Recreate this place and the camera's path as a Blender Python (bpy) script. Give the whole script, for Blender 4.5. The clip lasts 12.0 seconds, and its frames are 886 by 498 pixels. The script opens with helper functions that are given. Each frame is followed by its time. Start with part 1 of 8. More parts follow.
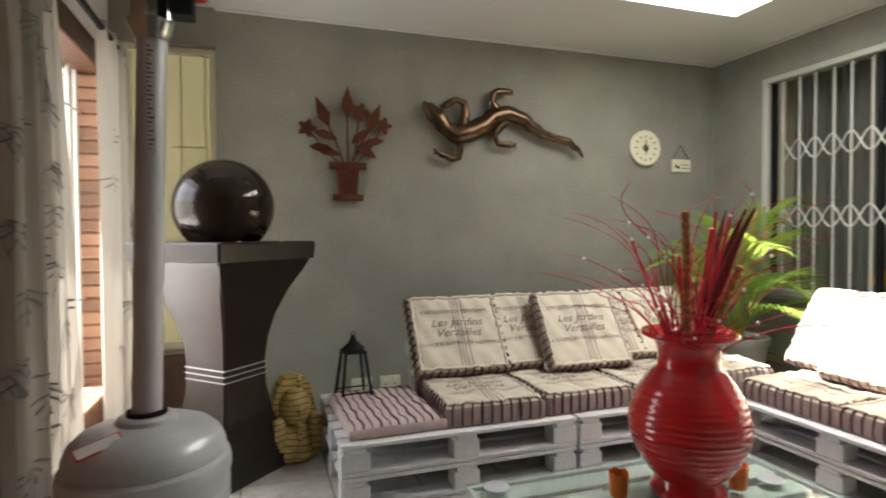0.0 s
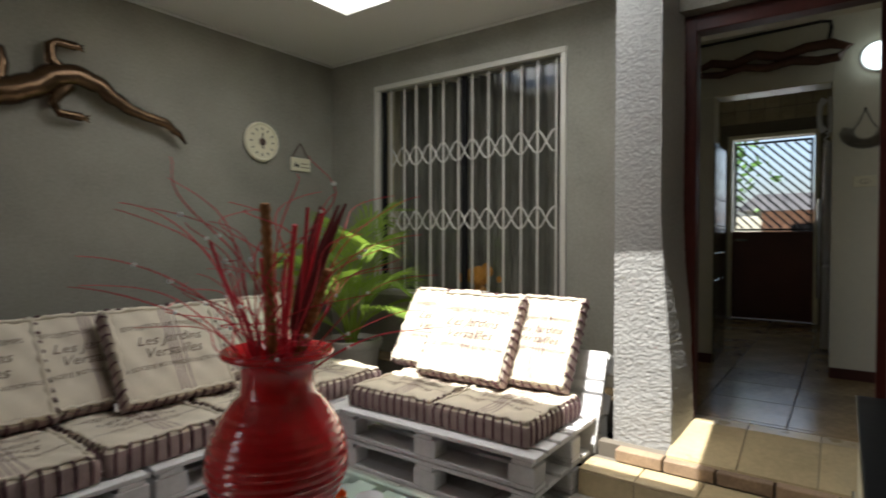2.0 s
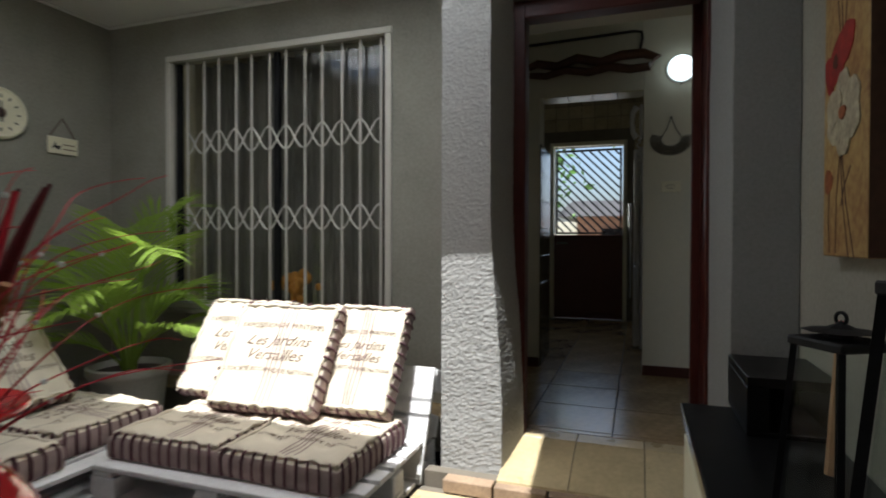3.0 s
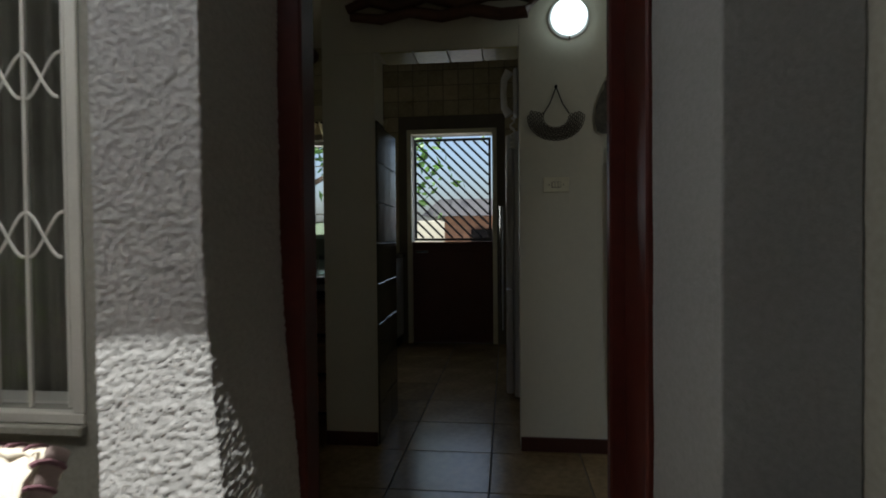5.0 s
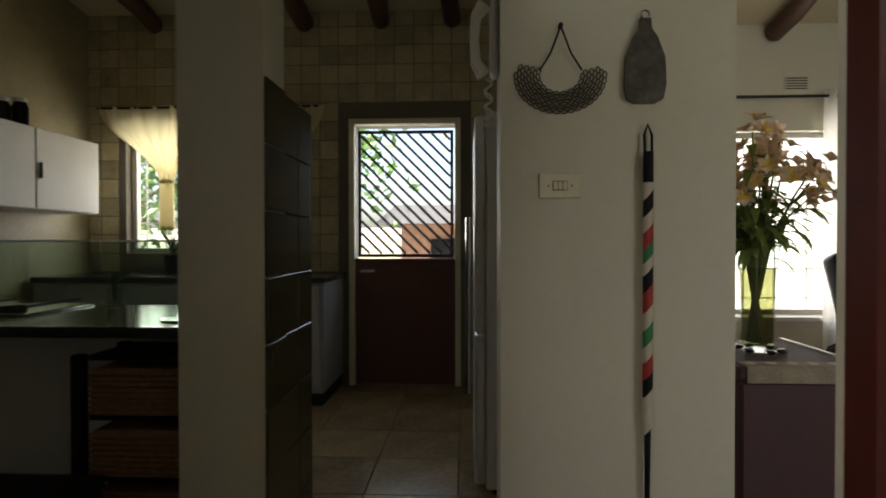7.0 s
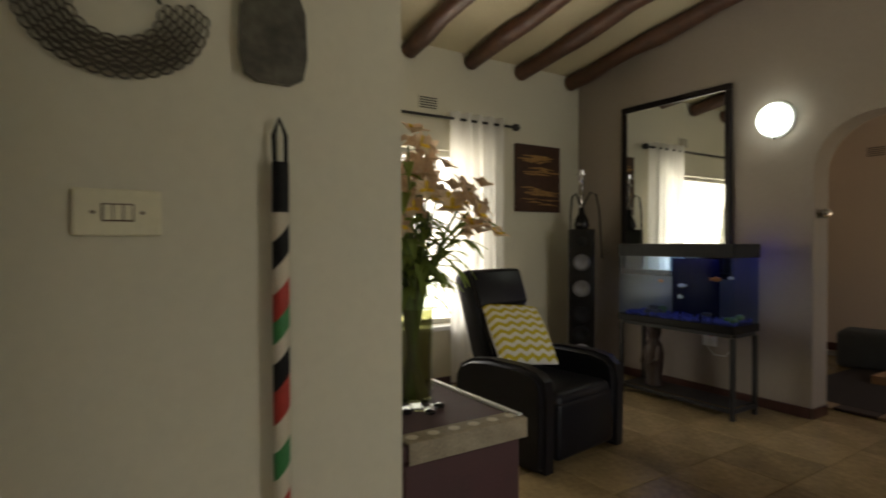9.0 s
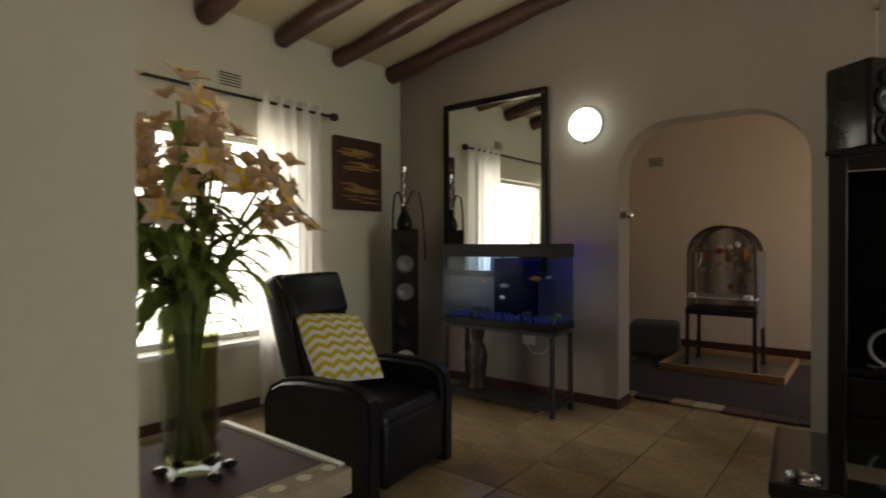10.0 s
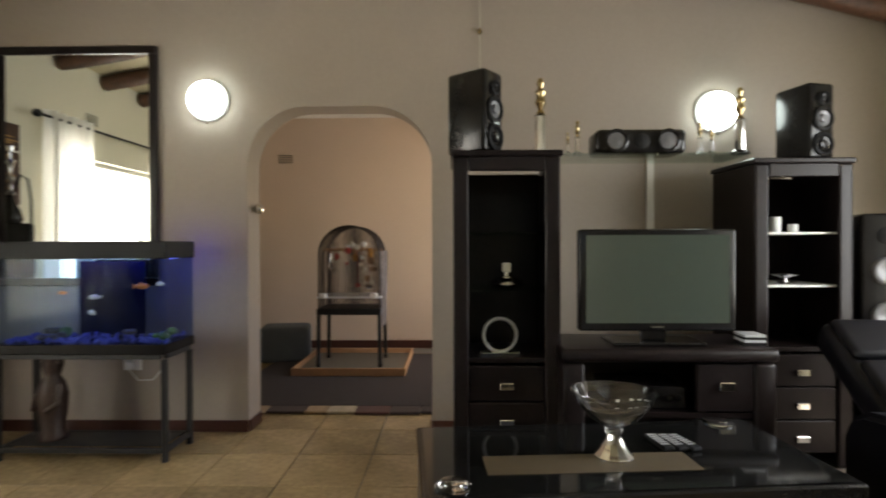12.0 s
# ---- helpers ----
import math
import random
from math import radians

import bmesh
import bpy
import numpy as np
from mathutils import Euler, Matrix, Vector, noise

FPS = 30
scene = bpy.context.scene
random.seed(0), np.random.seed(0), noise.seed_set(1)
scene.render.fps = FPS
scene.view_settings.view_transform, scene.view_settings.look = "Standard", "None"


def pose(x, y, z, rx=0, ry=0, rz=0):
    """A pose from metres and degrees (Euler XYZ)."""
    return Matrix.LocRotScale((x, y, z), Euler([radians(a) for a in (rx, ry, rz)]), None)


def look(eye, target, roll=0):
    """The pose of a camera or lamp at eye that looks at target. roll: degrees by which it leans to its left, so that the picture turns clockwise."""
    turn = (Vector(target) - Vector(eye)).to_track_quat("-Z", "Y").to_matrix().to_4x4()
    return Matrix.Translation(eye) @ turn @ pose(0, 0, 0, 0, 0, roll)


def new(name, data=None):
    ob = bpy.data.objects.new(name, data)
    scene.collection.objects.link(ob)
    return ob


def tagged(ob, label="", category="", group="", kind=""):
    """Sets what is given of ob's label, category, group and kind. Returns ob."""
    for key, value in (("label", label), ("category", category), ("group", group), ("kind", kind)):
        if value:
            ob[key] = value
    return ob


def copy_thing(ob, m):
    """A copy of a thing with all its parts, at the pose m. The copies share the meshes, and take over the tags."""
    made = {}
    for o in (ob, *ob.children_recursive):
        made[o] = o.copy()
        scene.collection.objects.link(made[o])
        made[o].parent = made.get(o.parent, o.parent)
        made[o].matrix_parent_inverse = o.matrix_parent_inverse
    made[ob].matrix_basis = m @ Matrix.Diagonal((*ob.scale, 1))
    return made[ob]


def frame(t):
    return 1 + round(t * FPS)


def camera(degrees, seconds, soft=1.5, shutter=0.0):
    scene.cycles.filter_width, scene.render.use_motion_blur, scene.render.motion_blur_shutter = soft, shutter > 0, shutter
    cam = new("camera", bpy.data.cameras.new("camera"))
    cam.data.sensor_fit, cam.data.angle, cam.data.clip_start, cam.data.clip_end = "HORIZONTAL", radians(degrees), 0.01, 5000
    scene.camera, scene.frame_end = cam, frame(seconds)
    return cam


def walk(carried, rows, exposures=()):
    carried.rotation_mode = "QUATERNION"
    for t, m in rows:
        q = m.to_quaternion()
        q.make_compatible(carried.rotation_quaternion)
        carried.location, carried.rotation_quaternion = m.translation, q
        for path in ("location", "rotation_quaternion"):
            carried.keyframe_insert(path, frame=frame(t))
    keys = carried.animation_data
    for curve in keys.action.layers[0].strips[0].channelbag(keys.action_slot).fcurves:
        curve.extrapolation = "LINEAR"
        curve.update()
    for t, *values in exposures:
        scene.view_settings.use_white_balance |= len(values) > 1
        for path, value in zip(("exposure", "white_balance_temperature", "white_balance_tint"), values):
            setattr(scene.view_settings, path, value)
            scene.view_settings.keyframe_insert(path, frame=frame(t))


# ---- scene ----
cam = camera(77.5, 12.0, soft=1.8, shutter=0.4)
PATH = [
    (0.0, 0.000, 0.000, 0.956, -18.44, -1.51, 0.29),
    (0.5, 0.034, 0.049, 0.946, -26.91, -1.46, 0.19),
    (1.0, 0.144, 0.099, 0.952, -35.33, -1.53, 0.20),
    (1.5, 0.307, 0.173, 0.949, -44.93, -1.36, 0.17),
    (2.0, 0.474, 0.255, 0.935, -53.94, -1.15, -0.04),
    (2.5, 0.691, 0.334, 0.947, -63.30, -1.12, -0.01),
    (3.0, 0.908, 0.368, 0.923, -70.60, -0.75, -0.16),
    (3.5, 1.215, 0.379, 0.978, -75.90, -1.03, -0.07),
    (5.5, 2.545, 0.416, 1.056, -84.55, -1.00, 0.36),
    (6.0, 2.782, 0.440, 1.032, -85.33, -0.80, 0.01),
    (6.5, 3.070, 0.452, 1.078, -85.62, -0.77, -0.03),
    (8.5, 3.854, 0.253, 1.244, -109.86, -0.66, 0.36),
    (9.0, 3.972, 0.201, 1.258, -122.97, -0.81, 0.10),
    (9.5, 4.131, 0.081, 1.247, -132.56, -0.78, 0.09),
    (10.0, 4.280, -0.061, 1.241, -141.59, -0.60, 0.24),
    (10.5, 4.380, -0.178, 1.242, -149.67, -0.63, 0.25),
    (11.0, 4.442, -0.292, 1.251, -158.81, -0.66, 0.33),
    (11.5, 4.471, -0.384, 1.213, -168.43, -0.35, 0.10),
    (12.0, 4.479, -0.523, 1.208, -179.02, -0.43, 0.18),
]
EXPOSURE = [(0.0, 2.22, 6350, 10), (0.8, 1.76, 6450, 10), (1.5, 1.32, 6350, 10), (2.5, 0.94, 6150, 10), (3.5, 0.62, 5900, 9), (5.5, 0.52, 6300, 9), (6.0, 0.95, 6700, 11), (6.5, 1.58, 6850, 11), (8.5, 2.0, 6800, 10), (9.0, 1.96, 7400, 10), (9.5, 1.92, 7300, 10), (10.0, 2.03, 7150, 10), (11.0, 2.6, 6900, 10), (11.5, 2.85, 7000, 10), (12.0, 3.2, 6800, 10)]
walk(cam, [(t, pose(x, y, z, 90 + pitch, roll, yaw)) for t, x, y, z, yaw, pitch, roll in PATH], EXPOSURE)

# ---- light ----
world = bpy.data.worlds.new("sky")
scene.world = world
world.use_nodes = True
wn = world.node_tree
sky = wn.nodes.new("ShaderNodeTexSky")
sky.sky_type = "NISHITA"
sky.sun_disc = False
sky.dust_density = 4.0
sky.sun_elevation = radians(70.7)
sky.sun_rotation = radians(-81)
wn.links.new(sky.outputs[0], wn.nodes["Background"].inputs[0])
wn.nodes["Background"].inputs[1].default_value = 0.15

sun = new("sun", bpy.data.lights.new("sun", "SUN"))
sun.data.energy = 5.0
sun.data.angle = radians(0.5)
sun.data.color = (1.0, 0.95, 0.87)
sun.matrix_world = look((0, 0, 30), (0.345 * 30, -0.06 * 30, 0))


def area(name, eye, target, w, h, power, color):
    ob = new(name, bpy.data.lights.new(name, "AREA"))
    ob.data.shape = "RECTANGLE"
    ob.data.size, ob.data.size_y, ob.data.energy, ob.data.color = w, h, power, color
    ob.matrix_world = look(eye, target)
    return ob


DAY = (1.0, 0.95, 0.87)
area("skylight_daylight", (2.65, 2.0, 2.60), (2.65, 2.0, 0), 1.0, 2.0, 13.5, DAY)
area("west_window_daylight", (-1.3, 3.14, 1.0), (3, 2.9, 0.9), 1.3, 1.8, 7, DAY)
area("living_window_daylight", (8.26, -1.92, 1.3), (5, -2.0, 0.9), 1.75, 1.5, 7.2, DAY)
area("kitchen_door_daylight", (7.95, 0.95, 1.5), (4, 0.9, 1.0), 0.75, 1.0, 1.3, (0.82, 0.92, 1.0))
area("living_west_window_daylight", (1.35, -2.2, 1.35), (5, -2.2, 0.9), 1.5, 1.4, 9.2, (0.93, 0.97, 1.0))
# fill lamp added to brighten the room beyond the arch; no known source
area("corridor_window_daylight", (3.35, -5.7, 1.5), (6, -5.9, 1.0), 1.1, 1.0, 2.4, (1.0, 0.93, 0.82))
area("kitchen_window_daylight", (7.95, 2.8, 1.6), (4, 2.6, 1.0), 1.1, 0.9, 5.0, DAY)


# ---- materials ----
def mat(name, col, rough=0.6, metal=0.0, var=0.12, scale=3.0, fine=60.0, bump=0.1, dist=0.004, tint=None, coat=0.0, rand=0.0, spec=0.5, isle=0.0):
    """A procedural surface: two scales of variation in colour and roughness, and a fine relief."""
    m = bpy.data.materials.new(name)
    m.use_nodes = True
    n, l = m.node_tree.nodes, m.node_tree.links
    b = n["Principled BSDF"]
    tc = n.new("ShaderNodeTexCoord")
    big, small = n.new("ShaderNodeTexNoise"), n.new("ShaderNodeTexNoise")
    for t, s, d in ((big, scale, 4), (small, fine, 3)):
        t.inputs["Scale"].default_value, t.inputs["Detail"].default_value = s, d
        l.new(tc.outputs["Object"], t.inputs["Vector"])
    add = n.new("ShaderNodeMath")
    add.operation = "MULTIPLY_ADD"
    l.new(small.outputs["Fac"], add.inputs[0])
    add.inputs[1].default_value = 0.45
    half = n.new("ShaderNodeMath")
    half.operation = "MULTIPLY"
    l.new(big.outputs["Fac"], half.inputs[0])
    half.inputs[1].default_value = 0.55
    l.new(half.outputs[0], add.inputs[2])
    last = add.outputs[0]
    for on, src in ((rand, "ShaderNodeObjectInfo"), (isle, "ShaderNodeNewGeometry")):
        if on:
            info, mul = n.new(src), n.new("ShaderNodeMath")
            mul.operation = "MULTIPLY_ADD"
            l.new(info.outputs["Random" if src.endswith("Info") else "Random Per Island"], mul.inputs[0])
            mul.inputs[1].default_value = on
            l.new(last, mul.inputs[2])
            sub = n.new("ShaderNodeMath")
            sub.operation = "SUBTRACT"
            l.new(mul.outputs[0], sub.inputs[0])
            sub.inputs[1].default_value = on / 2
            last = sub.outputs[0]
    ramp = n.new("ShaderNodeValToRGB")
    l.new(last, ramp.inputs["Fac"])
    lo = [c * (1 - var) for c in col]
    hi = list(tint) if tint else [min(1, c * (1 + var)) for c in col]
    ramp.color_ramp.elements[0].position, ramp.color_ramp.elements[1].position = 0.28, 0.72
    ramp.color_ramp.elements[0].color, ramp.color_ramp.elements[1].color = (*lo, 1), (*hi, 1)
    l.new(ramp.outputs[0], b.inputs["Base Color"])
    rr = n.new("ShaderNodeMapRange")
    rr.inputs["To Min"].default_value, rr.inputs["To Max"].default_value = max(0, rough - 0.08), min(1, rough + 0.08)
    l.new(big.outputs["Fac"], rr.inputs["Value"])
    l.new(rr.outputs[0], b.inputs["Roughness"])
    b.inputs["Metallic"].default_value = metal
    b.inputs["Coat Weight"].default_value = coat
    b.inputs["Specular IOR Level"].default_value = spec
    if bump:
        bp = n.new("ShaderNodeBump")
        bp.inputs["Strength"].default_value, bp.inputs["Distance"].default_value = min(1, bump), dist
        l.new(add.outputs[0], bp.inputs["Height"])
        l.new(bp.outputs[0], b.inputs["Normal"])
    return m


def glass(name, col=(1, 1, 1), rough=0.0, ior=1.45, clear=0.0, gloss=0.025):
    m = bpy.data.materials.new(name)
    m.use_nodes = True
    n, l = m.node_tree.nodes, m.node_tree.links
    b = n["Principled BSDF"]
    b.inputs["Base Color"].default_value = (*col, 1)
    b.inputs["Roughness"].default_value, b.inputs["IOR"].default_value = rough, ior
    b.inputs["Transmission Weight"].default_value = 1.0
    if clear:
        tr, mx = n.new("ShaderNodeBsdfTransparent"), n.new("ShaderNodeMixShader")
        tr.inputs[0].default_value = (*col, 1)
        gl = n.new("ShaderNodeBsdfGlossy")
        gl.inputs["Roughness"].default_value = 0.02
        fr = n.new("ShaderNodeLayerWeight")
        fr.inputs[0].default_value = 0.5
        pw, ma = n.new("ShaderNodeMath"), n.new("ShaderNodeMath")
        pw.operation, ma.operation = "POWER", "MULTIPLY_ADD"
        pw.inputs[1].default_value, ma.inputs[1].default_value, ma.inputs[2].default_value = 4.0, 0.6, gloss
        l.new(fr.outputs["Facing"], pw.inputs[0])
        l.new(pw.outputs[0], ma.inputs[0])
        l.new(ma.outputs[0], mx.inputs[0])
        l.new(tr.outputs[0], mx.inputs[1])
        l.new(gl.outputs[0], mx.inputs[2])
        l.new(mx.outputs[0], n["Material Output"].inputs[0])
    return m


def glow(name, col, power):
    m = bpy.data.materials.new(name)
    m.use_nodes = True
    b = m.node_tree.nodes["Principled BSDF"]
    b.inputs["Base Color"].default_value = (0.8, 0.8, 0.8, 1)
    b.inputs["Emission Color"].default_value, b.inputs["Emission Strength"].default_value = (*col, 1), power
    return m


def sheer(name, col, through_part):
    """Thin cloth that lets part of the light through."""
    m = mat(name, col, 0.9, var=0.06, scale=6, fine=250, bump=0.2, dist=0.001)
    n, l = m.node_tree.nodes, m.node_tree.links
    tl, mx = n.new("ShaderNodeBsdfTranslucent"), n.new("ShaderNodeMixShader")
    tl.inputs[0].default_value = (*col, 1)
    mx.inputs[0].default_value = through_part
    l.new(n["Principled BSDF"].outputs[0], mx.inputs[1])
    l.new(tl.outputs[0], mx.inputs[2])
    l.new(mx.outputs[0], n["Material Output"].inputs[0])
    return m


M = dict(
    wall_grey=mat("grey_wall_paint", (0.262, 0.252, 0.210), 0.75, var=0.24, scale=2.6, fine=60, bump=0.5, dist=0.004),
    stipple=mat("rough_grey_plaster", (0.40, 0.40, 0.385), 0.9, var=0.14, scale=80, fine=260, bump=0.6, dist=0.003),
    # the stipple plaster again at about 0.6 of its colour, for the south pillar
    stipple_dark=mat("rough_grey_plaster_darker", (0.235, 0.235, 0.225), 0.9, var=0.14, scale=80, fine=260, bump=0.6, dist=0.003),
    tile_beige=mat("beige_tile_facing", (0.36, 0.31, 0.19), 0.4, var=0.2, scale=7, fine=40, bump=0.1),
    cream=mat("cream_wall_paint", (0.62, 0.59, 0.47), 0.6, var=0.05, scale=1.2, fine=45, bump=0.25, dist=0.002),
    taupe=mat("taupe_wall_paint", (0.34, 0.29, 0.245), 0.65, var=0.06, scale=1.1, fine=45, bump=0.25, dist=0.002),
    peach=mat("beige_wall_paint", (0.56, 0.45, 0.35), 0.7, var=0.06, scale=1.2, fine=50, bump=0.2, dist=0.002),
    ceil=mat("white_ceiling_paint", (0.72, 0.71, 0.69), 0.8, var=0.04, scale=1.0, fine=60, bump=0.12, dist=0.002),
    ceil_in=mat("cream_ceiling_board", (0.6, 0.53, 0.36), 0.7, var=0.06, scale=1.4, fine=40, bump=0.1, dist=0.002),
    tile_in=mat("beige_floor_tile", (0.31, 0.225, 0.118), 0.22, var=0.35, scale=5, fine=30, bump=0.12, dist=0.002, rand=0.25),
    tile_out=mat("marbled_floor_tile", (0.50, 0.49, 0.46), 0.3, var=0.3, scale=6, fine=25, bump=0.1, dist=0.002, rand=0.15),
    grout=mat("grey_grout", (0.16, 0.14, 0.11), 0.9, var=0.15, scale=10, fine=90, bump=0.3),
    brick=mat("face_brick", (0.28, 0.15, 0.09), 0.8, var=0.3, scale=12, fine=70, bump=0.6, dist=0.005, rand=0.5),
    brick_tan=mat("tan_step_brick", (0.33, 0.235, 0.155), 0.8, var=0.3, scale=12, fine=70, bump=0.6, dist=0.005, rand=0.4),
    wood_red=mat("red_brown_varnished_wood", (0.064, 0.012, 0.008), 0.42, var=0.3, scale=4, fine=35, bump=0.15, dist=0.002, spec=0.35),
    log=mat("dark_log", (0.085, 0.035, 0.018), 0.5, var=0.45, scale=6, fine=30, bump=0.6, dist=0.01),
    skirt=mat("dark_red_skirting", (0.06, 0.02, 0.014), 0.35, var=0.2, scale=5, fine=40, bump=0.05),
    white=mat("white_paint", (0.76, 0.76, 0.74), 0.45, var=0.06, scale=5, fine=60, bump=0.1, dist=0.001),
    pallet=mat("white_washed_pine", (0.70, 0.70, 0.70), 0.7, var=0.14, scale=5, fine=45, bump=0.5, dist=0.004, rand=0.2),
    black=mat("black_lacquer", (0.012, 0.011, 0.011), 0.18, var=0.3, scale=5, fine=60, bump=0.02, spec=0.3),
    black_matt=mat("black_matt", (0.010, 0.010, 0.011), 0.6, var=0.3, scale=6, fine=80, bump=0.1, dist=0.001, spec=0.2),
    espresso=mat("espresso_wood_veneer", (0.013, 0.009, 0.009), 0.34, var=0.35, scale=5, fine=50, bump=0.08, dist=0.001, spec=0.22),
    leather=mat("black_leather", (0.007, 0.007, 0.010), 0.36, var=0.25, scale=6, fine=160, bump=0.35, dist=0.002, spec=0.28),
    steel=mat("silver_painted_steel", (0.62, 0.63, 0.66), 0.33, 0.2, var=0.08, scale=3, fine=80, bump=0.05, dist=0.001),
    chrome=mat("chrome", (0.75, 0.75, 0.76), 0.12, 1.0, var=0.05, scale=5, fine=60, bump=0.0),
    iron=mat("black_iron", (0.013, 0.012, 0.012), 0.5, 0.2, var=0.3, scale=8, fine=90, bump=0.2, dist=0.001),
    bar_white=mat("white_steel_bar", (0.54, 0.52, 0.46), 0.4, 0.1, var=0.08, scale=5, fine=80, bump=0.05, dist=0.001),
    red=mat("red_glazed_ceramic", (0.58, 0.007, 0.012), 0.16, var=0.12, scale=4, fine=40, bump=0.06, dist=0.002, coat=0.6),
    orange=mat("orange_plastic", (0.8, 0.2, 0.02), 0.4, var=0.08, scale=8, fine=80, bump=0.05),
    canvas=mat("natural_cotton_canvas", (0.64, 0.58, 0.465), 0.9, var=0.1, scale=9, fine=300, bump=0.35, dist=0.002),
    pad_pink=mat("faded_pink_cotton", (0.56, 0.45, 0.42), 0.9, var=0.14, scale=10, fine=300, bump=0.35, dist=0.002),
    print=mat("faded_brown_print", (0.13, 0.085, 0.065), 0.9, var=0.35, scale=30, fine=200, bump=0.0),
    stripe=mat("faded_plum_stitching", (0.11, 0.05, 0.06), 0.9, var=0.25, scale=20, fine=200, bump=0.2, dist=0.001),
    band=mat("woven_mauve_side_band", (0.34, 0.26, 0.24), 0.9, var=0.2, scale=20, fine=200, bump=0.4, dist=0.002),
    linen=sheer("printed_linen_curtain", (0.43, 0.39, 0.33), 0.28),
    glass=glass("clear_glass", (0.94, 0.97, 0.95), clear=1),
    tank_glass=glass("aquarium_glass", (0.80, 0.88, 0.98), clear=1, gloss=0.006),
    pane=glass("window_glass", (0.97, 0.98, 0.98), clear=1),
    crystal=glass("crystal_glass", (1, 1, 1), 0.0, 1.5),
    green_glass=glass("green_tinted_glass", (0.90, 0.96, 0.93), clear=1),
)


# ---- building helpers ----
def part(name, bm, material, parent, label="", smooth=0.0):
    """One mesh object out of a bmesh, under a thing or a part."""
    me = bpy.data.meshes.new(name)
    if smooth:
        for f in bm.faces:
            f.smooth = True
        for e in bm.edges:
            if len(e.link_faces) == 2 and e.calc_face_angle(0) > radians(smooth):
                e.smooth = False
    bm.to_mesh(me)
    bm.free()
    me.materials.append(M[material] if isinstance(material, str) else material)
    ob = new(name, me)
    ob.parent = parent
    if label:
        ob["label"] = label
    return ob


def thing(name, label, category, at=(0, 0, 0), turn=0, group="", kind=""):
    ob = new(name)
    ob.empty_display_size = 0.1
    ob.matrix_world = pose(*at, 0, 0, turn)
    return tagged(ob, label, category, group, kind)


def lump(name, bm, material, label, category, at=(0, 0, 0), turn=0, group="", kind="", smooth=0.0):
    """A thing that is one mesh."""
    ob = part(name, bm, material, None, "", smooth)
    ob.matrix_world = pose(*at, 0, 0, turn)
    return tagged(ob, label, category, group, kind)


def box(x0, y0, z0, x1, y1, z1, bevel=0.0, bm=None, seg=1, m=None):
    bm = bm or bmesh.new()
    mm = Matrix.Translation(((x0 + x1) / 2, (y0 + y1) / 2, (z0 + z1) / 2)) @ Matrix.Diagonal((abs(x1 - x0), abs(y1 - y0), abs(z1 - z0), 1))
    vs = bmesh.ops.create_cube(bm, size=1, matrix=(m @ mm) if m else mm)["verts"]
    if bevel:
        es = list({e for v in vs for e in v.link_edges})
        bmesh.ops.bevel(bm, geom=es, offset=bevel, segments=seg, affect="EDGES", profile=0.5)
    return bm


def rod(p0, p1, r0, r1=None, seg=10, bm=None, caps=True):
    bm = bm or bmesh.new()
    p0, p1 = Vector(p0), Vector(p1)
    d = p1 - p0
    mm = Matrix.Translation((p0 + p1) / 2) @ d.to_track_quat("Z", "Y").to_matrix().to_4x4()
    bmesh.ops.create_cone(bm, cap_ends=caps, segments=seg, radius1=r0, radius2=r0 if r1 is None else r1, depth=d.length, matrix=mm)
    return bm


def tube(points, radii, seg=8, bm=None, flat=1.0, caps=True):
    """A swept tube through points; radii: one or one a point. flat squeezes its thickness along y."""
    bm = bm or bmesh.new()
    pts = [Vector(p) for p in points]
    if not isinstance(radii, (list, tuple)):
        radii = [radii] * len(pts)
    rings = []
    side = None
    for i, p in enumerate(pts):
        d = (pts[min(i + 1, len(pts) - 1)] - pts[max(i - 1, 0)]).normalized()
        if side is None:
            side = d.cross(Vector((0, 1, 0)) if abs(d.y) < 0.9 else Vector((1, 0, 0))).normalized()
        side = (side - d * side.dot(d)).normalized()
        up = d.cross(side)
        ring = []
        for k in range(seg):
            a = 2 * math.pi * k / seg
            o = side * math.cos(a) + up * math.sin(a)
            o.y *= flat
            ring.append(bm.verts.new(p + o * radii[i]))
        rings.append(ring)
    for a, b in zip(rings, rings[1:]):
        for k in range(seg):
            bm.faces.new((a[k], a[(k + 1) % seg], b[(k + 1) % seg], b[k]))
    if caps:
        bm.faces.new(rings[0][::-1])
        bm.faces.new(rings[-1])
    bmesh.ops.recalc_face_normals(bm, faces=bm.faces)
    return bm


def lathe(profile, seg=32, at=(0, 0, 0), bm=None):
    """A turned shape about z; profile: rows of radius and height."""
    bm = bm or bmesh.new()
    rings = []
    for r, z in profile:
        if r < 1e-5:
            rings.append([bm.verts.new((at[0], at[1], at[2] + z))])
        else:
            rings.append([bm.verts.new((at[0] + r * math.cos(2 * math.pi * k / seg), at[1] + r * math.sin(2 * math.pi * k / seg), at[2] + z)) for k in range(seg)])
    for a, b in zip(rings, rings[1:]):
        for k in range(seg):
            q = [a[k % len(a)], a[(k + 1) % len(a)], b[(k + 1) % len(b)], b[k % len(b)]]
            q = list(dict.fromkeys(q))
            if len(q) > 2:
                bm.faces.new(q)
    bmesh.ops.recalc_face_normals(bm, faces=bm.faces)
    return bm


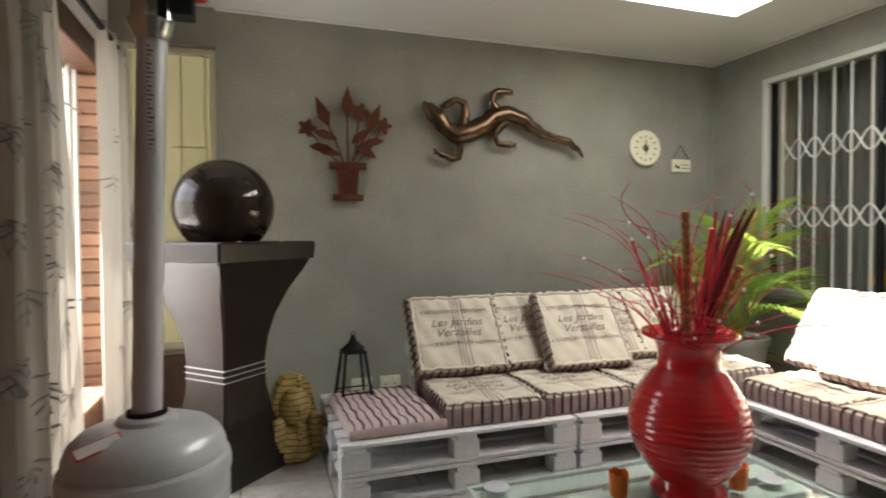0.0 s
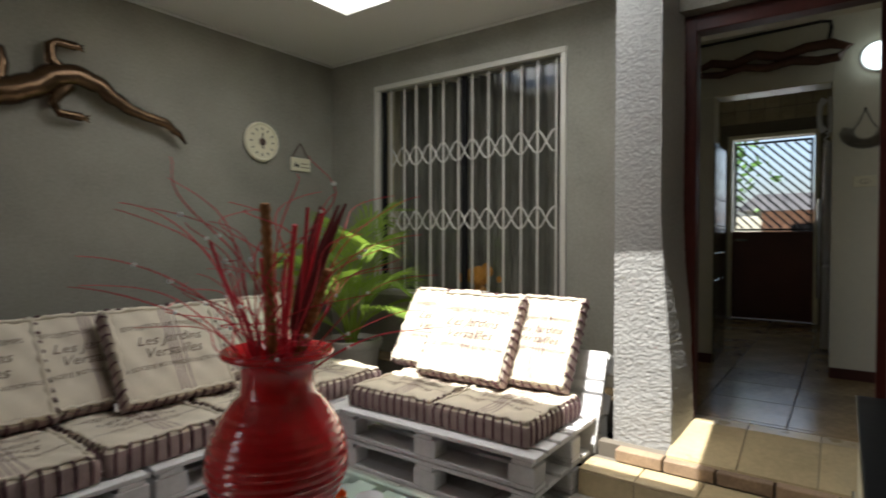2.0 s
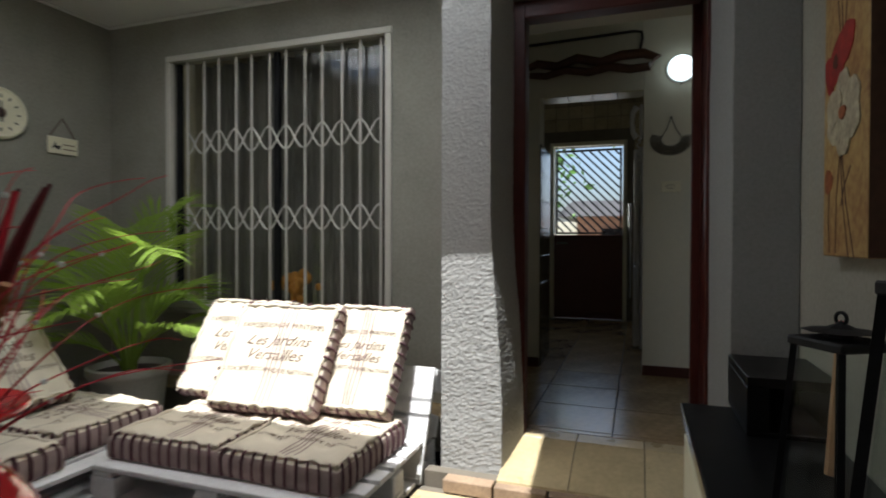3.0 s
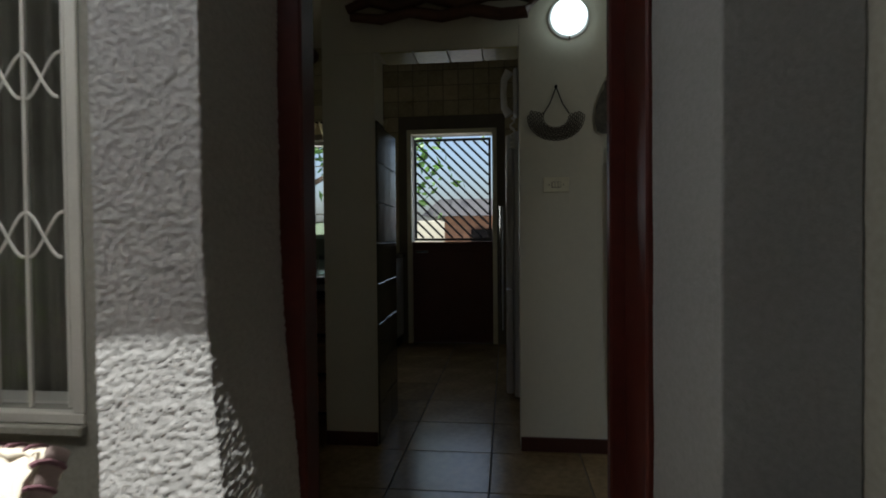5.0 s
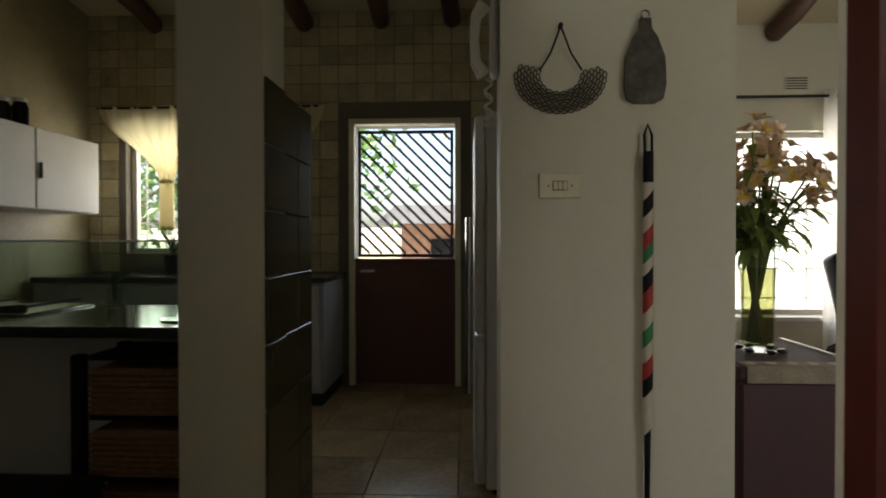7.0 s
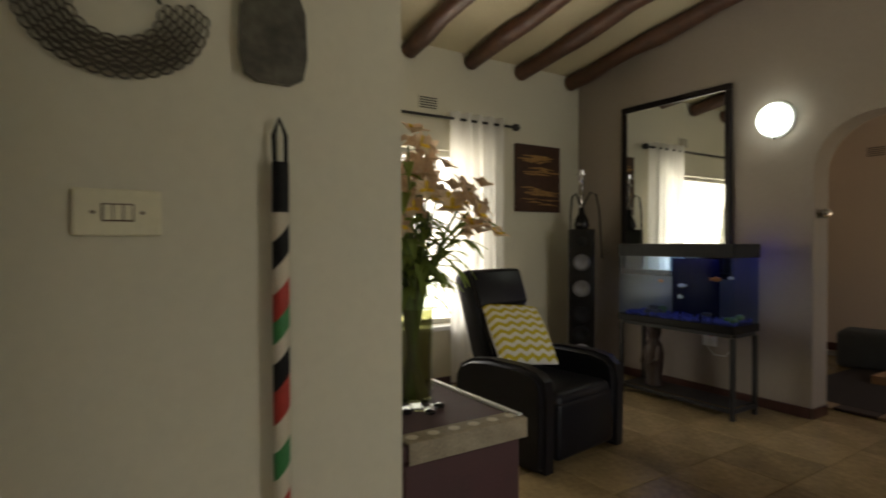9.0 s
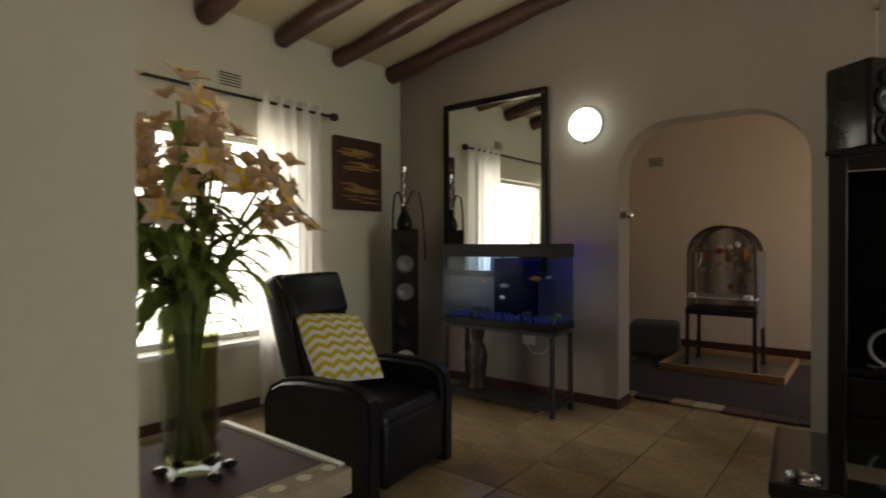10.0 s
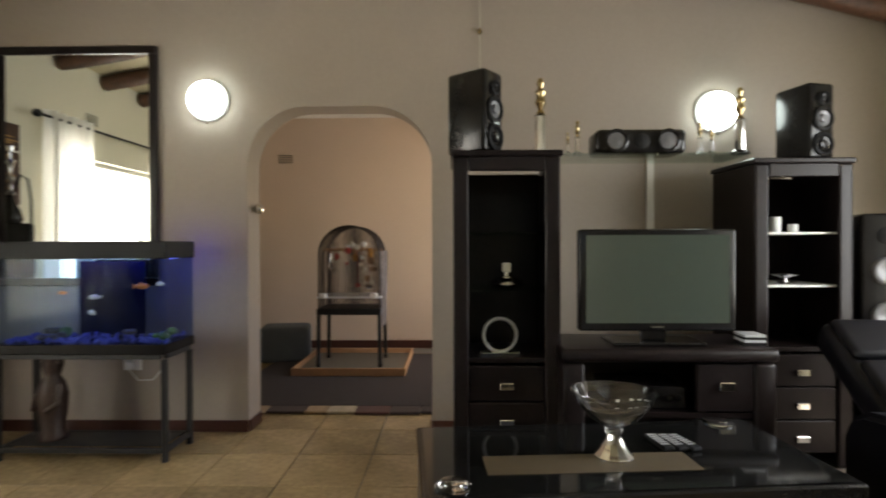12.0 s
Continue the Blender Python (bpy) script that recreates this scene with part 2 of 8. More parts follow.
def ball(r, at=(0, 0, 0), sx=1, sy=1, sz=1, u=20, v=12, bm=None):
    bm = bm or bmesh.new()
    bmesh.ops.create_uvsphere(bm, u_segments=u, v_segments=v, radius=r, matrix=Matrix.Translation(at) @ Matrix.Diagonal((sx, sy, sz, 1)))
    return bm


def prism(outline, y0, y1, bm=None):
    """A flat shape, outline in x and z, thick from y0 to y1."""
    bm = bm or bmesh.new()
    a = [bm.verts.new((x, y0, z)) for x, z in outline]
    b = [bm.verts.new((x, y1, z)) for x, z in outline]
    n = len(a)
    bm.faces.new(a)
    bm.faces.new(b[::-1])
    for i in range(n):
        bm.faces.new((a[i], b[i], b[(i + 1) % n], a[(i + 1) % n]))
    bmesh.ops.recalc_face_normals(bm, faces=bm.faces)
    return bm


def wall(name, axis, c0, c1, a0, a1, z0, z1, material, label, holes=()):
    """A wall across axis from c0 to c1, running from a0 to a1, with openings (a0, a1, z0, z1) right through it."""
    us = sorted({a0, a1, *[h[0] for h in holes], *[h[1] for h in holes]})
    zs = sorted({z0, z1, *[h[2] for h in holes], *[h[3] for h in holes]})
    us, zs = [u for u in us if a0 <= u <= a1], [z for z in zs if z0 <= z <= z1]

    def solid(i, j):
        if not (0 <= i < len(us) - 1 and 0 <= j < len(zs) - 1):
            return False
        u, z = (us[i] + us[i + 1]) / 2, (zs[j] + zs[j + 1]) / 2
        return not any(h[0] < u < h[1] and h[2] < z < h[3] for h in holes)

    bm = bmesh.new()
    got = {}

    def vert(c, i, j):
        if (c, i, j) not in got:
            got[c, i, j] = bm.verts.new((c, us[i], zs[j]) if axis == "x" else (us[i], c, zs[j]))
        return got[c, i, j]

    for i in range(len(us) - 1):
        for j in range(len(zs) - 1):
            if not solid(i, j):
                continue
            for c in (c0, c1):
                bm.faces.new([vert(c, i, j), vert(c, i + 1, j), vert(c, i + 1, j + 1), vert(c, i, j + 1)])
            for di, dj, p, q in ((-1, 0, (i, j), (i, j + 1)), (1, 0, (i + 1, j), (i + 1, j + 1)), (0, -1, (i, j), (i + 1, j)), (0, 1, (i, j + 1), (i + 1, j + 1))):
                if not solid(i + di, j + dj):
                    bm.faces.new([vert(c0, *p), vert(c0, *q), vert(c1, *q), vert(c1, *p)])
    bmesh.ops.recalc_face_normals(bm, faces=bm.faces)
    return lump(name, bm, material, label, "wall", kind="structure")

# ---- structure: patio ----
FLOOR, TOP = -0.28, 2.45
wall("wall_north_patio", "y", 3.95, 4.15, -0.26, 4.1, FLOOR, TOP, "wall_grey", "grey painted plaster wall of the patio")
wall("wall_north_west", "y", 3.95, 4.15, -1.3, -0.26, FLOOR, TOP, "wall_grey", "grey wall with a barred window", holes=[(-0.86, -0.26, 0.20, 2.2)])
wall("wall_west_patio", "x", -1.135, -0.885, -1.4, 3.95, FLOOR, 2.083, "brick", "brick wall with a tall barred window", holes=[(2.45, 3.83, 0.03, 1.95)])
wall("wall_west_upper", "x", -1.135, -0.875, -1.4, 3.95, 2.085, TOP, "ceil", "pale painted wall band over the brick")
wall("wall_south_patio", "y", -0.40, -0.2, 2.1, 3.788, FLOOR, TOP, "wall_grey", "light grey plaster wall beside the door")
wall("wall_south_far", "y", -1.6, -1.4, -1.3, 2.3, FLOOR, TOP, "wall_grey", "grey wall that closes the patio")
wall("wall_patio_return", "x", 2.1, 2.3, -1.4, -0.40, FLOOR, TOP, "wall_grey", "grey wall return of the patio")
wall("wall_window", "x", 3.87, 3.97, 1.205, 3.95, FLOOR, TOP, "wall_grey", "grey plaster wall with a large barred window", holes=[(1.76, 3.40, 0.50, 2.15)])
wall("pillar_north_back", "x", 3.642, 3.87, 1.08, 1.203, FLOOR, TOP, "stipple", "plaster return behind the door pillar")
wall("pillar_north", "x", 3.30, 3.64, 0.985, 1.19, FLOOR, TOP, "stipple", "plaster core of the door pillar")
wall("pillar_south", "x", 3.30, 3.79, -0.195, 0.010, FLOOR, TOP, "stipple", "plaster core of the door pillar")


def rough_skin(name, line, grain, flare, label, material="stipple"):
    """Hand-thrown plaster on two faces of a pillar: line gives the corner points, grain the coarseness of each face, flare the swell of the second face near the ground."""
    pts = []
    grit = random.Random(len(name))
    step = 0.0050
    for k, ((xa, ya), (xb, yb)) in enumerate(zip(line, line[1:])):
        n = max(2, int(math.hypot(xb - xa, yb - ya) / step))
        nx, ny = (yb - ya), -(xb - xa)
        ln = math.hypot(nx, ny)
        for i in range(n + (k == len(line) - 2)):
            f = i / n
            pts.append((xa + (xb - xa) * f, ya + (yb - ya) * f, nx / ln, ny / ln, grain[k], k, f))
    verts, faces = [], []
    m = len(pts)
    rows = int((TOP - FLOOR) / step)
    for j in range(rows + 1):
        z = FLOOR + (TOP - FLOOR) * j / rows
        low = max(0.0, min(1.0, (1.12 - z) / 1.0))
        low = low * low * (3 - 2 * low)
        for x, y, nx, ny, g, k, f in pts:
            a = grit.uniform(-1, 1) * 0.75 + noise.noise((x * 165, y * 165, z * 165)) * 0.6
            b = noise.noise((x * 48 + 7, y * 48, z * 48))
            c = noise.noise((x * 5, y * 5 + 3, z * 4))
            d = g * (0.0044 * max(a, -0.35) + 0.0010 * b) + 0.005 * c
            if flare and (k == 1 or f > 0.55):
                y -= flare * low * (1 if k else (f - 0.55) / 0.45)
            verts.append((x + nx * d, y + ny * d, z))
    for j in range(rows):
        for i in range(m - 1):
            p = j * m + i
            faces.append((p, p + 1, p + m + 1, p + m))
    me = bpy.data.meshes.new(name)
    me.from_pydata(verts, [], faces)
    me.materials.append(M[material])
    for q in me.polygons:
        q.use_smooth = True
    return tagged(new(name, me), label, "wall", kind="structure")


rough_skin("wall_plaster_north", [(3.262, 1.203), (3.258, 0.976), (3.518, 0.932)], (0.8, 0.8), 0.055, "coarse stippled grey plaster face beside the door")
rough_skin("wall_plaster_south", [(3.521, 0.078), (3.268, 0.028), (3.262, -0.196)], (0.12, 0.35), 0.0, "plaster reveal and stippled face beside the door, toned darker", "stipple_dark")
wall("wall_over_door", "x", 3.45, 3.75, 0.032, 0.964, 2.075, TOP, "wall_grey", "grey plaster wall over the front door")

bm = bmesh.new()
SKY = (2.10, 0.93, 3.15, 3.02)
for q in ((-1.3, -1.6, SKY[0], 4.15), (SKY[2], -1.6, 3.87, 4.15), (SKY[0], -1.6, SKY[2], SKY[1]), (SKY[0], SKY[3], SKY[2], 4.15)):
    box(q[0], q[1], TOP, q[2], q[3], TOP + 0.08, bm=bm)
lump("ceiling_patio", bm, "ceil", "white painted patio ceiling with a skylight opening", "ceiling", kind="structure")
cornice = bmesh.new()
box(-0.26, 3.925, TOP - 0.02, 3.868, 3.949, TOP - 0.001, 0.006, cornice)
lump("trim_cornice_north", cornice, "ceil", "thin white cornice strip along the ceiling", "trim", kind="structure")
cornice = bmesh.new()
box(3.846, 1.207, TOP - 0.02, 3.869, 3.92, TOP - 0.001, 0.006, cornice)
lump("trim_cornice_east", cornice, "ceil", "thin white cornice strip along the ceiling", "trim", kind="structure")
# partial sheet added to hold back the sun; its west edge bounds the sun patch
bm = bmesh.new()
box(2.68, SKY[1] - 0.05, TOP + 0.085, SKY[2] + 0.05, SKY[3] + 0.05, TOP + 0.095, bm=bm)
lump("skylight", bm, sheer("opal_roof_sheet", (0.85, 0.86, 0.84), 0.85), "milky sheet added over part of the skylight to bound the sun patch", "skylight", kind="structure")

floor = thing("floor_patio", "marbled grey ceramic tile floor of the patio", "floor", kind="structure")
part("screed", box(-1.3, -1.6, FLOOR - 0.15, 3.27, 4.15, FLOOR - 0.006), "grout", floor)

steps = thing("steps_entrance", "tiled and brick-faced entrance steps", "steps", kind="structure")
part("core", prism([(3.20, FLOOR), (3.626, FLOOR), (3.626, -0.012), (3.51, -0.013), (3.20, -0.098)], 0.034, 0.926), "grout", steps)
part("tread_core", box(2.975, 0.22, FLOOR - 0.01, 3.195, 1.27, -0.168), "grout", steps)

# ---- structure: house ----
slab = thing("floor_house", "beige glazed ceramic tile floor with dark joints", "floor", kind="structure")
part("screed", box(3.622, -0.42, -0.16, 8.25, 4.3, -0.008), "grout", slab)
part("screed", box(1.2, -7.4, -0.16, 8.25, -0.424, -0.008), "grout", slab)
RX, RZ, EX, EZ, WX, WZ = 4.9, 3.42, 8.0, 2.92, 1.6, 2.66


def gable(name, y0, y1, material, label, hole=None):
    """An end wall under the pitched roof, with an arched opening."""
    arch = []
    if hole:
        x0, x1, spring, top, r = hole
        for k in range(13):
            a = math.pi * k / 24
            arch.append((x1 - r + r * math.cos(a), top - r + r * math.sin(a)))
        for k in range(13):
            a = math.pi / 2 + math.pi * k / 24
            arch.append((x0 + r + r * math.cos(a), top - r + r * math.sin(a)))
        out = [(WX, 0), (WX, WZ), (RX, RZ), (EX, EZ), (EX, 0), (x1, 0)] + arch + [(x0, 0)]
    else:
        out = [(WX, 0), (WX, WZ), (RX, RZ), (EX, EZ), (EX, 0)]
    bm = prism(out, y0, y1)
    bmesh.ops.triangulate(bm, faces=[f for f in bm.faces if len(f.verts) > 4])
    return lump(name, bm, material, label, "wall", kind="structure")


gable("wall_south_living", -4.30, -4.08, "taupe", "taupe painted gable wall with a rounded arch", hole=(4.61, 5.805, 1.75, 2.105, 0.38))
wall("wall_east_living", "x", 8.0, 8.22, -4.30, -0.2, -0.1, 3.0, "cream", "cream painted wall with a window", holes=[(-2.84, -1.0, 0.53, 2.05)])
wall("wall_west_living", "x", 1.4, 1.6, -4.30, -0.2, -0.1, 2.8, "cream", "cream painted wall with a window", holes=[(-3.0, -1.4, 0.6, 2.05)])
wall("wall_north_living", "y", -0.62, -0.42, 1.6, 3.76, -0.1, 3.4, "cream", "cream painted wall")
wall("wall_entry_west", "x", 3.792, 3.95, -0.42, 0.03, -0.1, 2.45, "cream", "cream painted wall beside the front door")
wall("wall_entry_over_door", "x", 3.752, 3.97, 0.032, 1.2, 2.075, 3.4, "cream", "cream wall over the front door")
wall("wall_upper_north", "x", 3.76, 3.97, 1.205, 3.72, 2.452, 3.4, "cream", "cream wall over the patio window")
wall("wall_upper_south", "x", 3.752, 3.99, -0.42, 0.028, 2.452, 3.4, "cream", "cream wall beside the front door")
wall("wall_post", "x", 4.99, 5.18, -0.356, 0.332, 0, 3.4, "cream", "cream painted wall end with hangings")
wall("wall_partition", "y", -0.356, -0.2, 5.18, 8.0, 0, 3.3, "cream", "cream painted partition wall")
wall("wall_pier", "x", 4.99, 5.18, 1.05, 1.32, 0, 1.98, "cream", "cream painted pier between hall and kitchen")
wall("wall_lintel", "x", 4.99, 5.18, 0.334, 1.32, 1.982, 3.4, "cream", "cream wall over the kitchen opening")
wall("wall_lintel_bar", "x", 4.99, 5.18, 1.322, 3.5, 2.35, 3.4, "cream", "cream wall over the breakfast bar")
wall("wall_tiled_return", "y", 1.062, 1.2, 5.182, 5.51, 0, 1.64, "black_matt", "dark brown tiled low wall beside the kitchen passage")
wall("wall_north_house", "y", 3.5, 3.7, 4.2, 7.9, -0.1, 3.4, "tile_beige", "beige tiled kitchen wall")
wall("wall_east_kitchen", "x", 7.70, 7.9, -0.2, 3.5, 0, 3.2, "grout", "kitchen wall faced with beige tiles", holes=[(0.525, 1.335, 0, 2.08), (2.2, 3.2, 1.05, 2.05)])
wall("wall_corridor_south", "y", -7.2, -7.0, 3.4, 8.0, -0.1, 2.7, "peach", "warm beige wall of the room beyond the arch")
# the opening is made up, out of view, to let the fill lamp in
wall("wall_corridor_west", "x", 3.4, 3.6, -7.0, -4.30, -0.1, 2.7, "peach", "warm beige side wall with an added opening for the fill lamp", holes=[(-6.3, -5.1, 0.9, 2.0)])
wall("wall_corridor_east", "x", 7.2, 7.4, -7.0, -4.30, -0.1, 2.7, "peach", "warm beige side wall")
lump("ceiling_corridor", box(3.4, -7.2, 2.7, 8.0, -4.30, 2.8), "ceil", "plain ceiling of the room beyond the arch", "ceiling", kind="structure")
bm = bmesh.new()
WS = (RZ - WZ) / (RX - WX)
for xa, za, xb, zb, y0, y1 in ((WX - 0.2, WZ - 0.2 * WS, RX, RZ, -4.29, -0.41), (3.76, RZ - (RX - 3.76) * WS, RX, RZ, -0.41, 3.7), (RX, RZ, EX + 0.25, EZ - 0.035, -4.29, 3.7)):
    p = prism([(xa, za), (xb, zb), (xb, zb + 0.08), (xa, za + 0.08)], y0, y1)
    p.to_mesh(me := bpy.data.meshes.new("slope"))
    bm.from_mesh(me)
    p.free()
lump("ceiling_house", bm, "ceil_in", "sloping cream boarded ceiling", "ceiling", kind="structure")


# ---- patio things ----
def words(text, size, shear=0.0):
    """Flat lettering as a mesh, centred, in x and y."""
    cu = bpy.data.curves.new("lettering", "FONT")
    cu.body, cu.size, cu.shear, cu.align_x, cu.align_y, cu.resolution_u = text, size, shear, "CENTER", "CENTER", 2
    ob = new("lettering", cu)
    me = bpy.data.meshes.new_from_object(ob.evaluated_get(bpy.context.evaluated_depsgraph_get()))
    bpy.data.objects.remove(ob)
    bpy.data.curves.remove(cu)
    return me


BOARD = {}


def shared(key, make):
    """Mesh data that alike pieces share."""
    if key not in BOARD:
        me = bpy.data.meshes.new(key[0])
        b = make()
        b.to_mesh(me)
        b.free()
        BOARD[key] = me
    return BOARD[key]


def piece(name, me, material, parent, m):
    if not me.materials:
        me.materials.append(M[material] if isinstance(material, str) else material)
    ob = new(name, me)
    ob.parent = parent
    ob.matrix_basis = m
    return ob


def pallet(at, turn, w=1.2, d=0.86, group="stacked seat pallets", label="white-washed wooden pallet carrying seat cushions", tilt=0):
    t = thing("wooden_pallet", label, "pallet", at, turn, group)
    if tilt:
        t.matrix_world = pose(*at, 0, 0, turn) @ pose(0, 0, 0, tilt)
    deck = shared(("deck_board", w), lambda: box(-w / 2, -0.047, 0, w / 2, 0.047, 0.02, 0.003))
    for k in range(7):
        piece("deck_board", deck, "pallet", t, pose(0, -d / 2 + 0.047 + k * (d - 0.094) / 6, 0.125))
    runner = shared(("runner", d), lambda: box(-0.05, -d / 2, 0, 0.05, d / 2, 0.02, 0.003))
    block = shared(("block",), lambda: box(-0.065, -0.05, 0, 0.065, 0.05, 0.083, 0.004))
    base = shared(("base_board", w), lambda: box(-w / 2, -0.05, 0, w / 2, 0.05, 0.02, 0.003))
    for x in (-w / 2 + 0.066, 0, w / 2 - 0.066):
        piece("runner", runner, "pallet", t, pose(x, 0, 0.104))
        for y in (-d / 2 + 0.05, 0, d / 2 - 0.05):
            piece("block", block, "pallet", t, pose(x, y, 0.0205))
    for y in (-d / 2 + 0.05, 0, d / 2 - 0.05):
        piece("base_board", base, "pallet", t, pose(0, y, 0))
    return t


first = pallet((0.93, 2.87, FLOOR + 0.002), 0)
for x, z in ((0.93, 0.15), (2.15, 0.0), (2.15, 0.15)):
    copy_thing(first, pose(x, 2.87, FLOOR + 0.002 + z))
for z in (0, 0.15):
    pallet((2.965, 1.87, FLOOR + 0.002 + z), -90, 1.18, 0.86)
    pallet((2.915, 2.90, FLOOR + 0.002 + z), 0, 0.30, 0.80, label="short white-washed pallet in the corner of the seat")
pallet((3.40, 1.86, 0.03), -90, 1.18, 0.52, "leaning back pallets", "white-washed pallet leaning upright as a backrest", tilt=68)
pallet((1.31, 3.36, 0.03), 0, 0.84, 0.50, "leaning back pallets", "white-washed pallet leaning upright as a backrest", tilt=68)
pallet((2.33, 3.36, 0.03), 0, 1.15, 0.50, "leaning back pallets", "white-washed pallet leaning upright as a backrest", tilt=68)


def cushion(name, m, w, d, h, label, group, seed, printed=True, striped=False):
    """A tufted box cushion: canvas faces, woven side band with dark stitches, and a faded print."""
    t = new(name)
    t.matrix_world = m
    tagged(t, label, "cushion", group)
    rnd = random.Random(seed)
    ph = rnd.uniform(0, 9)
    tufts = [] if striped else [(w * a, d * b) for a in (-0.22, 0.22) for b in (-0.2, 0.2)]

    def high(x, y):
        e = min(1.0, (1 - abs(2 * x / w)) * 9) * min(1.0, (1 - abs(2 * y / d)) * 9)
        z = h * 0.84 + h * 0.2 * math.sqrt(max(0, e))
        for a, b in tufts:
            z -= h * 0.16 * math.exp(-((x - a) ** 2 + (y - b) ** 2) / 0.0012)
        return z + 0.006 * math.sin(x * 21 + ph) * math.sin(y * 17 + ph) + 0.003 * math.sin(x * 55 + y * 31 + ph)

    n = 26
    b = bmesh.new()
    for face in (1, 0):
        g = [[b.verts.new((-w / 2 + w * i / n, -d / 2 + d * j / n, high(-w / 2 + w * i / n, -d / 2 + d * j / n) if face else 0.02 * h)) for j in range(n + 1)] for i in range(n + 1)]
        for i in range(n):
            for j in range(n):
                q = [g[i][j], g[i + 1][j], g[i + 1][j + 1], g[i][j + 1]]
                b.faces.new(q if face else q[::-1])
    part("cover", b, "pad_pink" if striped else "canvas", t, smooth=50)
    b = bmesh.new()
    ring = []
    k = 22
    for s, (ax, ay, bx, by) in enumerate(((-1, -1, 1, -1), (1, -1, 1, 1), (1, 1, -1, 1), (-1, 1, -1, -1))):
        for i in range(k):
            f = i / k
            x, y = (ax + (bx - ax) * f) * w / 2, (ay + (by - ay) * f) * d / 2
            ring.append((x, y, (ay + by) and 0, 1 + 0.011 * math.sin(f * 60 + s + ph)))
    rows = []
    for z, o in ((0.01, 0.997), (0.12, 1.012), (0.45, 1.022), (0.75, 1.014), (0.86, 1.0)):
        rows.append([b.verts.new((x * o * q, y * o * q, h * z)) for x, y, _, q in ring])
    for r0, r1 in zip(rows, rows[1:]):
        for i in range(len(ring)):
            j = (i + 1) % len(ring)
            b.faces.new((r0[i], r0[j], r1[j], r1[i]))
    part("side_band", b, "band" if not striped else "pad_pink", t, "woven mauve side band", smooth=60)
    rolls = []
    if striped:
        for i in range(11):
            x = -w / 2 + w * (i + 0.5) / 11
            part("stripe", tube([(x + 0.004 * math.sin(j), -d / 2 + d * j / 24, high(x, -d / 2 + d * j / 24) + 0.001) for j in range(25)], 0.006 if i % 2 else 0.0035, 5), "stripe", t, "plum-coloured stripe")
    else:
        for sx, sy, ln in ((0, -1, w), (0, 1, w), (-1, 0, d), (1, 0, d)):
            c = int(ln / 0.048)
            for i in range(c):
                f = (i + 0.5) / c - 0.5
                x, y = (sx * w * 0.513, d * f) if sx else (w * f, sy * d * 0.513)
                r = rnd.uniform(0.004, 0.0075)
                part("stitch", tube([(x * 0.93, y * 0.93, h * 1.03), (x * 0.97, y * 0.97, h * 0.98), (x, y, h * 0.72), (x, y, h * 0.2), (x * 0.985, y * 0.985, h * 0.05)], r, 5), "stripe", t, "plum-coloured stitch")
        for sx, sy in ((0, -1), (0, 1), (-1, 0), (1, 0)):
            ln = d if sx else w
            pts = []
            for i in range(17):
                f = i / 16 - 0.5
                x, y = (sx * w * 0.468 + 0.004 * math.sin(i * 2.6), ln * f * 0.95) if sx else (ln * f * 0.95, sy * d * 0.468 + 0.004 * math.sin(i * 2.6))
                pts.append((x, y, high(x, y) + 0.002 + 0.002 * math.sin(i * 2)))
            rolls.append(tube(pts, [0.0105 + 0.003 * math.sin(i * 2.4 + ph) for i in range(17)], 6))
    for roll in rolls:
        part("piping", roll, "canvas", t, smooth=60)
    if printed:
        s = min(w, d) / 0.47
        texts = (("EXPOSITION DE PRINTEMPS", 0.032, 0, 0.115), ("Les Jardins", 0.07, 0.4, 0.055), ("Versailles", 0.07, 0.4, -0.01), ("LA SOCIÉTÉ BOTANIQUE NATIONALE", 0.028, 0, -0.085))
        for text, size, shear, y in texts:
            b = bmesh.new()
            me = words(text, size * s, shear)
            for v in me.vertices:
                v.co.y += y * s + (0.012 * math.cos(v.co.x * 5) if size < 0.05 else 0)
            b.from_mesh(me)
            bmesh.ops.subdivide_edges(b, edges=[e for e in b.edges if e.calc_length() > 0.03], cuts=1)
            for v in b.verts:
                v.co.z = high(v.co.x, v.co.y) + 0.0022
            part("lettering", b, "print", t, "faded brown printed lettering")
        b = bmesh.new()
        for x in (-0.03, -0.012, 0.006, 0.03):
            pts = [(x * s + 0.02, -d * 0.46 + d * 0.92 * i / 20) for i in range(21)]
            vs = [(b.verts.new((x_ - 0.004, y_, high(x_, y_) + 0.0014)), b.verts.new((x_ + 0.004, y_, high(x_, y_) + 0.0014))) for x_, y_ in pts]
            for p, q in zip(vs, vs[1:]):
                b.faces.new((p[0], p[1], q[1], q[0]))
        part("woven_stripe", b, "band", t, "soft mauve woven stripes")
    part("label_tag", box(-w / 2 - 0.03, -d / 2 + 0.01, h * 0.3, -w / 2 - 0.012, -d / 2 + 0.05, h * 0.3 + 0.003), "white", t, "small white maker's tag")
    return t


TOPZ = 0.022
SEAT, BACK = "seat cushions on the pallets", "back cushions on the pallets"
cushion("seat_cushion", pose(0.60, 2.80, TOPZ, 0, 0, 2), 0.46, 0.62, 0.055, "thin pink and plum striped seat pad on white pallets", SEAT, 1, False, True)
for i, (x, y) in enumerate(((1.115, 2.77), (1.655, 2.78), (2.20, 2.78), (2.75, 2.86))):
    cushion("seat_cushion", pose(x, y, TOPZ, 0, 0, (-1.5, 1, 0, 0)[i]), 0.52, 0.56, 0.105, "cream canvas box cushion with French print on white pallets", SEAT, 10 + i)
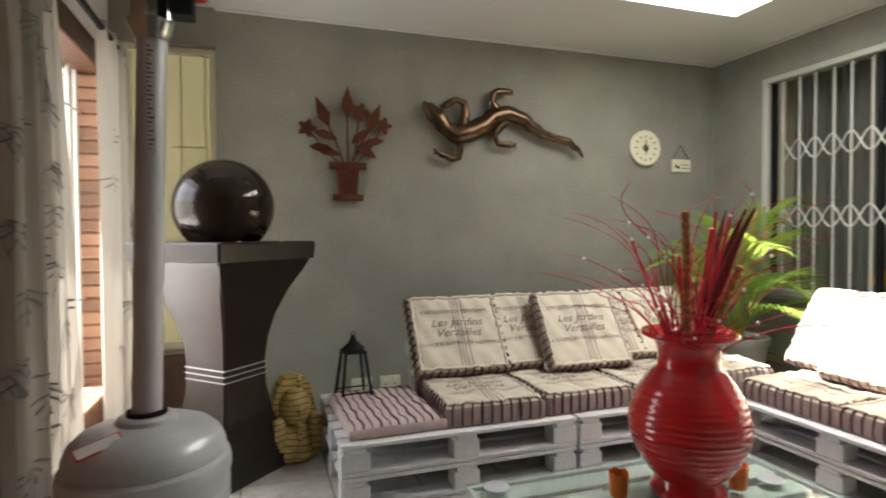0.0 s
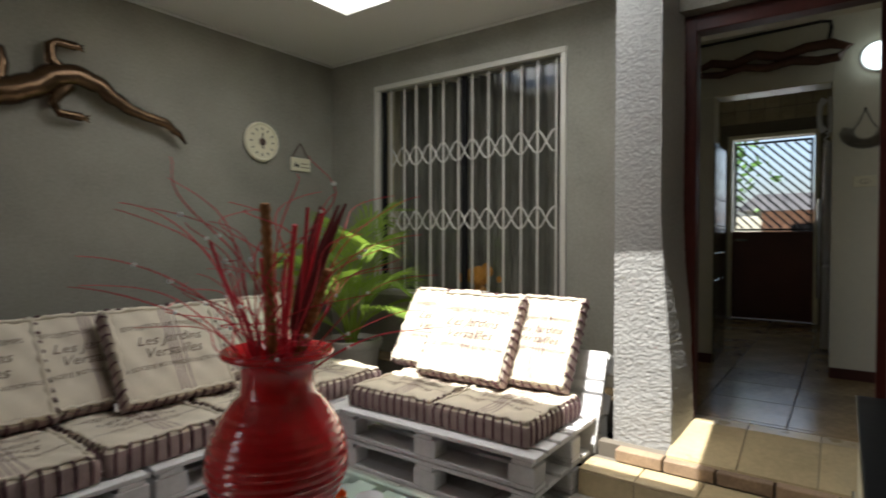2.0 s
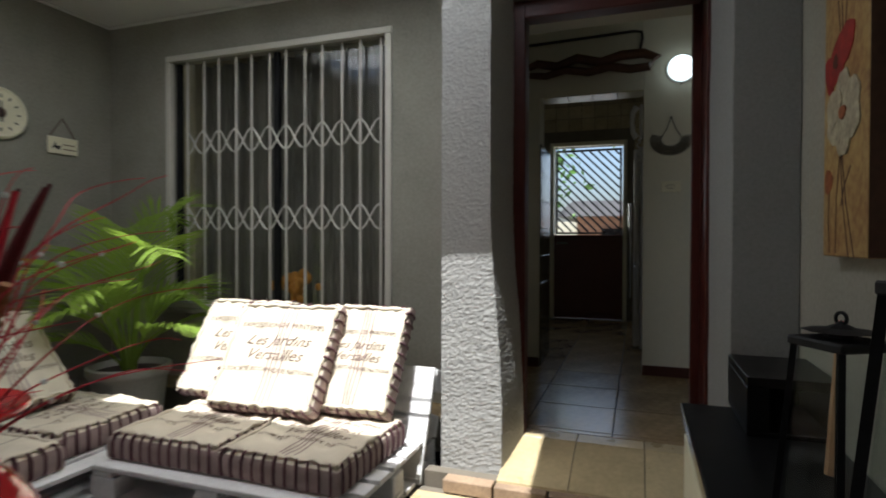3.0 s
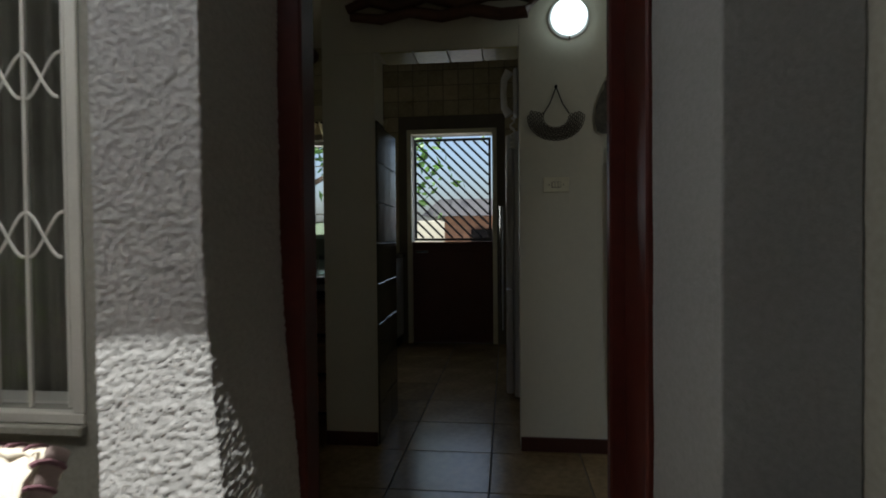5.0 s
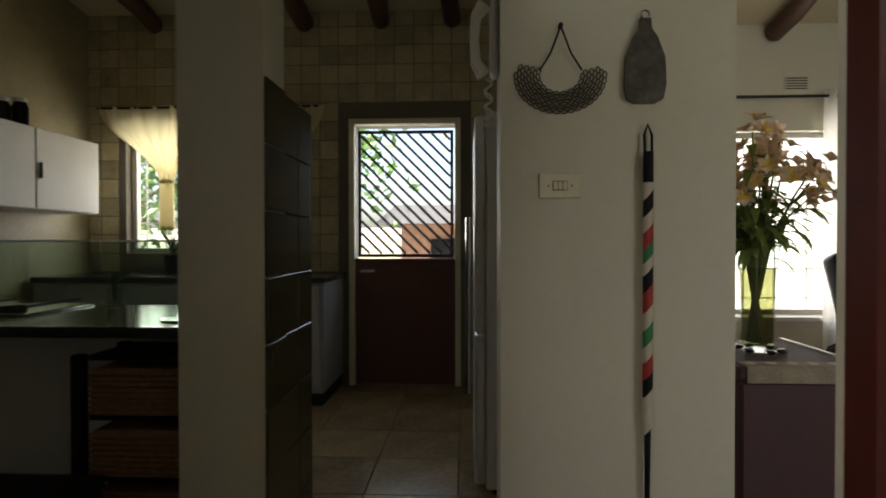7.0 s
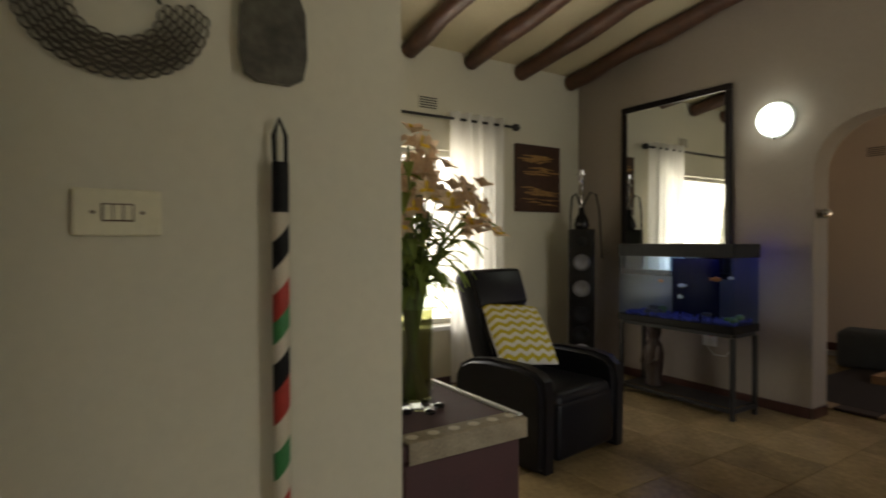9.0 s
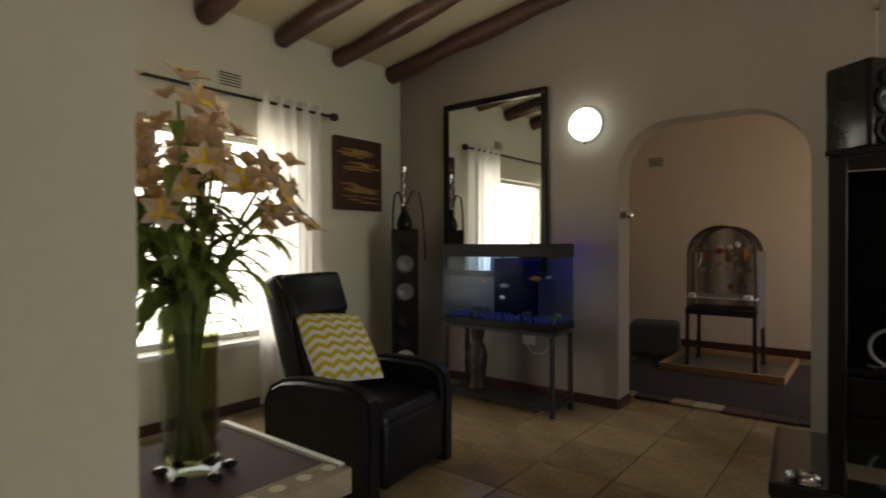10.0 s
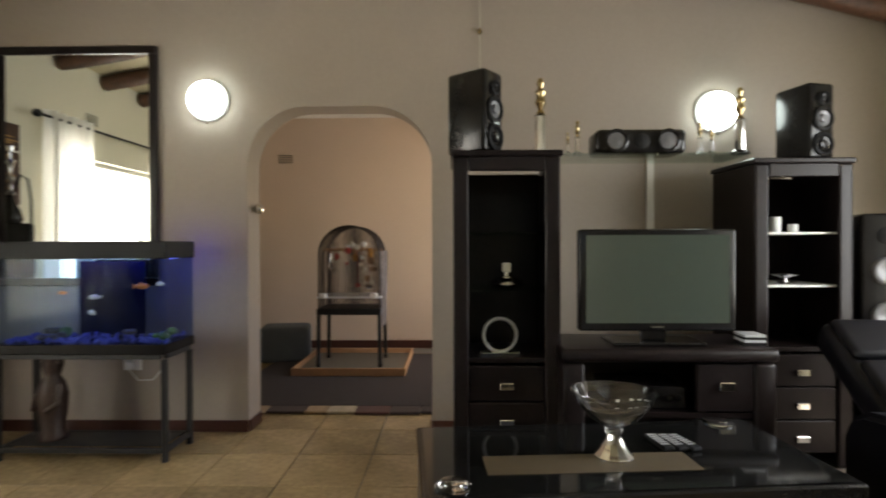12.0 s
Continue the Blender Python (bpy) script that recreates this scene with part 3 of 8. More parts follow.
for i, y in enumerate((2.165, 1.615)):
    cushion("seat_cushion", pose(2.885, y, TOPZ, 0, 0, -90 + (1, -1)[i]), 0.535, 0.56, 0.105, "sunlit cream canvas box cushion with striped sides on white pallets", SEAT, 20 + i)


def leaning(x, y, turn, tilt, w, d, lab, seed, lift=0.0):
    """A back cushion that leans with its lower edge at x, y."""
    m = pose(x, y, TOPZ + 0.105 + lift, 0, 0, turn) @ pose(0, 0, 0, tilt, 0, 0) @ pose(0, d / 2, 0)
    return cushion("back_cushion", m, w, d, 0.085, lab, BACK, seed)


CB = "cream canvas back cushion with French print leaning on a pallet"
for x, y, w, s, tw in ((1.12, 3.01, 0.56, 30, -2), (1.60, 3.03, 0.50, 31, 0), (2.27, 3.03, 0.52, 33, 0), (2.62, 3.03, 0.50, 34, 2)):
    leaning(x, y, tw, 52, w, 0.50, CB, s)
leaning(1.90, 2.90, -2, 56, 0.54, 0.50, "cream canvas back cushion with French print lying over others", 32)
CE = "sunlit cream canvas back cushion with striped side band"
leaning(3.15, 2.30, -91, 58, 0.54, 0.52, CE, 40)
leaning(3.13, 1.60, -90, 58, 0.42, 0.52, CE, 42)
leaning(3.02, 1.98, -88, 56, 0.55, 0.53, CE, 41)


def coffee_table():
    t = thing("pallet_table", "white-washed pallet coffee table under a clear glass sheet", "table", (1.52, 1.66, FLOOR + 0.002))
    deck = shared(("table_board",), lambda: box(-0.68, -0.055, 0, 0.68, 0.055, 0.022, 0.003))
    for k in range(6):
        piece("deck_board", deck, "pallet", t, pose(0, -0.42 + k * 0.168, 0.13))
    beam = shared(("table_beam",), lambda: box(-0.05, -0.475, 0, 0.05, 0.475, 0.1275, 0.004))
    for x in (-0.62, 0, 0.62):
        piece("beam", beam, "pallet", t, pose(x, 0, 0.001))
    part("rim", box(-0.70, -0.50, 0.10, 0.70, -0.478, 0.168, 0.004), "pallet", t)
    part("rim", box(-0.70, 0.478, 0.10, 0.70, 0.50, 0.168, 0.004), "pallet", t)
    part("rim", box(-0.70, -0.477, 0.10, -0.682, 0.477, 0.168, 0.004), "pallet", t)
    part("rim", box(0.682, -0.477, 0.10, 0.70, 0.477, 0.168, 0.004), "pallet", t)
    g = part("glass_top", box(-0.705, -0.505, 0.1695, 0.705, 0.505, 0.1775, 0.002), "green_glass", t, "green-edged clear glass sheet")
    g.visible_shadow = False


coffee_table()
TABLE = FLOOR + 0.002 + 0.1785


def red_vase():
    t = thing("floor_vase", "large red glazed ribbed vase filled with dried sticks", "vase", (1.64, 1.79, TABLE))
    prof = [(0.0, 0.002), (0.135, 0.002), (0.148, 0.012), (0.148, 0.03), (0.128, 0.055), (0.12, 0.08)]
    for i in range(56):
        f = i / 55
        z = 0.08 + 0.42 * f
        r = 0.12 + 0.108 * math.sin(math.pi * min(1, f * 0.93 + 0.035)) ** 0.85 + 0.006 * f
        r += 0.0035 * math.sin(i * 1.9) * math.sin(math.pi * f)
        prof.append((r, z))
    prof += [(0.122, 0.52), (0.119, 0.56), (0.122, 0.60), (0.135, 0.625), (0.165, 0.637), (0.182, 0.645), (0.186, 0.655), (0.18, 0.663), (0.16, 0.66), (0.12, 0.645), (0.105, 0.61), (0.103, 0.55), (0.13, 0.48), (0.0, 0.47)]
    part("body", lathe(prof, 56), "red", t, smooth=60)
    rnd = random.Random(5)
    M["stick_red"] = mat("red_dyed_stick", (0.55, 0.014, 0.035), 0.6, var=0.3, scale=12, fine=90, bump=0.3, rand=0.4)
    M["stick_rope"] = mat("rope_wrapped_stick", (0.30, 0.13, 0.04), 0.85, var=0.3, scale=20, fine=150, bump=0.6)
    M["feather"] = mat("dark_red_plume", (0.14, 0.014, 0.018), 0.9, var=0.4, scale=20, fine=120, bump=0.6)
    for k in range(11):
        a = rnd.uniform(0, 2 * math.pi)
        r0, r1, hgt = rnd.uniform(0.01, 0.07), rnd.uniform(0.06, 0.27), rnd.uniform(0.90, 1.15)
        rope = k % 4 == 0
        p0, p1 = (r0 * math.cos(a), r0 * math.sin(a), 0.49), (r1 * math.cos(a), r1 * math.sin(a), hgt)
        rr = rnd.uniform(0.012, 0.016) if rope else rnd.uniform(0.006, 0.0095)
        if rope:
            b = tube([[p0[j] + (p1[j] - p0[j]) * i / 40 for j in range(3)] for i in range(41)], [rr * (0.85 + 0.3 * (i % 2)) for i in range(41)], 8)
            s = part("rope_stick", b, "stick_rope", t, "brown rope-wrapped stick")
        else:
            part("stick", rod(p0, p1, rr, rr * 0.8, 8), "stick_red", t, "red dyed bamboo stick")
    for k in range(3):
        a = -0.9 + 0.5 * k
        pts = [(0.05 * math.cos(a) + 0.11 * f * f * math.cos(a) + 0.05 * f, 0.05 * math.sin(a) + 0.17 * f * f * math.sin(a), 0.49 + 0.66 * f) for f in [i / 14 for i in range(15)]]
        b = tube(pts, [0.004 + 0.018 * math.sin(math.pi * min(1, i / 14 * 0.9 + 0.1)) * (0.3 + 0.7 * (i > 4)) for i in range(15)], 8)
        part("plume", b, "feather", t, "dark red dried plume")
    for k in range(54):
        a = rnd.uniform(0, 2 * math.pi)
        top, reach = rnd.uniform(0.72, 1.24), rnd.uniform(0.14, 0.56)
        w1, w2, ph = rnd.uniform(0.04, 0.13), rnd.uniform(5, 14), rnd.uniform(0, 6)
        pts, rad = [], []
        for i in range(22):
            f = i / 21
            rr = 0.05 + reach * f ** 1.6
            sw = w1 * math.sin(w2 * f + ph) * f
            pts.append((rr * math.cos(a) - sw * math.sin(a), rr * math.sin(a) + sw * math.cos(a), 0.49 + (top - 0.49) * math.sin(f * 1.5)))
            rad.append(0.0027 * (1 - f) + 0.0010)
        tw = part("curly_twig", tube(pts, rad, 5), "stick_red", t, "thin curly red willow twig")
        if k % 2:
            q = pts[rnd.randint(12, 20)]
            part("bead", ball(0.0065, q, u=8, v=6), "white", tw, "small clear bead")


red_vase()


def cup(x, y):
    t = thing("candle_cup", "small orange candle cup with a wavy rim on the glass table", "cup", (x, y, TABLE), 0, "orange candle cups")
    b = lathe([(0, 0.001), (0.03, 0.001), (0.034, 0.006), (0.039, 0.085), (0.0405, 0.098), (0.038, 0.098), (0.031, 0.01), (0, 0.01)], 28)
    for v in b.verts:
        if v.co.z > 0.09:
            v.co.z += 0.005 * math.sin(6 * math.atan2(v.co.y, v.co.x))
    part("shell", b, "orange", t, smooth=40)


cup(1.36, 1.86)
cup(1.865, 1.755)
for x, y in ((0.925, 2.085), (2.06, 1.77), (2.19, 1.40)):
    lump("coaster", lathe([(0, 0), (0.05, 0), (0.054, 0.003), (0.054, 0.007), (0.05, 0.009), (0, 0.0085)], 32), "steel", "round brushed metal coaster on the glass table", "coaster", (x, y, TABLE), group="coasters", smooth=40)


def lantern(x, y, z, h, w, turn, lab, c=0.70):
    t = thing("lantern", lab, "lantern", (x, y, z), turn, "black lanterns")
    s, u = w / 2, w * 0.32
    part("base", box(-s - 0.008, -s - 0.008, 0, s + 0.008, s + 0.008, 0.022, 0.004), "black_matt", t)
    for a, b in ((-1, -1), (1, -1), (1, 1), (-1, 1)):
        part("post", tube([(a * s, b * s, 0.02), (a * u, b * u, h * c)], w * 0.05, 4), "black_matt", t)
    part("collar", box(-u - 0.008, -u - 0.008, h * c, u + 0.008, u + 0.008, h * (c + 0.03), 0.003), "black_matt", t)
    part("crossbar", box(-s * 0.9, -s * 0.9, h * 0.16, s * 0.9, -s * 0.9 + 0.01, h * 0.175), "black_matt", t)
    part("crossbar", box(-s * 0.9, s * 0.9 - 0.01, h * 0.16, s * 0.9, s * 0.9, h * 0.175), "black_matt", t)
    part("roof", lathe([(0, h * (c + 0.035)), (u * 0.5, h * (c + 0.035)), (u * 0.5, h * (c + 0.05)), (u * 1.25, h * (c + 0.055)), (u * 0.5, h * (c + 0.95) / 2 + h * 0.02), (u * 0.15, h * 0.94), (0, h * 0.95)], 8), "black_matt", t)
    part("ring", tube([(u * 0.22 * math.cos(a), 0, h * 0.955 + u * 0.22 * math.sin(a)) for a in [i * math.pi / 6 for i in range(13)]], 0.003, 5, caps=False), "black_matt", t)
    p = bmesh.new()
    for a in range(4):
        m = pose(0, 0, 0, 0, 0, a * 90)
        vs = [p.verts.new(m @ Vector(q)) for q in ((-s * 0.9, -s * 0.93, 0.024), (s * 0.9, -s * 0.93, 0.024), (u * 0.9, -u * 0.93, h * (c - 0.01)), (-u * 0.9, -u * 0.93, h * (c - 0.01)))]
        p.faces.new(vs)
    g = part("glazing", p, "glass", t)
    g.visible_shadow = False


lantern(0.49, 3.06, TOPZ + 0.001, 0.40, 0.17, 5, "small black metal candle lantern on a white pallet")


def pedestal():
    t = thing("fountain_pedestal", "dark bronze flared square pedestal of a ball fountain", "pedestal", (-0.17, 3.10, FLOOR), 45)
    M["bronze"] = mat("dark_bronze_fibreglass", (0.025, 0.018, 0.0135), 0.34, 0.3, var=0.35, scale=4, fine=50, bump=0.12, dist=0.002)
    b = bmesh.new()
    rows = []
    for z, r in ((0.0, 0.235), (0.02, 0.238), (0.12, 0.215), (0.3, 0.165), (0.45, 0.142), (0.58, 0.14), (0.7, 0.152), (0.82, 0.18), (0.95, 0.23), (1.06, 0.285), (1.11, 0.31), (1.113, 0.325), (1.195, 0.33), (1.205, 0.322), (1.205, 0.26), (1.16, 0.25)):
        rows.append([b.verts.new((r * x, r * y, z)) for x, y in ((-1, -1), (1, -1), (1, 1), (-1, 1))])
    for p, q in zip(rows, rows[1:]):
        for i in range(4):
            b.faces.new((p[i], p[(i + 1) % 4], q[(i + 1) % 4], q[i]))
    b.faces.new(rows[-1])
    bmesh.ops.bevel(b, geom=[e for e in b.edges if abs(e.verts[0].co.z - e.verts[1].co.z) > 0.005], offset=0.008, segments=2, affect="EDGES")
    part("column", b, "bronze", t, smooth=35)
    for z in (0.50, 0.53, 0.56):
        part("groove_band", box(-0.1425, -0.1425, z, 0.1425, 0.1425, z + 0.006, 0.002), "steel", t, "thin silver line")
    return t


pedestal()
M["gloss_ball"] = mat("glossy_dark_ceramic", (0.03, 0.02, 0.014), 0.07, 0.3, var=0.4, scale=3, fine=30, bump=0.02)
lump("fountain_ball", ball(0.252, (0, 0, 0.245), sz=0.98, u=40, v=24), "gloss_ball", "large glossy dark ball resting on the flared pedestal", "ball", (-0.17, 3.10, FLOOR + 1.14), smooth=60)
M["pebble_white"] = mat("white_petals", (0.7, 0.7, 0.62), 0.7, var=0.2, scale=30, fine=100, bump=0.2)
M["leaf"] = mat("green_leaf", (0.07, 0.16, 0.025), 0.42, var=0.4, scale=12, fine=80, bump=0.2, rand=0.3, isle=0.5)
b, rnd = bmesh.new(), random.Random(3)
for k in range(40):
    a = rnd.uniform(-1.9, 0.4)
    r = rnd.uniform(0.24, 0.29)
    ball(rnd.uniform(0.008, 0.017), (r * math.cos(a), r * math.sin(a), rnd.uniform(0.0, 0.03)), sz=0.6, u=6, v=5, bm=b)
lump("pebbles", b, "pebble_white", "small white stones and petals round the fountain ball", "pebbles", (-0.17, 3.10, FLOOR + 1.17), kind="stuff")


def pharaoh():
    """A plain gilded bust."""
    m = M["gilt"] = mat("worn_yellow_gilding", (0.52, 0.38, 0.13), 0.5, 0.15, var=0.35, scale=14, fine=60, bump=0.4, dist=0.004)
    n, l = m.node_tree.nodes, m.node_tree.links
    tc, wv, st, mx = n.new("ShaderNodeTexCoord"), n.new("ShaderNodeTexWave"), n.new("ShaderNodeValToRGB"), n.new("ShaderNodeMixRGB")
    wv.bands_direction = "Z"
    wv.inputs["Scale"].default_value, wv.inputs["Distortion"].default_value, wv.inputs["Detail"].default_value = 10.0, 5.0, 1.0
    wv.inputs["Detail Scale"].default_value = 0.6
    st.color_ramp.elements[0].position, st.color_ramp.elements[1].position = 0.05, 0.12
    l.new(tc.outputs["Object"], wv.inputs["Vector"])
    l.new(wv.outputs["Fac"], st.inputs["Fac"])
    l.new(st.outputs[0], mx.inputs["Fac"])
    l.new(n["Principled BSDF"].inputs["Base Color"].links[0].from_socket, mx.inputs["Color2"])
    mx.inputs["Color1"].default_value = (0.16, 0.11, 0.04, 1)
    l.new(mx.outputs[0], n["Principled BSDF"].inputs["Base Color"])
    b = lathe([(0, 0), (0.12, 0), (0.135, 0.02), (0.12, 0.10), (0.095, 0.17), (0.07, 0.20), (0, 0.2)], 24)
    ball(0.085, (0, -0.03, 0.29), sz=1.25, bm=b)
    outline = [(-0.15, 0.05), (-0.145, 0.16), (-0.115, 0.30), (-0.09, 0.40), (-0.05, 0.45), (0, 0.46), (0.05, 0.45), (0.09, 0.40), (0.115, 0.30), (0.145, 0.16), (0.15, 0.05), (0.08, 0.06), (0.075, 0.24), (-0.075, 0.24), (-0.08, 0.06)]
    prism(outline, -0.02, 0.07, b)
    for s in (-1, 1):
        box(s * 0.075, -0.10, 0.06, s * 0.135, -0.02, 0.24, 0.01, b)
    rod((0, -0.10, 0.22), (0, -0.12, 0.12), 0.018, 0.012, 8, b)
    tube([(0, -0.09, 0.41), (0, -0.115, 0.44), (0, -0.10, 0.475)], [0.012, 0.016, 0.01], 8, b)
    ball(0.016, (0, -0.115, 0.285), sz=1.6, u=8, v=6, bm=b)
    for k in range(7):
        for s in (-1, 1):
            box(s * 0.077, -0.105, 0.075 + k * 0.022, s * 0.133, -0.099, 0.083 + k * 0.022, bm=b)
    return lump("pharaoh_bust", b, "gilt", "worn gilded pharaoh bust ornament standing on the tiles", "statue", (0.17, 3.17, FLOOR + 0.001), 14, smooth=45)


pharaoh()


def heater():
    t = thing("patio_heater", "silver gas patio heater with a domed tank housing", "heater", (-0.29, 1.64, FLOOR), 0)
    part("tank_housing", lathe([(0, 0.001), (0.203, 0.001), (0.206, 0.02), (0.206, 0.50), (0.202, 0.506), (0.206, 0.513), (0.206, 0.55), (0.201, 0.557), (0.206, 0.565), (0.206, 0.595), (0.210, 0.602), (0.210, 0.622), (0.206, 0.64), (0.194, 0.648), (0.197, 0.656), (0.196, 0.672), (0.184, 0.70), (0.16, 0.722), (0.125, 0.736), (0.09, 0.742), (0.075, 0.745), (0.072, 0.756), (0.062, 0.762), (0.0, 0.762)], 64), "steel", t, smooth=30)
    part("collar", lathe([(0.042, 0.76), (0.05, 0.76), (0.05, 0.772), (0.042, 0.774)], 32), "black_matt", t)
    part("pole", rod((0, 0, 0.76), (0.028, 0.005, 1.77), 0.037, 0.037, 28), "steel", t, smooth=30)
    part("pole_joint", rod((0.0135, 0.0024, 1.245), (0.0136, 0.0024, 1.248), 0.0376, seg=28), "steel", t)
    h = part("burner", lathe([(0, 1.75), (0.042, 1.75), (0.046, 1.765), (0.06, 1.79), (0.062, 1.80), (0.052, 1.805), (0.052, 1.86), (0.056, 1.87), (0.07, 2.10), (0.05, 2.14), (0, 2.15)], 36, (0.028, 0.005, 0)), "chrome", t, "brushed steel burner cylinder", smooth=30)
    part("shade", lathe([(0.0, 2.30), (0.1, 2.29), (0.34, 2.23), (0.36, 2.215), (0.34, 2.222), (0.1, 2.28), (0.0, 2.29)], 40, (0.028, 0.005, 0)), "steel", t, smooth=30)
    for k in range(3):
        a = k * 2.1
        part("shade_post", rod((0.028 + 0.05 * math.cos(a), 0.05 * math.sin(a), 2.1), (0.028 + 0.05 * math.cos(a), 0.05 * math.sin(a), 2.29), 0.005, seg=6), "chrome", t)
    part("valve_box", box(0.08, -0.09, 1.80, 0.14, -0.02, 1.92, 0.006), "black_matt", t)
    part("knob", rod((0.13, -0.055, 1.85), (0.17, -0.075, 1.85), 0.011, seg=10), M.setdefault("knob", mat("red_plastic", (0.6, 0.02, 0.01), 0.35, bump=0)), t, "small red valve knob")
    part("rating_label", box(0.018, -0.0385, 1.45, 0.04, -0.034, 1.74), "white", t, "printed white specification label")
    for k in range(24):
        part("print_bar", box(0.021, -0.0392, 1.46 + k * 0.0115, 0.026 + 0.011 * ((k * 7) % 5) / 4, -0.0386, 1.464 + k * 0.0115), "print", t)
    m = pose(-0.085, -0.125, 0.728, 20, -12, 28)
    part("warning_sticker", box(-0.05, -0.018, 0.0, 0.05, 0.018, 0.002, m=m), "white", t, "white and red warning sticker")
    part("sticker_edge", box(-0.054, -0.022, -0.001, 0.054, 0.022, 0.0012, m=m), M["knob"], t)


heater()


def wall_art():
    M["copper"] = mat("oxidised_copper_sheet", (0.11, 0.034, 0.016), 0.45, 0.6, var=0.45, scale=10, fine=60, bump=0.2, dist=0.003)
    M["bronze_bright"] = mat("hammered_bronze", (0.088, 0.052, 0.027), 0.24, 0.8, var=0.5, scale=14, fine=50, bump=0.5, dist=0.006)
    t = thing("metal_flower_pot_art", "rusty copper wall art of a potted flower arrangement", "wall art", (0.6, 3.94, 1.2))
    part("pot", prism([(-0.075, 0.22), (0.075, 0.22), (0.062, 0.02), (-0.062, 0.02)], -0.05, -0.01), "copper", t)
    part("pot_foot", box(-0.105, -0.055, 0, 0.105, -0.005, 0.04, 0.004), "copper", t)
    part("pot_rim", box(-0.13, -0.055, 0.215, 0.13, -0.005, 0.265, 0.004), "copper", t)
    for x, z, lean in ((0.0, 0.565, 0), (-0.125, 0.50, 0.6), (0.14, 0.475, -0.6)):
        part("stem", tube([(x * 0.1, -0.03, 0.2), (x * 0.5, -0.035, 0.36), (x, -0.03, z)], 0.007, 6), "copper", t)
        m = pose(x, -0.03, z, 0, -lean * 40)
        part("spear_head", prism([(0, 0), (0.045, 0.09), (0.03, 0.15), (0, 0.235), (-0.03, 0.15), (-0.045, 0.09)], -0.012, 0.004), "copper", t).matrix_basis = m
    for x, z in ((-0.277, 0.493), (0.255, 0.535), (0.09, 0.625)):
        part("stem", tube([(x * 0.08, -0.025, 0.22), (x * 0.6, -0.03, 0.36), (x, -0.025, z)], 0.005, 6), "copper", t)
        part("blossom", prism([((0.052 + 0.014 * math.cos(5 * a)) * math.cos(a) + x, (0.052 + 0.014 * math.cos(5 * a)) * math.sin(a) + z) for a in [i * math.pi / 15 for i in range(30)]], -0.035, -0.02), "copper", t)
    for x, z, tilt in ((-0.13, 0.332, 12), (-0.148, 0.449, 20), (-0.183, 0.361, 6), (0.133, 0.343, 30), (0.182, 0.414, -10), (0.09, 0.45, -40)):
        b = prism([(-0.08, 0), (-0.03, 0.032), (0.04, 0.026), (0.085, 0), (0.03, -0.022), (-0.04, -0.024)], -0.012, 0)
        part("leaf", b, "copper", t).matrix_basis = pose(x, -0.02, z, 0, tilt)
    t = thing("lizard_wall_art", "large hammered bronze lizard hanging on the grey wall", "wall art", (1.9, 3.92, 1.7))
    body = [(-0.756, 0.216), (-0.72, 0.185), (-0.655, 0.125), (-0.58, 0.04), (-0.50, -0.005), (-0.40, 0.02), (-0.29, 0.07), (-0.18, 0.155), (-0.07, 0.18), (0.04, 0.15), (0.13, 0.085), (0.24, 0.03), (0.34, 0.006), (0.44, -0.01), (0.52, -0.06), (0.606, -0.144)]
    rad = [0.012, 0.044, 0.066, 0.058, 0.074, 0.076, 0.072, 0.066, 0.06, 0.055, 0.046, 0.038, 0.032, 0.034, 0.025, 0.004]
    pts, rr = [], []
    for i in range(len(body) - 1):
        for k in range(4):
            f = k / 4
            f2 = f * f * (3 - 2 * f)
            pts.append((body[i][0] + (body[i + 1][0] - body[i][0]) * f, -0.045, body[i][1] + (body[i + 1][1] - body[i][1]) * f2))
            rr.append(rad[i] + (rad[i + 1] - rad[i]) * f)
    part("body", tube(pts, rr, 12, flat=0.65), "bronze_bright", t, smooth=50)
    for leg in (((-0.44, 0.06), (-0.425, 0.165), (-0.435, 0.235), (-0.50, 0.255), (-0.59, 0.207)), ((-0.49, -0.03), (-0.475, -0.12), (-0.485, -0.17), (-0.53, -0.185), (-0.636, -0.145)), ((-0.133, 0.186), (-0.20, 0.24), (-0.20, 0.32), (-0.165, 0.345), (-0.062, 0.345)), ((-0.10, 0.12), (-0.165, 0.05), (-0.19, 0.0), (-0.16, -0.055), (-0.04, -0.06))):
        part("leg", tube([(x, -0.04, z) for x, z in leg], [0.036, 0.034, 0.03, 0.026, 0.026][:len(leg)], 8, flat=0.6), "bronze_bright", t, smooth=60)
        x, z = leg[-1]
        dx, dz = x - leg[-2][0], z - leg[-2][1]
        for k in (-1, 0, 1):
            part("toe", tube([(x, -0.035, z), (x + dx * 0.35 + k * 0.016 * (abs(dz) > abs(dx)), -0.03, z + dz * 0.35 + k * 0.02 * (abs(dx) >= abs(dz)))], [0.012, 0.004], 5), "bronze_bright", t)


wall_art()


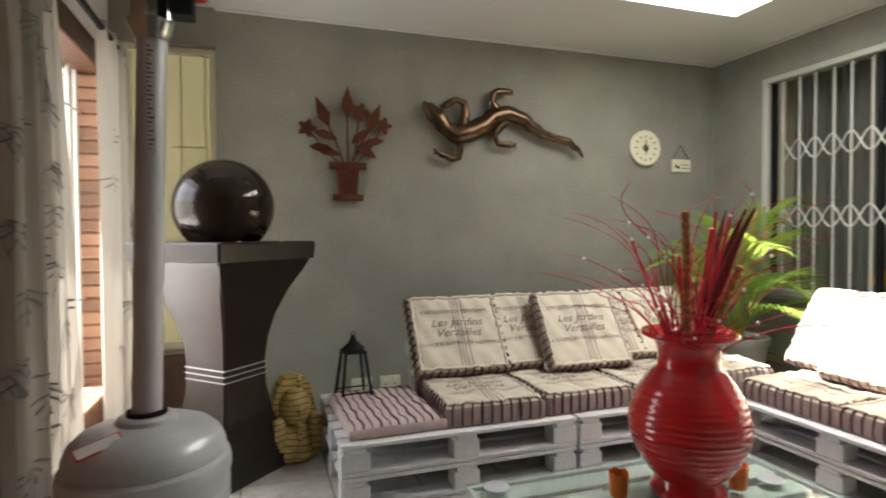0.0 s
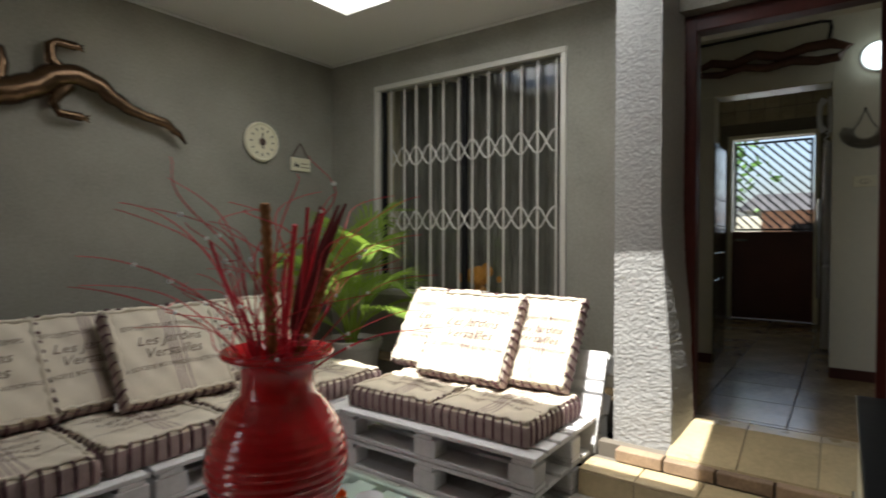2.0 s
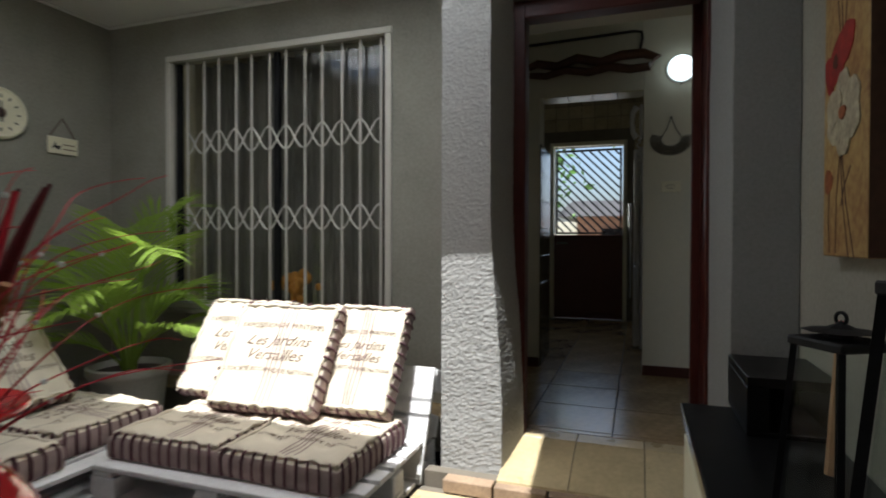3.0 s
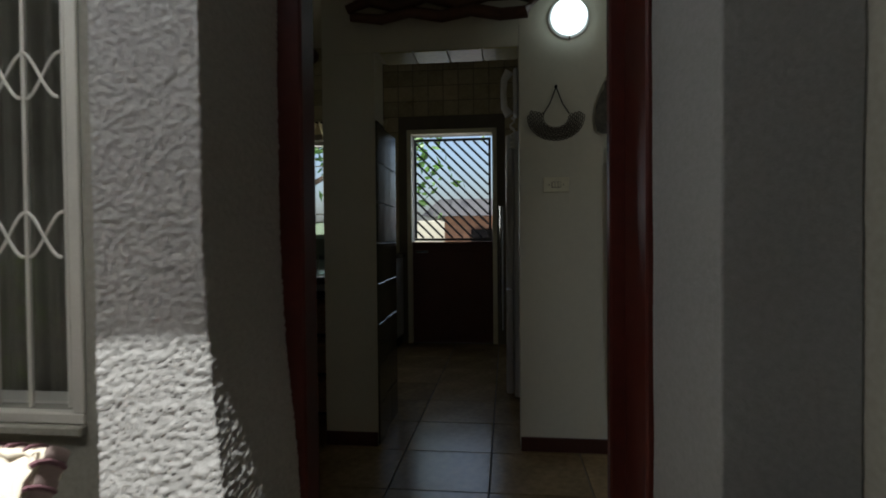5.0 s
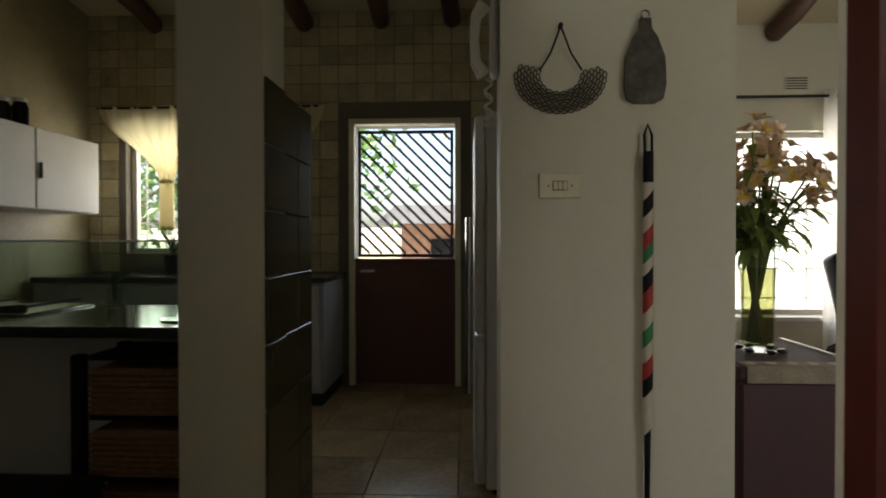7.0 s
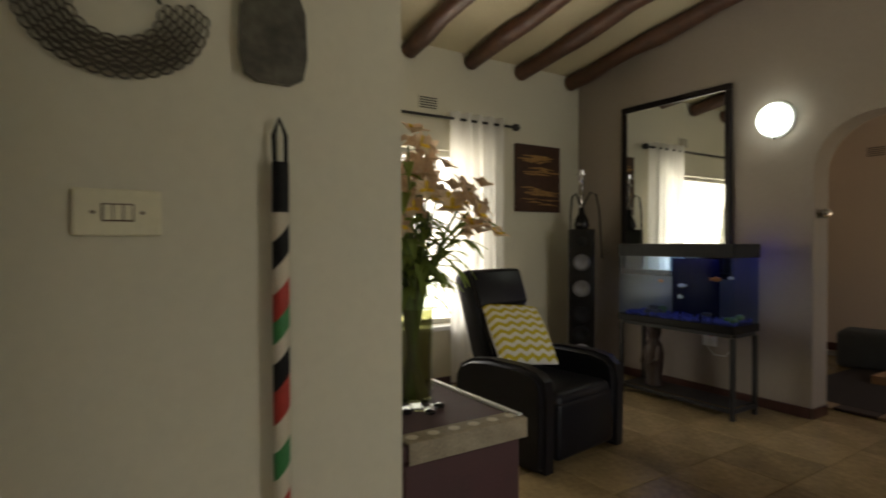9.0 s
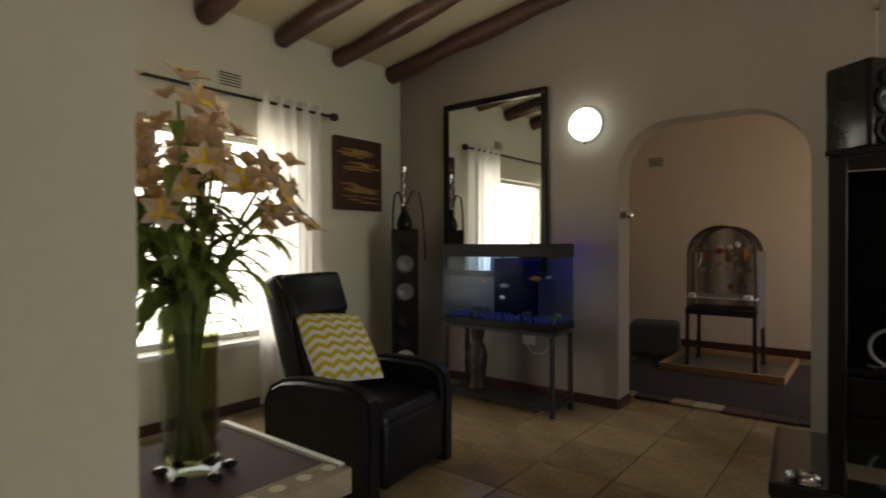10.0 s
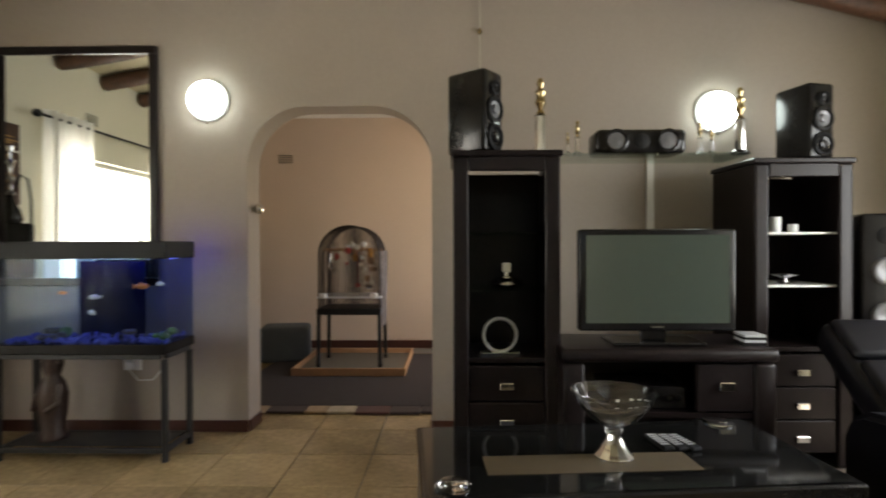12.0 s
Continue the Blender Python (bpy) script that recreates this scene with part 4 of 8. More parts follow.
def wall_clock():
    M["clock_cream"] = mat("cream_enamel", (0.72, 0.68, 0.50), 0.4, var=0.08, scale=8, fine=60, bump=0.05)
    t = thing("wall_clock", "round cream wall clock with dark marks on the grey wall", "clock", (3.125, 3.948, 1.68))
    face = part("case", lathe([(0, 0), (0.145, 0), (0.155, 0.012), (0.15, 0.03), (0.138, 0.036), (0.128, 0.028), (0, 0.027)], 48), "clock_cream", t, smooth=35)
    face.matrix_basis = pose(0, 0, 0, 90)
    for k in range(12):
        a = k * math.pi / 6
        part("hour_mark", box(-0.004, -0.0305, -0.010, 0.004, -0.027, 0.010), "black_matt", t).matrix_basis = pose(0.1 * math.sin(a), 0, 0.1 * math.cos(a), 0, -math.degrees(-a))
    part("hand", box(-0.004, -0.034, -0.02, 0.004, -0.031, 0.07), "black_matt", t)
    part("hand", box(-0.005, -0.038, -0.055, 0.005, -0.035, 0.01), "black_matt", t)
    part("emblem", lathe([(0, -0.031), (0.03, -0.031), (0.03, -0.029), (0, -0.0285)], 16), "print", t).matrix_basis = pose(0, -0.06, 0, 90)
    t = thing("hanging_plaque", "small weathered cream plaque hanging from a cord", "plaque", (3.51, 3.946, 1.49))
    part("board", box(-0.10, -0.016, 0, 0.10, 0, 0.11, 0.004), "clock_cream", t)
    part("cord", tube([(-0.085, -0.006, 0.11), (0, -0.006, 0.235), (0.085, -0.006, 0.11)], 0.004, 5), "print", t)
    part("bird_mark", prism([(-0.08, 0.03), (-0.055, 0.075), (-0.05, 0.05), (-0.02, 0.055), (-0.03, 0.025), (-0.06, 0.04)], -0.019, -0.0165), "black_matt", t)
    part("line", box(-0.005, -0.019, 0.03, 0.085, -0.0165, 0.036), "print", t)
    part("line", box(-0.005, -0.019, 0.06, 0.075, -0.0165, 0.066), "print", t)


wall_clock()
for i, x in enumerate((0.69, 0.90)):
    t = thing("wall_socket", "double white wall socket on the grey wall", "socket", (x, 3.948, -0.16), 0, "patio wall sockets")
    part("plate", box(-0.075, -0.012, 0, 0.075, 0, 0.085, 0.004), "clock_cream", t)
    for s in (-0.035, 0.035):
        part("switch", box(s - 0.012, -0.017, 0.045, s + 0.012, -0.012, 0.07, 0.002), "white", t)
        part("pin_hole", rod((s, -0.0135, 0.025), (s, -0.0118, 0.025), 0.006, seg=8), "black_matt", t)


def palm(x, y, z):
    t = thing("potted_palm", "areca palm with split green fronds in a concrete pot", "plant", (x, y, z))
    M["pot"] = mat("grey_concrete_pot", (0.42, 0.40, 0.36), 0.8, var=0.15, scale=6, fine=70, bump=0.3)
    M["palm_leaf"] = sheer("yellow_green_palm_leaf", (0.24, 0.36, 0.05), 0.45)
    M["soil"] = mat("dark_soil", (0.04, 0.028, 0.02), 0.95, var=0.4, scale=20, fine=120, bump=1.0, dist=0.01)
    part("pot", lathe([(0, 0), (0.15, 0), (0.16, 0.01), (0.20, 0.40), (0.215, 0.42), (0.225, 0.44), (0.225, 0.475), (0.205, 0.48), (0.195, 0.44), (0, 0.43)], 44), "pot", t, smooth=35)
    part("soil", lathe([(0, 0.45), (0.1, 0.447), (0.196, 0.44)], 24), "soil", t)
    rnd = random.Random(8)
    for k in range(13):
        a = k * 2.4 + rnd.uniform(-0.3, 0.3)
        up, reach = rnd.uniform(0.20, 1.02), rnd.uniform(0.36, 0.70)
        if math.cos(a) > 0.4:
            reach *= 0.68
        spine = []
        for i in range(15):
            f = i / 14
            rr = 0.03 + reach * f ** 1.5
            zz = 0.44 + up * math.sin(f * 1.9) / math.sin(1.57) * (0.95 if f < 0.8 else 0.95)
            spine.append(Vector((rr * math.cos(a), rr * math.sin(a), zz)))
        fr = part("frond_stalk", tube(spine, [0.008 * (1 - i / 14) + 0.002 for i in range(15)], 5), "palm_leaf", t, "green palm stalk")
        b = bmesh.new()
        side = Vector((-math.sin(a), math.cos(a), 0))
        for i in range(5, 15):
            d = (spine[min(14, i + 1)] - spine[i - 1]).normalized()
            for s in (-1, 1):
                for sub in (0, 0.33, 0.66):
                    base = spine[i] - (spine[i] - spine[i - 1]) * sub
                    ln = 0.40 * math.sin(math.pi * (0.25 + 0.65 * (i - sub) / 15)) * rnd.uniform(0.85, 1.1)
                    tip = base + (side * s * 0.75 + d * 0.75 + Vector((0, 0, -0.10))) * ln
                    mid = base + (side * s * 0.75 + d * 0.75) * ln * 0.5 + Vector((0, 0, 0.012))
                    w = d * 0.0085
                    v = [b.verts.new(q) for q in (base - w * 0.3, mid - w, tip, mid + w, base + w * 0.3)]
                    b.faces.new(v)
        part("frond", b, "palm_leaf", fr, "narrow arching green leaflets")


palm(3.35, 3.18, FLOOR + 0.001)


# ---- openings ----
def trellis_window():
    t = thing("window_1", "large window behind a white expanding security trellis", "window", (3.87, 2.58, 0.5), -90, kind="structure")
    w, h = 0.82, 1.65
    for a in ((-w - 0.03, -0.012, h - 0.005, w + 0.03, 0.03, h + 0.035), (-w - 0.03, -0.012, -0.03, w + 0.03, 0.03, 0.005), (-w - 0.03, -0.012, 0.006, -w + 0.012, 0.03, h - 0.006), (w - 0.012, -0.012, 0.006, w + 0.03, 0.03, h - 0.006)):
        part("trellis_frame", box(*a, 0.004), "bar_white", t)
    part("window_sill", box(-w - 0.03, -0.03, -0.065, w + 0.03, 0.099, -0.032, 0.006), "wall_grey", t)
    part("window_board", box(-w - 0.03, 0.102, -0.03, w + 0.03, 0.25, -0.002, 0.004), "bar_white", t)
    bar = shared(("trellis_bar",), lambda: box(-0.008, -0.006, 0, 0.008, 0.006, h - 0.014, 0.002))
    n = 12
    xs = [-0.70 + 1.457 * i / (n - 1) for i in range(n)]
    for i, x in enumerate(xs):
        piece("trellis_bar", bar, "bar_white", t, pose(x, 0.035 + (0.012 if i % 2 else 0), 0.007))
    step = xs[1] - xs[0]
    for s in (-1, 1):
        link = shared(("trellis_link", s), lambda: tube([(step * f, 0, s * 0.075 * math.sin((f - 0.5) * math.pi)) for f in [i / 8 for i in range(9)]], 0.0065, 5, flat=0.5))
        for z in (0.575, 1.09):
            for x in xs[:-1]:
                piece("trellis_link", link, "bar_white", t, pose(x, 0.028 + 0.006 * s, z))
    for x0, x1 in ((-w, 0.0), (0.0, w)):
        g = part("pane", box(x0 + 0.02, 0.072, 0.02, x1 - 0.02, 0.077, h - 0.02), "pane", t)
        g.visible_shadow = False
    for x in (-w + 0.012, 0, w - 0.012):
        part("window_frame", box(x - 0.02, 0.058, 0.002, x + 0.02, 0.092, h - 0.002, 0.003), "black_matt", t)


trellis_window()


def drape(name, label, x, y0, y1, z0, z1, material, folds, depth, thick=0.004, seed=0, group="", flare=0.0, cat="curtain", along="y", gather=0.0, spread=0.0):
    """A hanging curtain with folds; returns the thing and the function that gives its surface."""
    rnd = random.Random(seed)
    ph = rnd.uniform(0, 6)

    def surf(u, v):
        mid = 0.5 + (u - 0.5) * (1 - gather * math.sin(min(1, v * 1.6) * math.pi / 2) ** 2)
        yy = y0 + (y1 - y0) * mid + spread * v * u
        off = depth * (0.8 + 0.35 * math.sin(v * 3 + ph)) * math.sin(u * folds * 2 * math.pi + ph + 0.5 * math.sin(v * 2.2)) + depth * 0.3 * math.sin(u * folds * 4.7 * math.pi + 2 * ph)
        zz = z1 + (z0 - z1) * v
        return (x + off + flare * v, yy, zz) if along == "y" else (yy, x + off + flare * v, zz)

    b = bmesh.new()
    nu, nv = int(folds * 12), 24
    g = [[b.verts.new(surf(i / nu, j / nv)) for j in range(nv + 1)] for i in range(nu + 1)]
    for i in range(nu):
        for j in range(nv):
            b.faces.new((g[i][j], g[i + 1][j], g[i + 1][j + 1], g[i][j + 1]))
    t = thing(name, label, cat, (0, 0, 0), 0, group)
    part("cloth", b, material, t, smooth=70)
    return t, surf


dark_drape = sheer("olive_grey_drape", (0.16, 0.15, 0.12), 0.25)
drape("drape", "olive grey drape closed behind the barred window", 4.17, 1.72, 3.42, 0.45, 2.2, dark_drape, 17, 0.022, seed=4)
M["saffron"] = mat("orange_petals", (0.45, 0.19, 0.02), 0.7, var=0.3, scale=20, fine=90, bump=0.3)
b, rnd = bmesh.new(), random.Random(2)
for k in range(26):
    ball(rnd.uniform(0.02, 0.045), (rnd.gauss(0, 0.012), rnd.gauss(0, 0.085), 0.13 + rnd.gauss(0, 0.03)), sx=0.5, u=7, v=5, bm=b)
rod((0, 0, 0), (0, 0, 0.12), 0.02, 0.014, 8, b)
lump("orange_flowers", b, "saffron", "bunch of orange flowers on the inner window sill", "flowers", (4.06, 2.54, 0.5))


def front_door_frame():
    t = thing("door_1", "red-brown varnished front door frame without its leaf in view", "door frame", (0, 0, 0), kind="structure")
    part("jamb", box(3.52, 0.874, 0.001, 3.612, 0.962, 2.07, 0.006), "wood_red", t)
    part("jamb", box(3.524, 0.066, 0.001, 3.744, 0.092, 2.07, 0.005), "wood_red", t)
    part("door_stop", box(3.745, 0.066, 0.001, 3.79, 0.130, 2.07, 0.005), "wood_red", t)
    part("head", box(3.522, 0.112, 1.985, 3.62, 0.883, 2.07, 0.006), "wood_red", t)


front_door_frame()
lump("wall_return", box(3.53, 0.028, 0.001, 3.786, 0.065, 2.07), "wall_grey", "grey plastered strip beside the door frame", "wall", kind="structure")


def barred_window(name, label, axis, c, a0, a1, z0, z1, nbar, pitch_z, material="bar_white", frame="bar_white", thick=0.007):
    t = thing(name, label, "window", kind="structure")

    def bx(a, b, z, q, o0, o1, bev=0.003):
        return box(c + o0, a, z, c + o1, b, q, bev) if axis == "x" else box(a, c + o0, z, b, c + o1, q, bev)

    for a, b, z, q in ((a0, a1, z1 - 0.045, z1), (a0, a1, z0, z0 + 0.045), (a0, a0 + 0.045, z0 + 0.046, z1 - 0.046), (a1 - 0.045, a1, z0 + 0.046, z1 - 0.046)):
        part("window_frame", bx(a + 0.002, b - 0.002, z + 0.001, q - 0.001, -0.025, 0.025), frame, t)
    for i in range(nbar):
        y = a0 + (a1 - a0) * (i + 0.5) / nbar
        part("bar", rod((c + 0.05, y, z0 + 0.01), (c + 0.05, y, z1 - 0.01), thick, seg=8) if axis == "x" else rod((y, c + 0.05, z0 + 0.01), (y, c + 0.05, z1 - 0.01), thick, seg=8), material, t)
    z = z0 + pitch_z / 2
    while z < z1:
        part("crossbar", bx(a0 + 0.01, a1 - 0.01, z, z + 0.012, 0.06, 0.066, 0), material, t)
        z += pitch_z
    g = part("pane", bx(a0 + 0.04, a1 - 0.04, z0 + 0.04, z1 - 0.04, -0.002, 0.002, 0), "pane", t)
    g.visible_shadow = False
    return t


barred_window("window_2", "tall patio window with white burglar bars", "x", -1.06, 2.45, 3.83, 0.03, 1.95, 11, 1.1, thick=0.0105)
lump("trim_lintel", box(-1.03, 2.452, 1.93, -0.868, 3.828, 2.075, 0.006), "log", "dark brown timber lintel over the patio window", "trim", kind="structure")
lump("window_sill", box(-1.03, 2.452, 0.031, -0.85, 3.828, 0.06, 0.004), "brick", "brick-tiled sill under the patio window", "window sill", kind="structure")
lump("trim_plinth", box(-0.86, 3.90, FLOOR + 0.001, -0.27, 3.948, 0.185, 0.006), "log", "dark brown boarded panel under the narrow window", "trim", kind="structure")
barred_window("window_3", "narrow cream barred window beside the patio corner", "y", 4.05, -0.86, -0.26, 0.20, 2.2, 4, 0.9, "clock_cream", "clock_cream")
lump("blind", box(-0.95, 4.16, 0.18, -0.24, 4.17, 2.22), sheer("cream_blind_cloth", (0.62, 0.56, 0.40), 0.5), "cream blind behind the narrow barred window", "blind")
tagged(part("rod", rod((-0.76, 0.9, 2.035), (-0.76, 3.80, 2.035), 0.018, seg=12), "black_matt", None), "dark metal curtain rod along the patio window", "curtain rod").name = "curtain_rod"

for y0, y1, sd in ((2.02, 2.47, 1), (3.27, 3.88, 2)):
    t, surf = drape("patio_curtain", "cream linen curtain printed with grey shells and script", -0.76, y0, y1, -0.22, 2.075, "linen", 5 if sd == 1 else 4, 0.038, seed=sd, group="patio curtains", spread=0.34 if sd == 1 else 0.02)
    rnd = random.Random(sd)
    for k in range(28 if sd == 1 else 9):
        b = bmesh.new()
        u0, v0, kind = rnd.uniform(0.08, 0.85), 0.03 + 0.92 * k / (28 if sd == 1 else 9), k % 3
        strokes = [(0.05 * math.cos(a), 0.015 * math.sin(a), 0.17 * math.cos(a), 0.065 * math.sin(a)) for a in [0.3 + 0.27 * i for i in range(10)]] if kind < 2 else [(0, 0.014 * i, 0.16 + 0.08 * ((i * 5) % 3), 0.014 * i) for i in range(3)]
        for x0, z0, x1, z1 in strokes:
            q = []
            for f in (0, 0.33, 0.66, 1):
                u, v = u0 + x0 + (x1 - x0) * f, v0 + z0 + (z1 - z0) * f
                p = Vector(surf(min(0.99, u), min(0.99, v)))
                p.x += 0.003
                q.append((b.verts.new(p + Vector((0, -0.0055, -0.005))), b.verts.new(p + Vector((0, 0.0055, 0.005)))))
            for m, n in zip(q, q[1:]):
                b.faces.new((m[0], m[1], n[1], n[0]))
        part("print_mark", b, M.setdefault("grey_print", mat("grey_fabric_print", (0.19, 0.175, 0.16), 0.9, var=0.3, scale=30, fine=150, bump=0)), t, "faded grey printed shell or script")


def black_stand():
    t = thing("black_cabinet", "low black lacquered cabinet with a pale drawer side", "cabinet", (2.65, 0.005, FLOOR + 0.001))
    M["black_satin"] = mat("black_satin_paint", (0.008, 0.008, 0.008), 0.38, var=0.3, scale=5, fine=70, bump=0.05, dist=0.001, spec=0.14)
    part("body", box(-1.18, -0.185, 0.0, 0.45, 0.185, 0.575, 0.004), "black_satin", t)
    part("top", box(-1.2, -0.195, 0.577, 0.465, 0.205, 0.612, 0.004), "black_satin", t)
    part("drawer_front", box(-0.30, 0.187, 0.12, 0.40, 0.2, 0.52, 0.003), "clock_cream", t, "pale laminate drawer front")
    part("handle", rod((-0.1, 0.215, 0.33), (0.2, 0.215, 0.33), 0.006, seg=8), "chrome", t, "chrome bar handle")
    part("edge_strip", box(-1.198, 0.2055, 0.579, 0.463, 0.2085, 0.610), "chrome", t, "thin bright metal edge")
    t = thing("black_box_shelf", "open black box shelf standing on the black cabinet", "shelf", (2.985, -0.07, FLOOR + 0.614))
    for a in ((-0.19, -0.125, 0, 0.18, 0.12, 0.016), (-0.19, -0.125, 0.15, 0.18, 0.12, 0.18), (-0.19, -0.125, 0.0165, 0.18, -0.107, 0.1495), (-0.19, 0.06, 0.0165, 0.18, 0.12, 0.1495), (0.165, -0.1065, 0.0165, 0.18, 0.0595, 0.1495)):
        part("panel", box(*a, 0.002), "black_satin", t)


black_stand()
lantern(1.95, 0.06, FLOOR + 0.614, 0.49, 0.14, 30, "black metal lantern with clear glass on a black cabinet", 0.86)
lantern(1.70, 0.0, FLOOR + 0.614, 0.61, 0.19, 25, "tall black metal lantern with clear glass on a black cabinet", 0.86)
t = thing("candle_lighter", "red and wooden handled stick leaning beside a lantern", "stick", (2.55, -0.10, FLOOR + 0.614))
part("shaft", rod((0, 0, 0), (0.02, -0.02, 0.31), 0.016, 0.011, 8), M.setdefault("bare_wood", mat("bare_pine", (0.36, 0.2, 0.1), 0.6, var=0.2, scale=8, fine=60)), t)
part("tip", rod((0.02, -0.02, 0.31), (0.024, -0.024, 0.39), 0.013, seg=10), M["knob"], t, "red tip")


def canvas_painting():
    t = thing("canvas_painting", "tall canvas painting of a red poppy and a white flower", "painting", (2.67, -0.198, 0.885))
    M["paint_bg"] = mat("golden_brown_oil_paint", (0.30, 0.10, 0.03), 0.6, var=0.5, scale=3, fine=40, bump=0.2, tint=(0.46, 0.33, 0.12))
    M["paint_white"] = mat("cream_oil_paint", (0.33, 0.29, 0.20), 0.6, var=0.5, scale=22, fine=60, bump=0.3)
    M["paint_red"] = mat("poppy_red_oil_paint", (0.24, 0.014, 0.01), 0.6, var=0.5, scale=12, fine=60, bump=0.3)
    M["paint_rust"] = mat("rust_oil_paint", (0.24, 0.07, 0.02), 0.7, var=0.5, scale=20, fine=80, bump=0.2)
    M["paint_dark"] = mat("umber_oil_paint", (0.07, 0.03, 0.015), 0.7, var=0.3, scale=10, fine=60)
    part("canvas", box(-0.17, 0, 0, 0.17, 0.043, 1.1, 0.003), "paint_bg", t)
    part("dark_side", box(-0.1712, 0.001, 0.002, -0.1702, 0.042, 1.098), "paint_dark", t)

    def blob(cx, cz, w, h, turn, lay, material, n=22, wob=0.07):
        pts = []
        for i in range(n):
            a = 2 * math.pi * i / n
            r = 1 + wob * math.sin(3 * a + cx * 40) + wob * 0.7 * math.sin(7 * a)
            x, z = w * r * math.cos(a), h * r * math.sin(a)
            c, s = math.cos(radians(turn)), math.sin(radians(turn))
            pts.append((cx + x * c - z * s, cz + x * s + z * c))
        part("brush_shape", prism(pts, 0.0432, 0.0436 + lay * 0.0006), material, t)

    for x0, z0, x1, z1 in ((0.06, 0.01, 0.03, 0.30), (-0.04, 0.0, 0.03, 0.30), (-0.08, 0.0, 0.02, 0.29), (0.11, 0.01, 0.115, 0.19), (0.02, 0.14, -0.05, 0.24), (0.04, 0.62, 0.07, 0.9), (0.02, 0.62, 0.02, 0.9), (0.0, 0.62, -0.06, 0.86)):
        part("stem_stroke", tube([(x0, 0.0434, z0), ((x0 + x1) / 2 + 0.012, 0.0434, (z0 + z1) / 2), (x1, 0.0434, z1)], 0.004, 5, flat=0.2), "paint_dark", t)
    blob(0.125, 0.215, 0.035, 0.035, 0, 1, "paint_rust")
    blob(0.12, 0.52, 0.04, 0.06, -25, 1, "paint_red")
    blob(0.06, 0.54, 0.075, 0.055, -30, 2, "paint_red")
    blob(0.0, 0.575, 0.075, 0.05, -15, 3, "paint_red")
    blob(0.07, 0.545, 0.02, 0.02, 0, 3.5, "paint_dark")
    for k, (dx, dz, tr) in enumerate(((0.01, 0.06, 0), (-0.06, 0.03, -55), (-0.06, -0.03, -120), (0.0, -0.06, 180), (0.065, -0.03, 125), (0.07, 0.025, 60))):
        blob(0.0 + dx, 0.39 + dz, 0.05, 0.06, tr if k else 0, 4 + k, "paint_white")
    blob(0.0, 0.39, 0.026, 0.018, 0, 11, "paint_rust")


canvas_painting()

# ---- house: timber, lamps and openings ----
beams = [-3.93, -3.29, -2.70, -2.06, -1.42, -0.78, -0.1, 0.56, 1.11, 1.72, 2.35, 2.95]
for y in beams:
    pts = []
    for i in range(13):
        f = i / 12
        x = 7.98 + (RX - 7.98) * f
        pts.append((x, y + 0.012 * math.sin(i * 1.3 + y * 7), EZ - 0.075 + (RZ - EZ) * (EX - x) / (EX - RX) + 0.006 * math.sin(i * 2.1 + y)))
    lump("roof_beam", tube(pts, [0.072 + 0.007 * math.sin(i * 1.7 + y * 3) for i in range(13)], 14), "log", "dark stained round log beam under the sloping ceiling", "beam", group="log roof beams", smooth=50)
    if y < -0.5:
        pts = [(RX - 0.01 + (1.62 - RX) * i / 10, y + 0.01 * math.sin(i + y), RZ - 0.075 + (WZ - RZ) * i / 10) for i in range(11)]
        lump("roof_beam", tube(pts, [0.072 + 0.006 * math.sin(i * 1.9 + y) for i in range(11)], 14), "log", "dark stained round log beam under the sloping ceiling", "beam", group="log roof beams", smooth=50)


def wall_lamp(at, turn, power, size=1.0):
    t = thing("wall_lamp", "round frosted glass wall lamp, lit cold white", "lamp", at, turn, "round wall lamps")
    t.scale = (size, size, size)
    part("backplate", lathe([(0, 0), (0.13, 0), (0.135, 0.012), (0.12, 0.02), (0, 0.02)], 32), "white", t).matrix_basis = pose(0, 0, 0, 90)
    part("shade", lathe([(0.118, 0.021), (0.118, 0.05), (0.10, 0.078), (0.06, 0.095), (0, 0.10)], 32), glow("lit_frosted_glass", (0.86, 1.0, 0.97), power), t, "glowing frosted glass shade", smooth=50).matrix_basis = pose(0, 0, 0, 90)
    part("drop_finial", lathe([(0.0, -0.16), (0.008, -0.155), (0.006, -0.13), (0.0, -0.13)], 8), "chrome", t).matrix_basis = pose(0, -0.03, 0)


wall_lamp((6.055, -4.078, 2.145), 180, 2.0)
wall_lamp((2.80, -4.078, 2.05), 180, 2.0)
wall_lamp((4.988, 0.095, 2.10), -90, 1.5, 0.72)


def chameleon_carving():
    t = thing("wooden_snake_carving", "long dark carved wooden snake on the wall over the opening", "carving", (4.96, 0.70, 2.18), -90)
    pts = [(-0.47, -0.005), (-0.36, 0.035), (-0.22, 0.0), (-0.08, 0.045), (0.08, 0.0), (0.22, 0.035), (0.36, 0.035), (0.45, -0.005), (0.40, -0.06), (0.28, -0.065), (0.14, -0.035), (0.0, -0.06), (-0.16, -0.03), (-0.3, -0.06), (-0.45, -0.04)]
    part("body", tube([(x, -0.03, z) for x, z in pts], [0.022, 0.03, 0.033, 0.034, 0.034, 0.034, 0.034, 0.032, 0.03, 0.03, 0.032, 0.03, 0.028, 0.026, 0.022], 10), "log", t, smooth=60)
    t = thing("walking_stick_hook", "thin dark crook hanging level on the wall", "stick", (4.972, 0.76, 2.36), -90)
    part("shaft", tube([(-0.44, -0.015, 0), (0.36, -0.015, 0.02), (0.41, -0.015, 0.01), (0.415, -0.015, -0.03), (0.40, -0.015, -0.12)], 0.011, 8), "iron", t, smooth=60)


chameleon_carving()


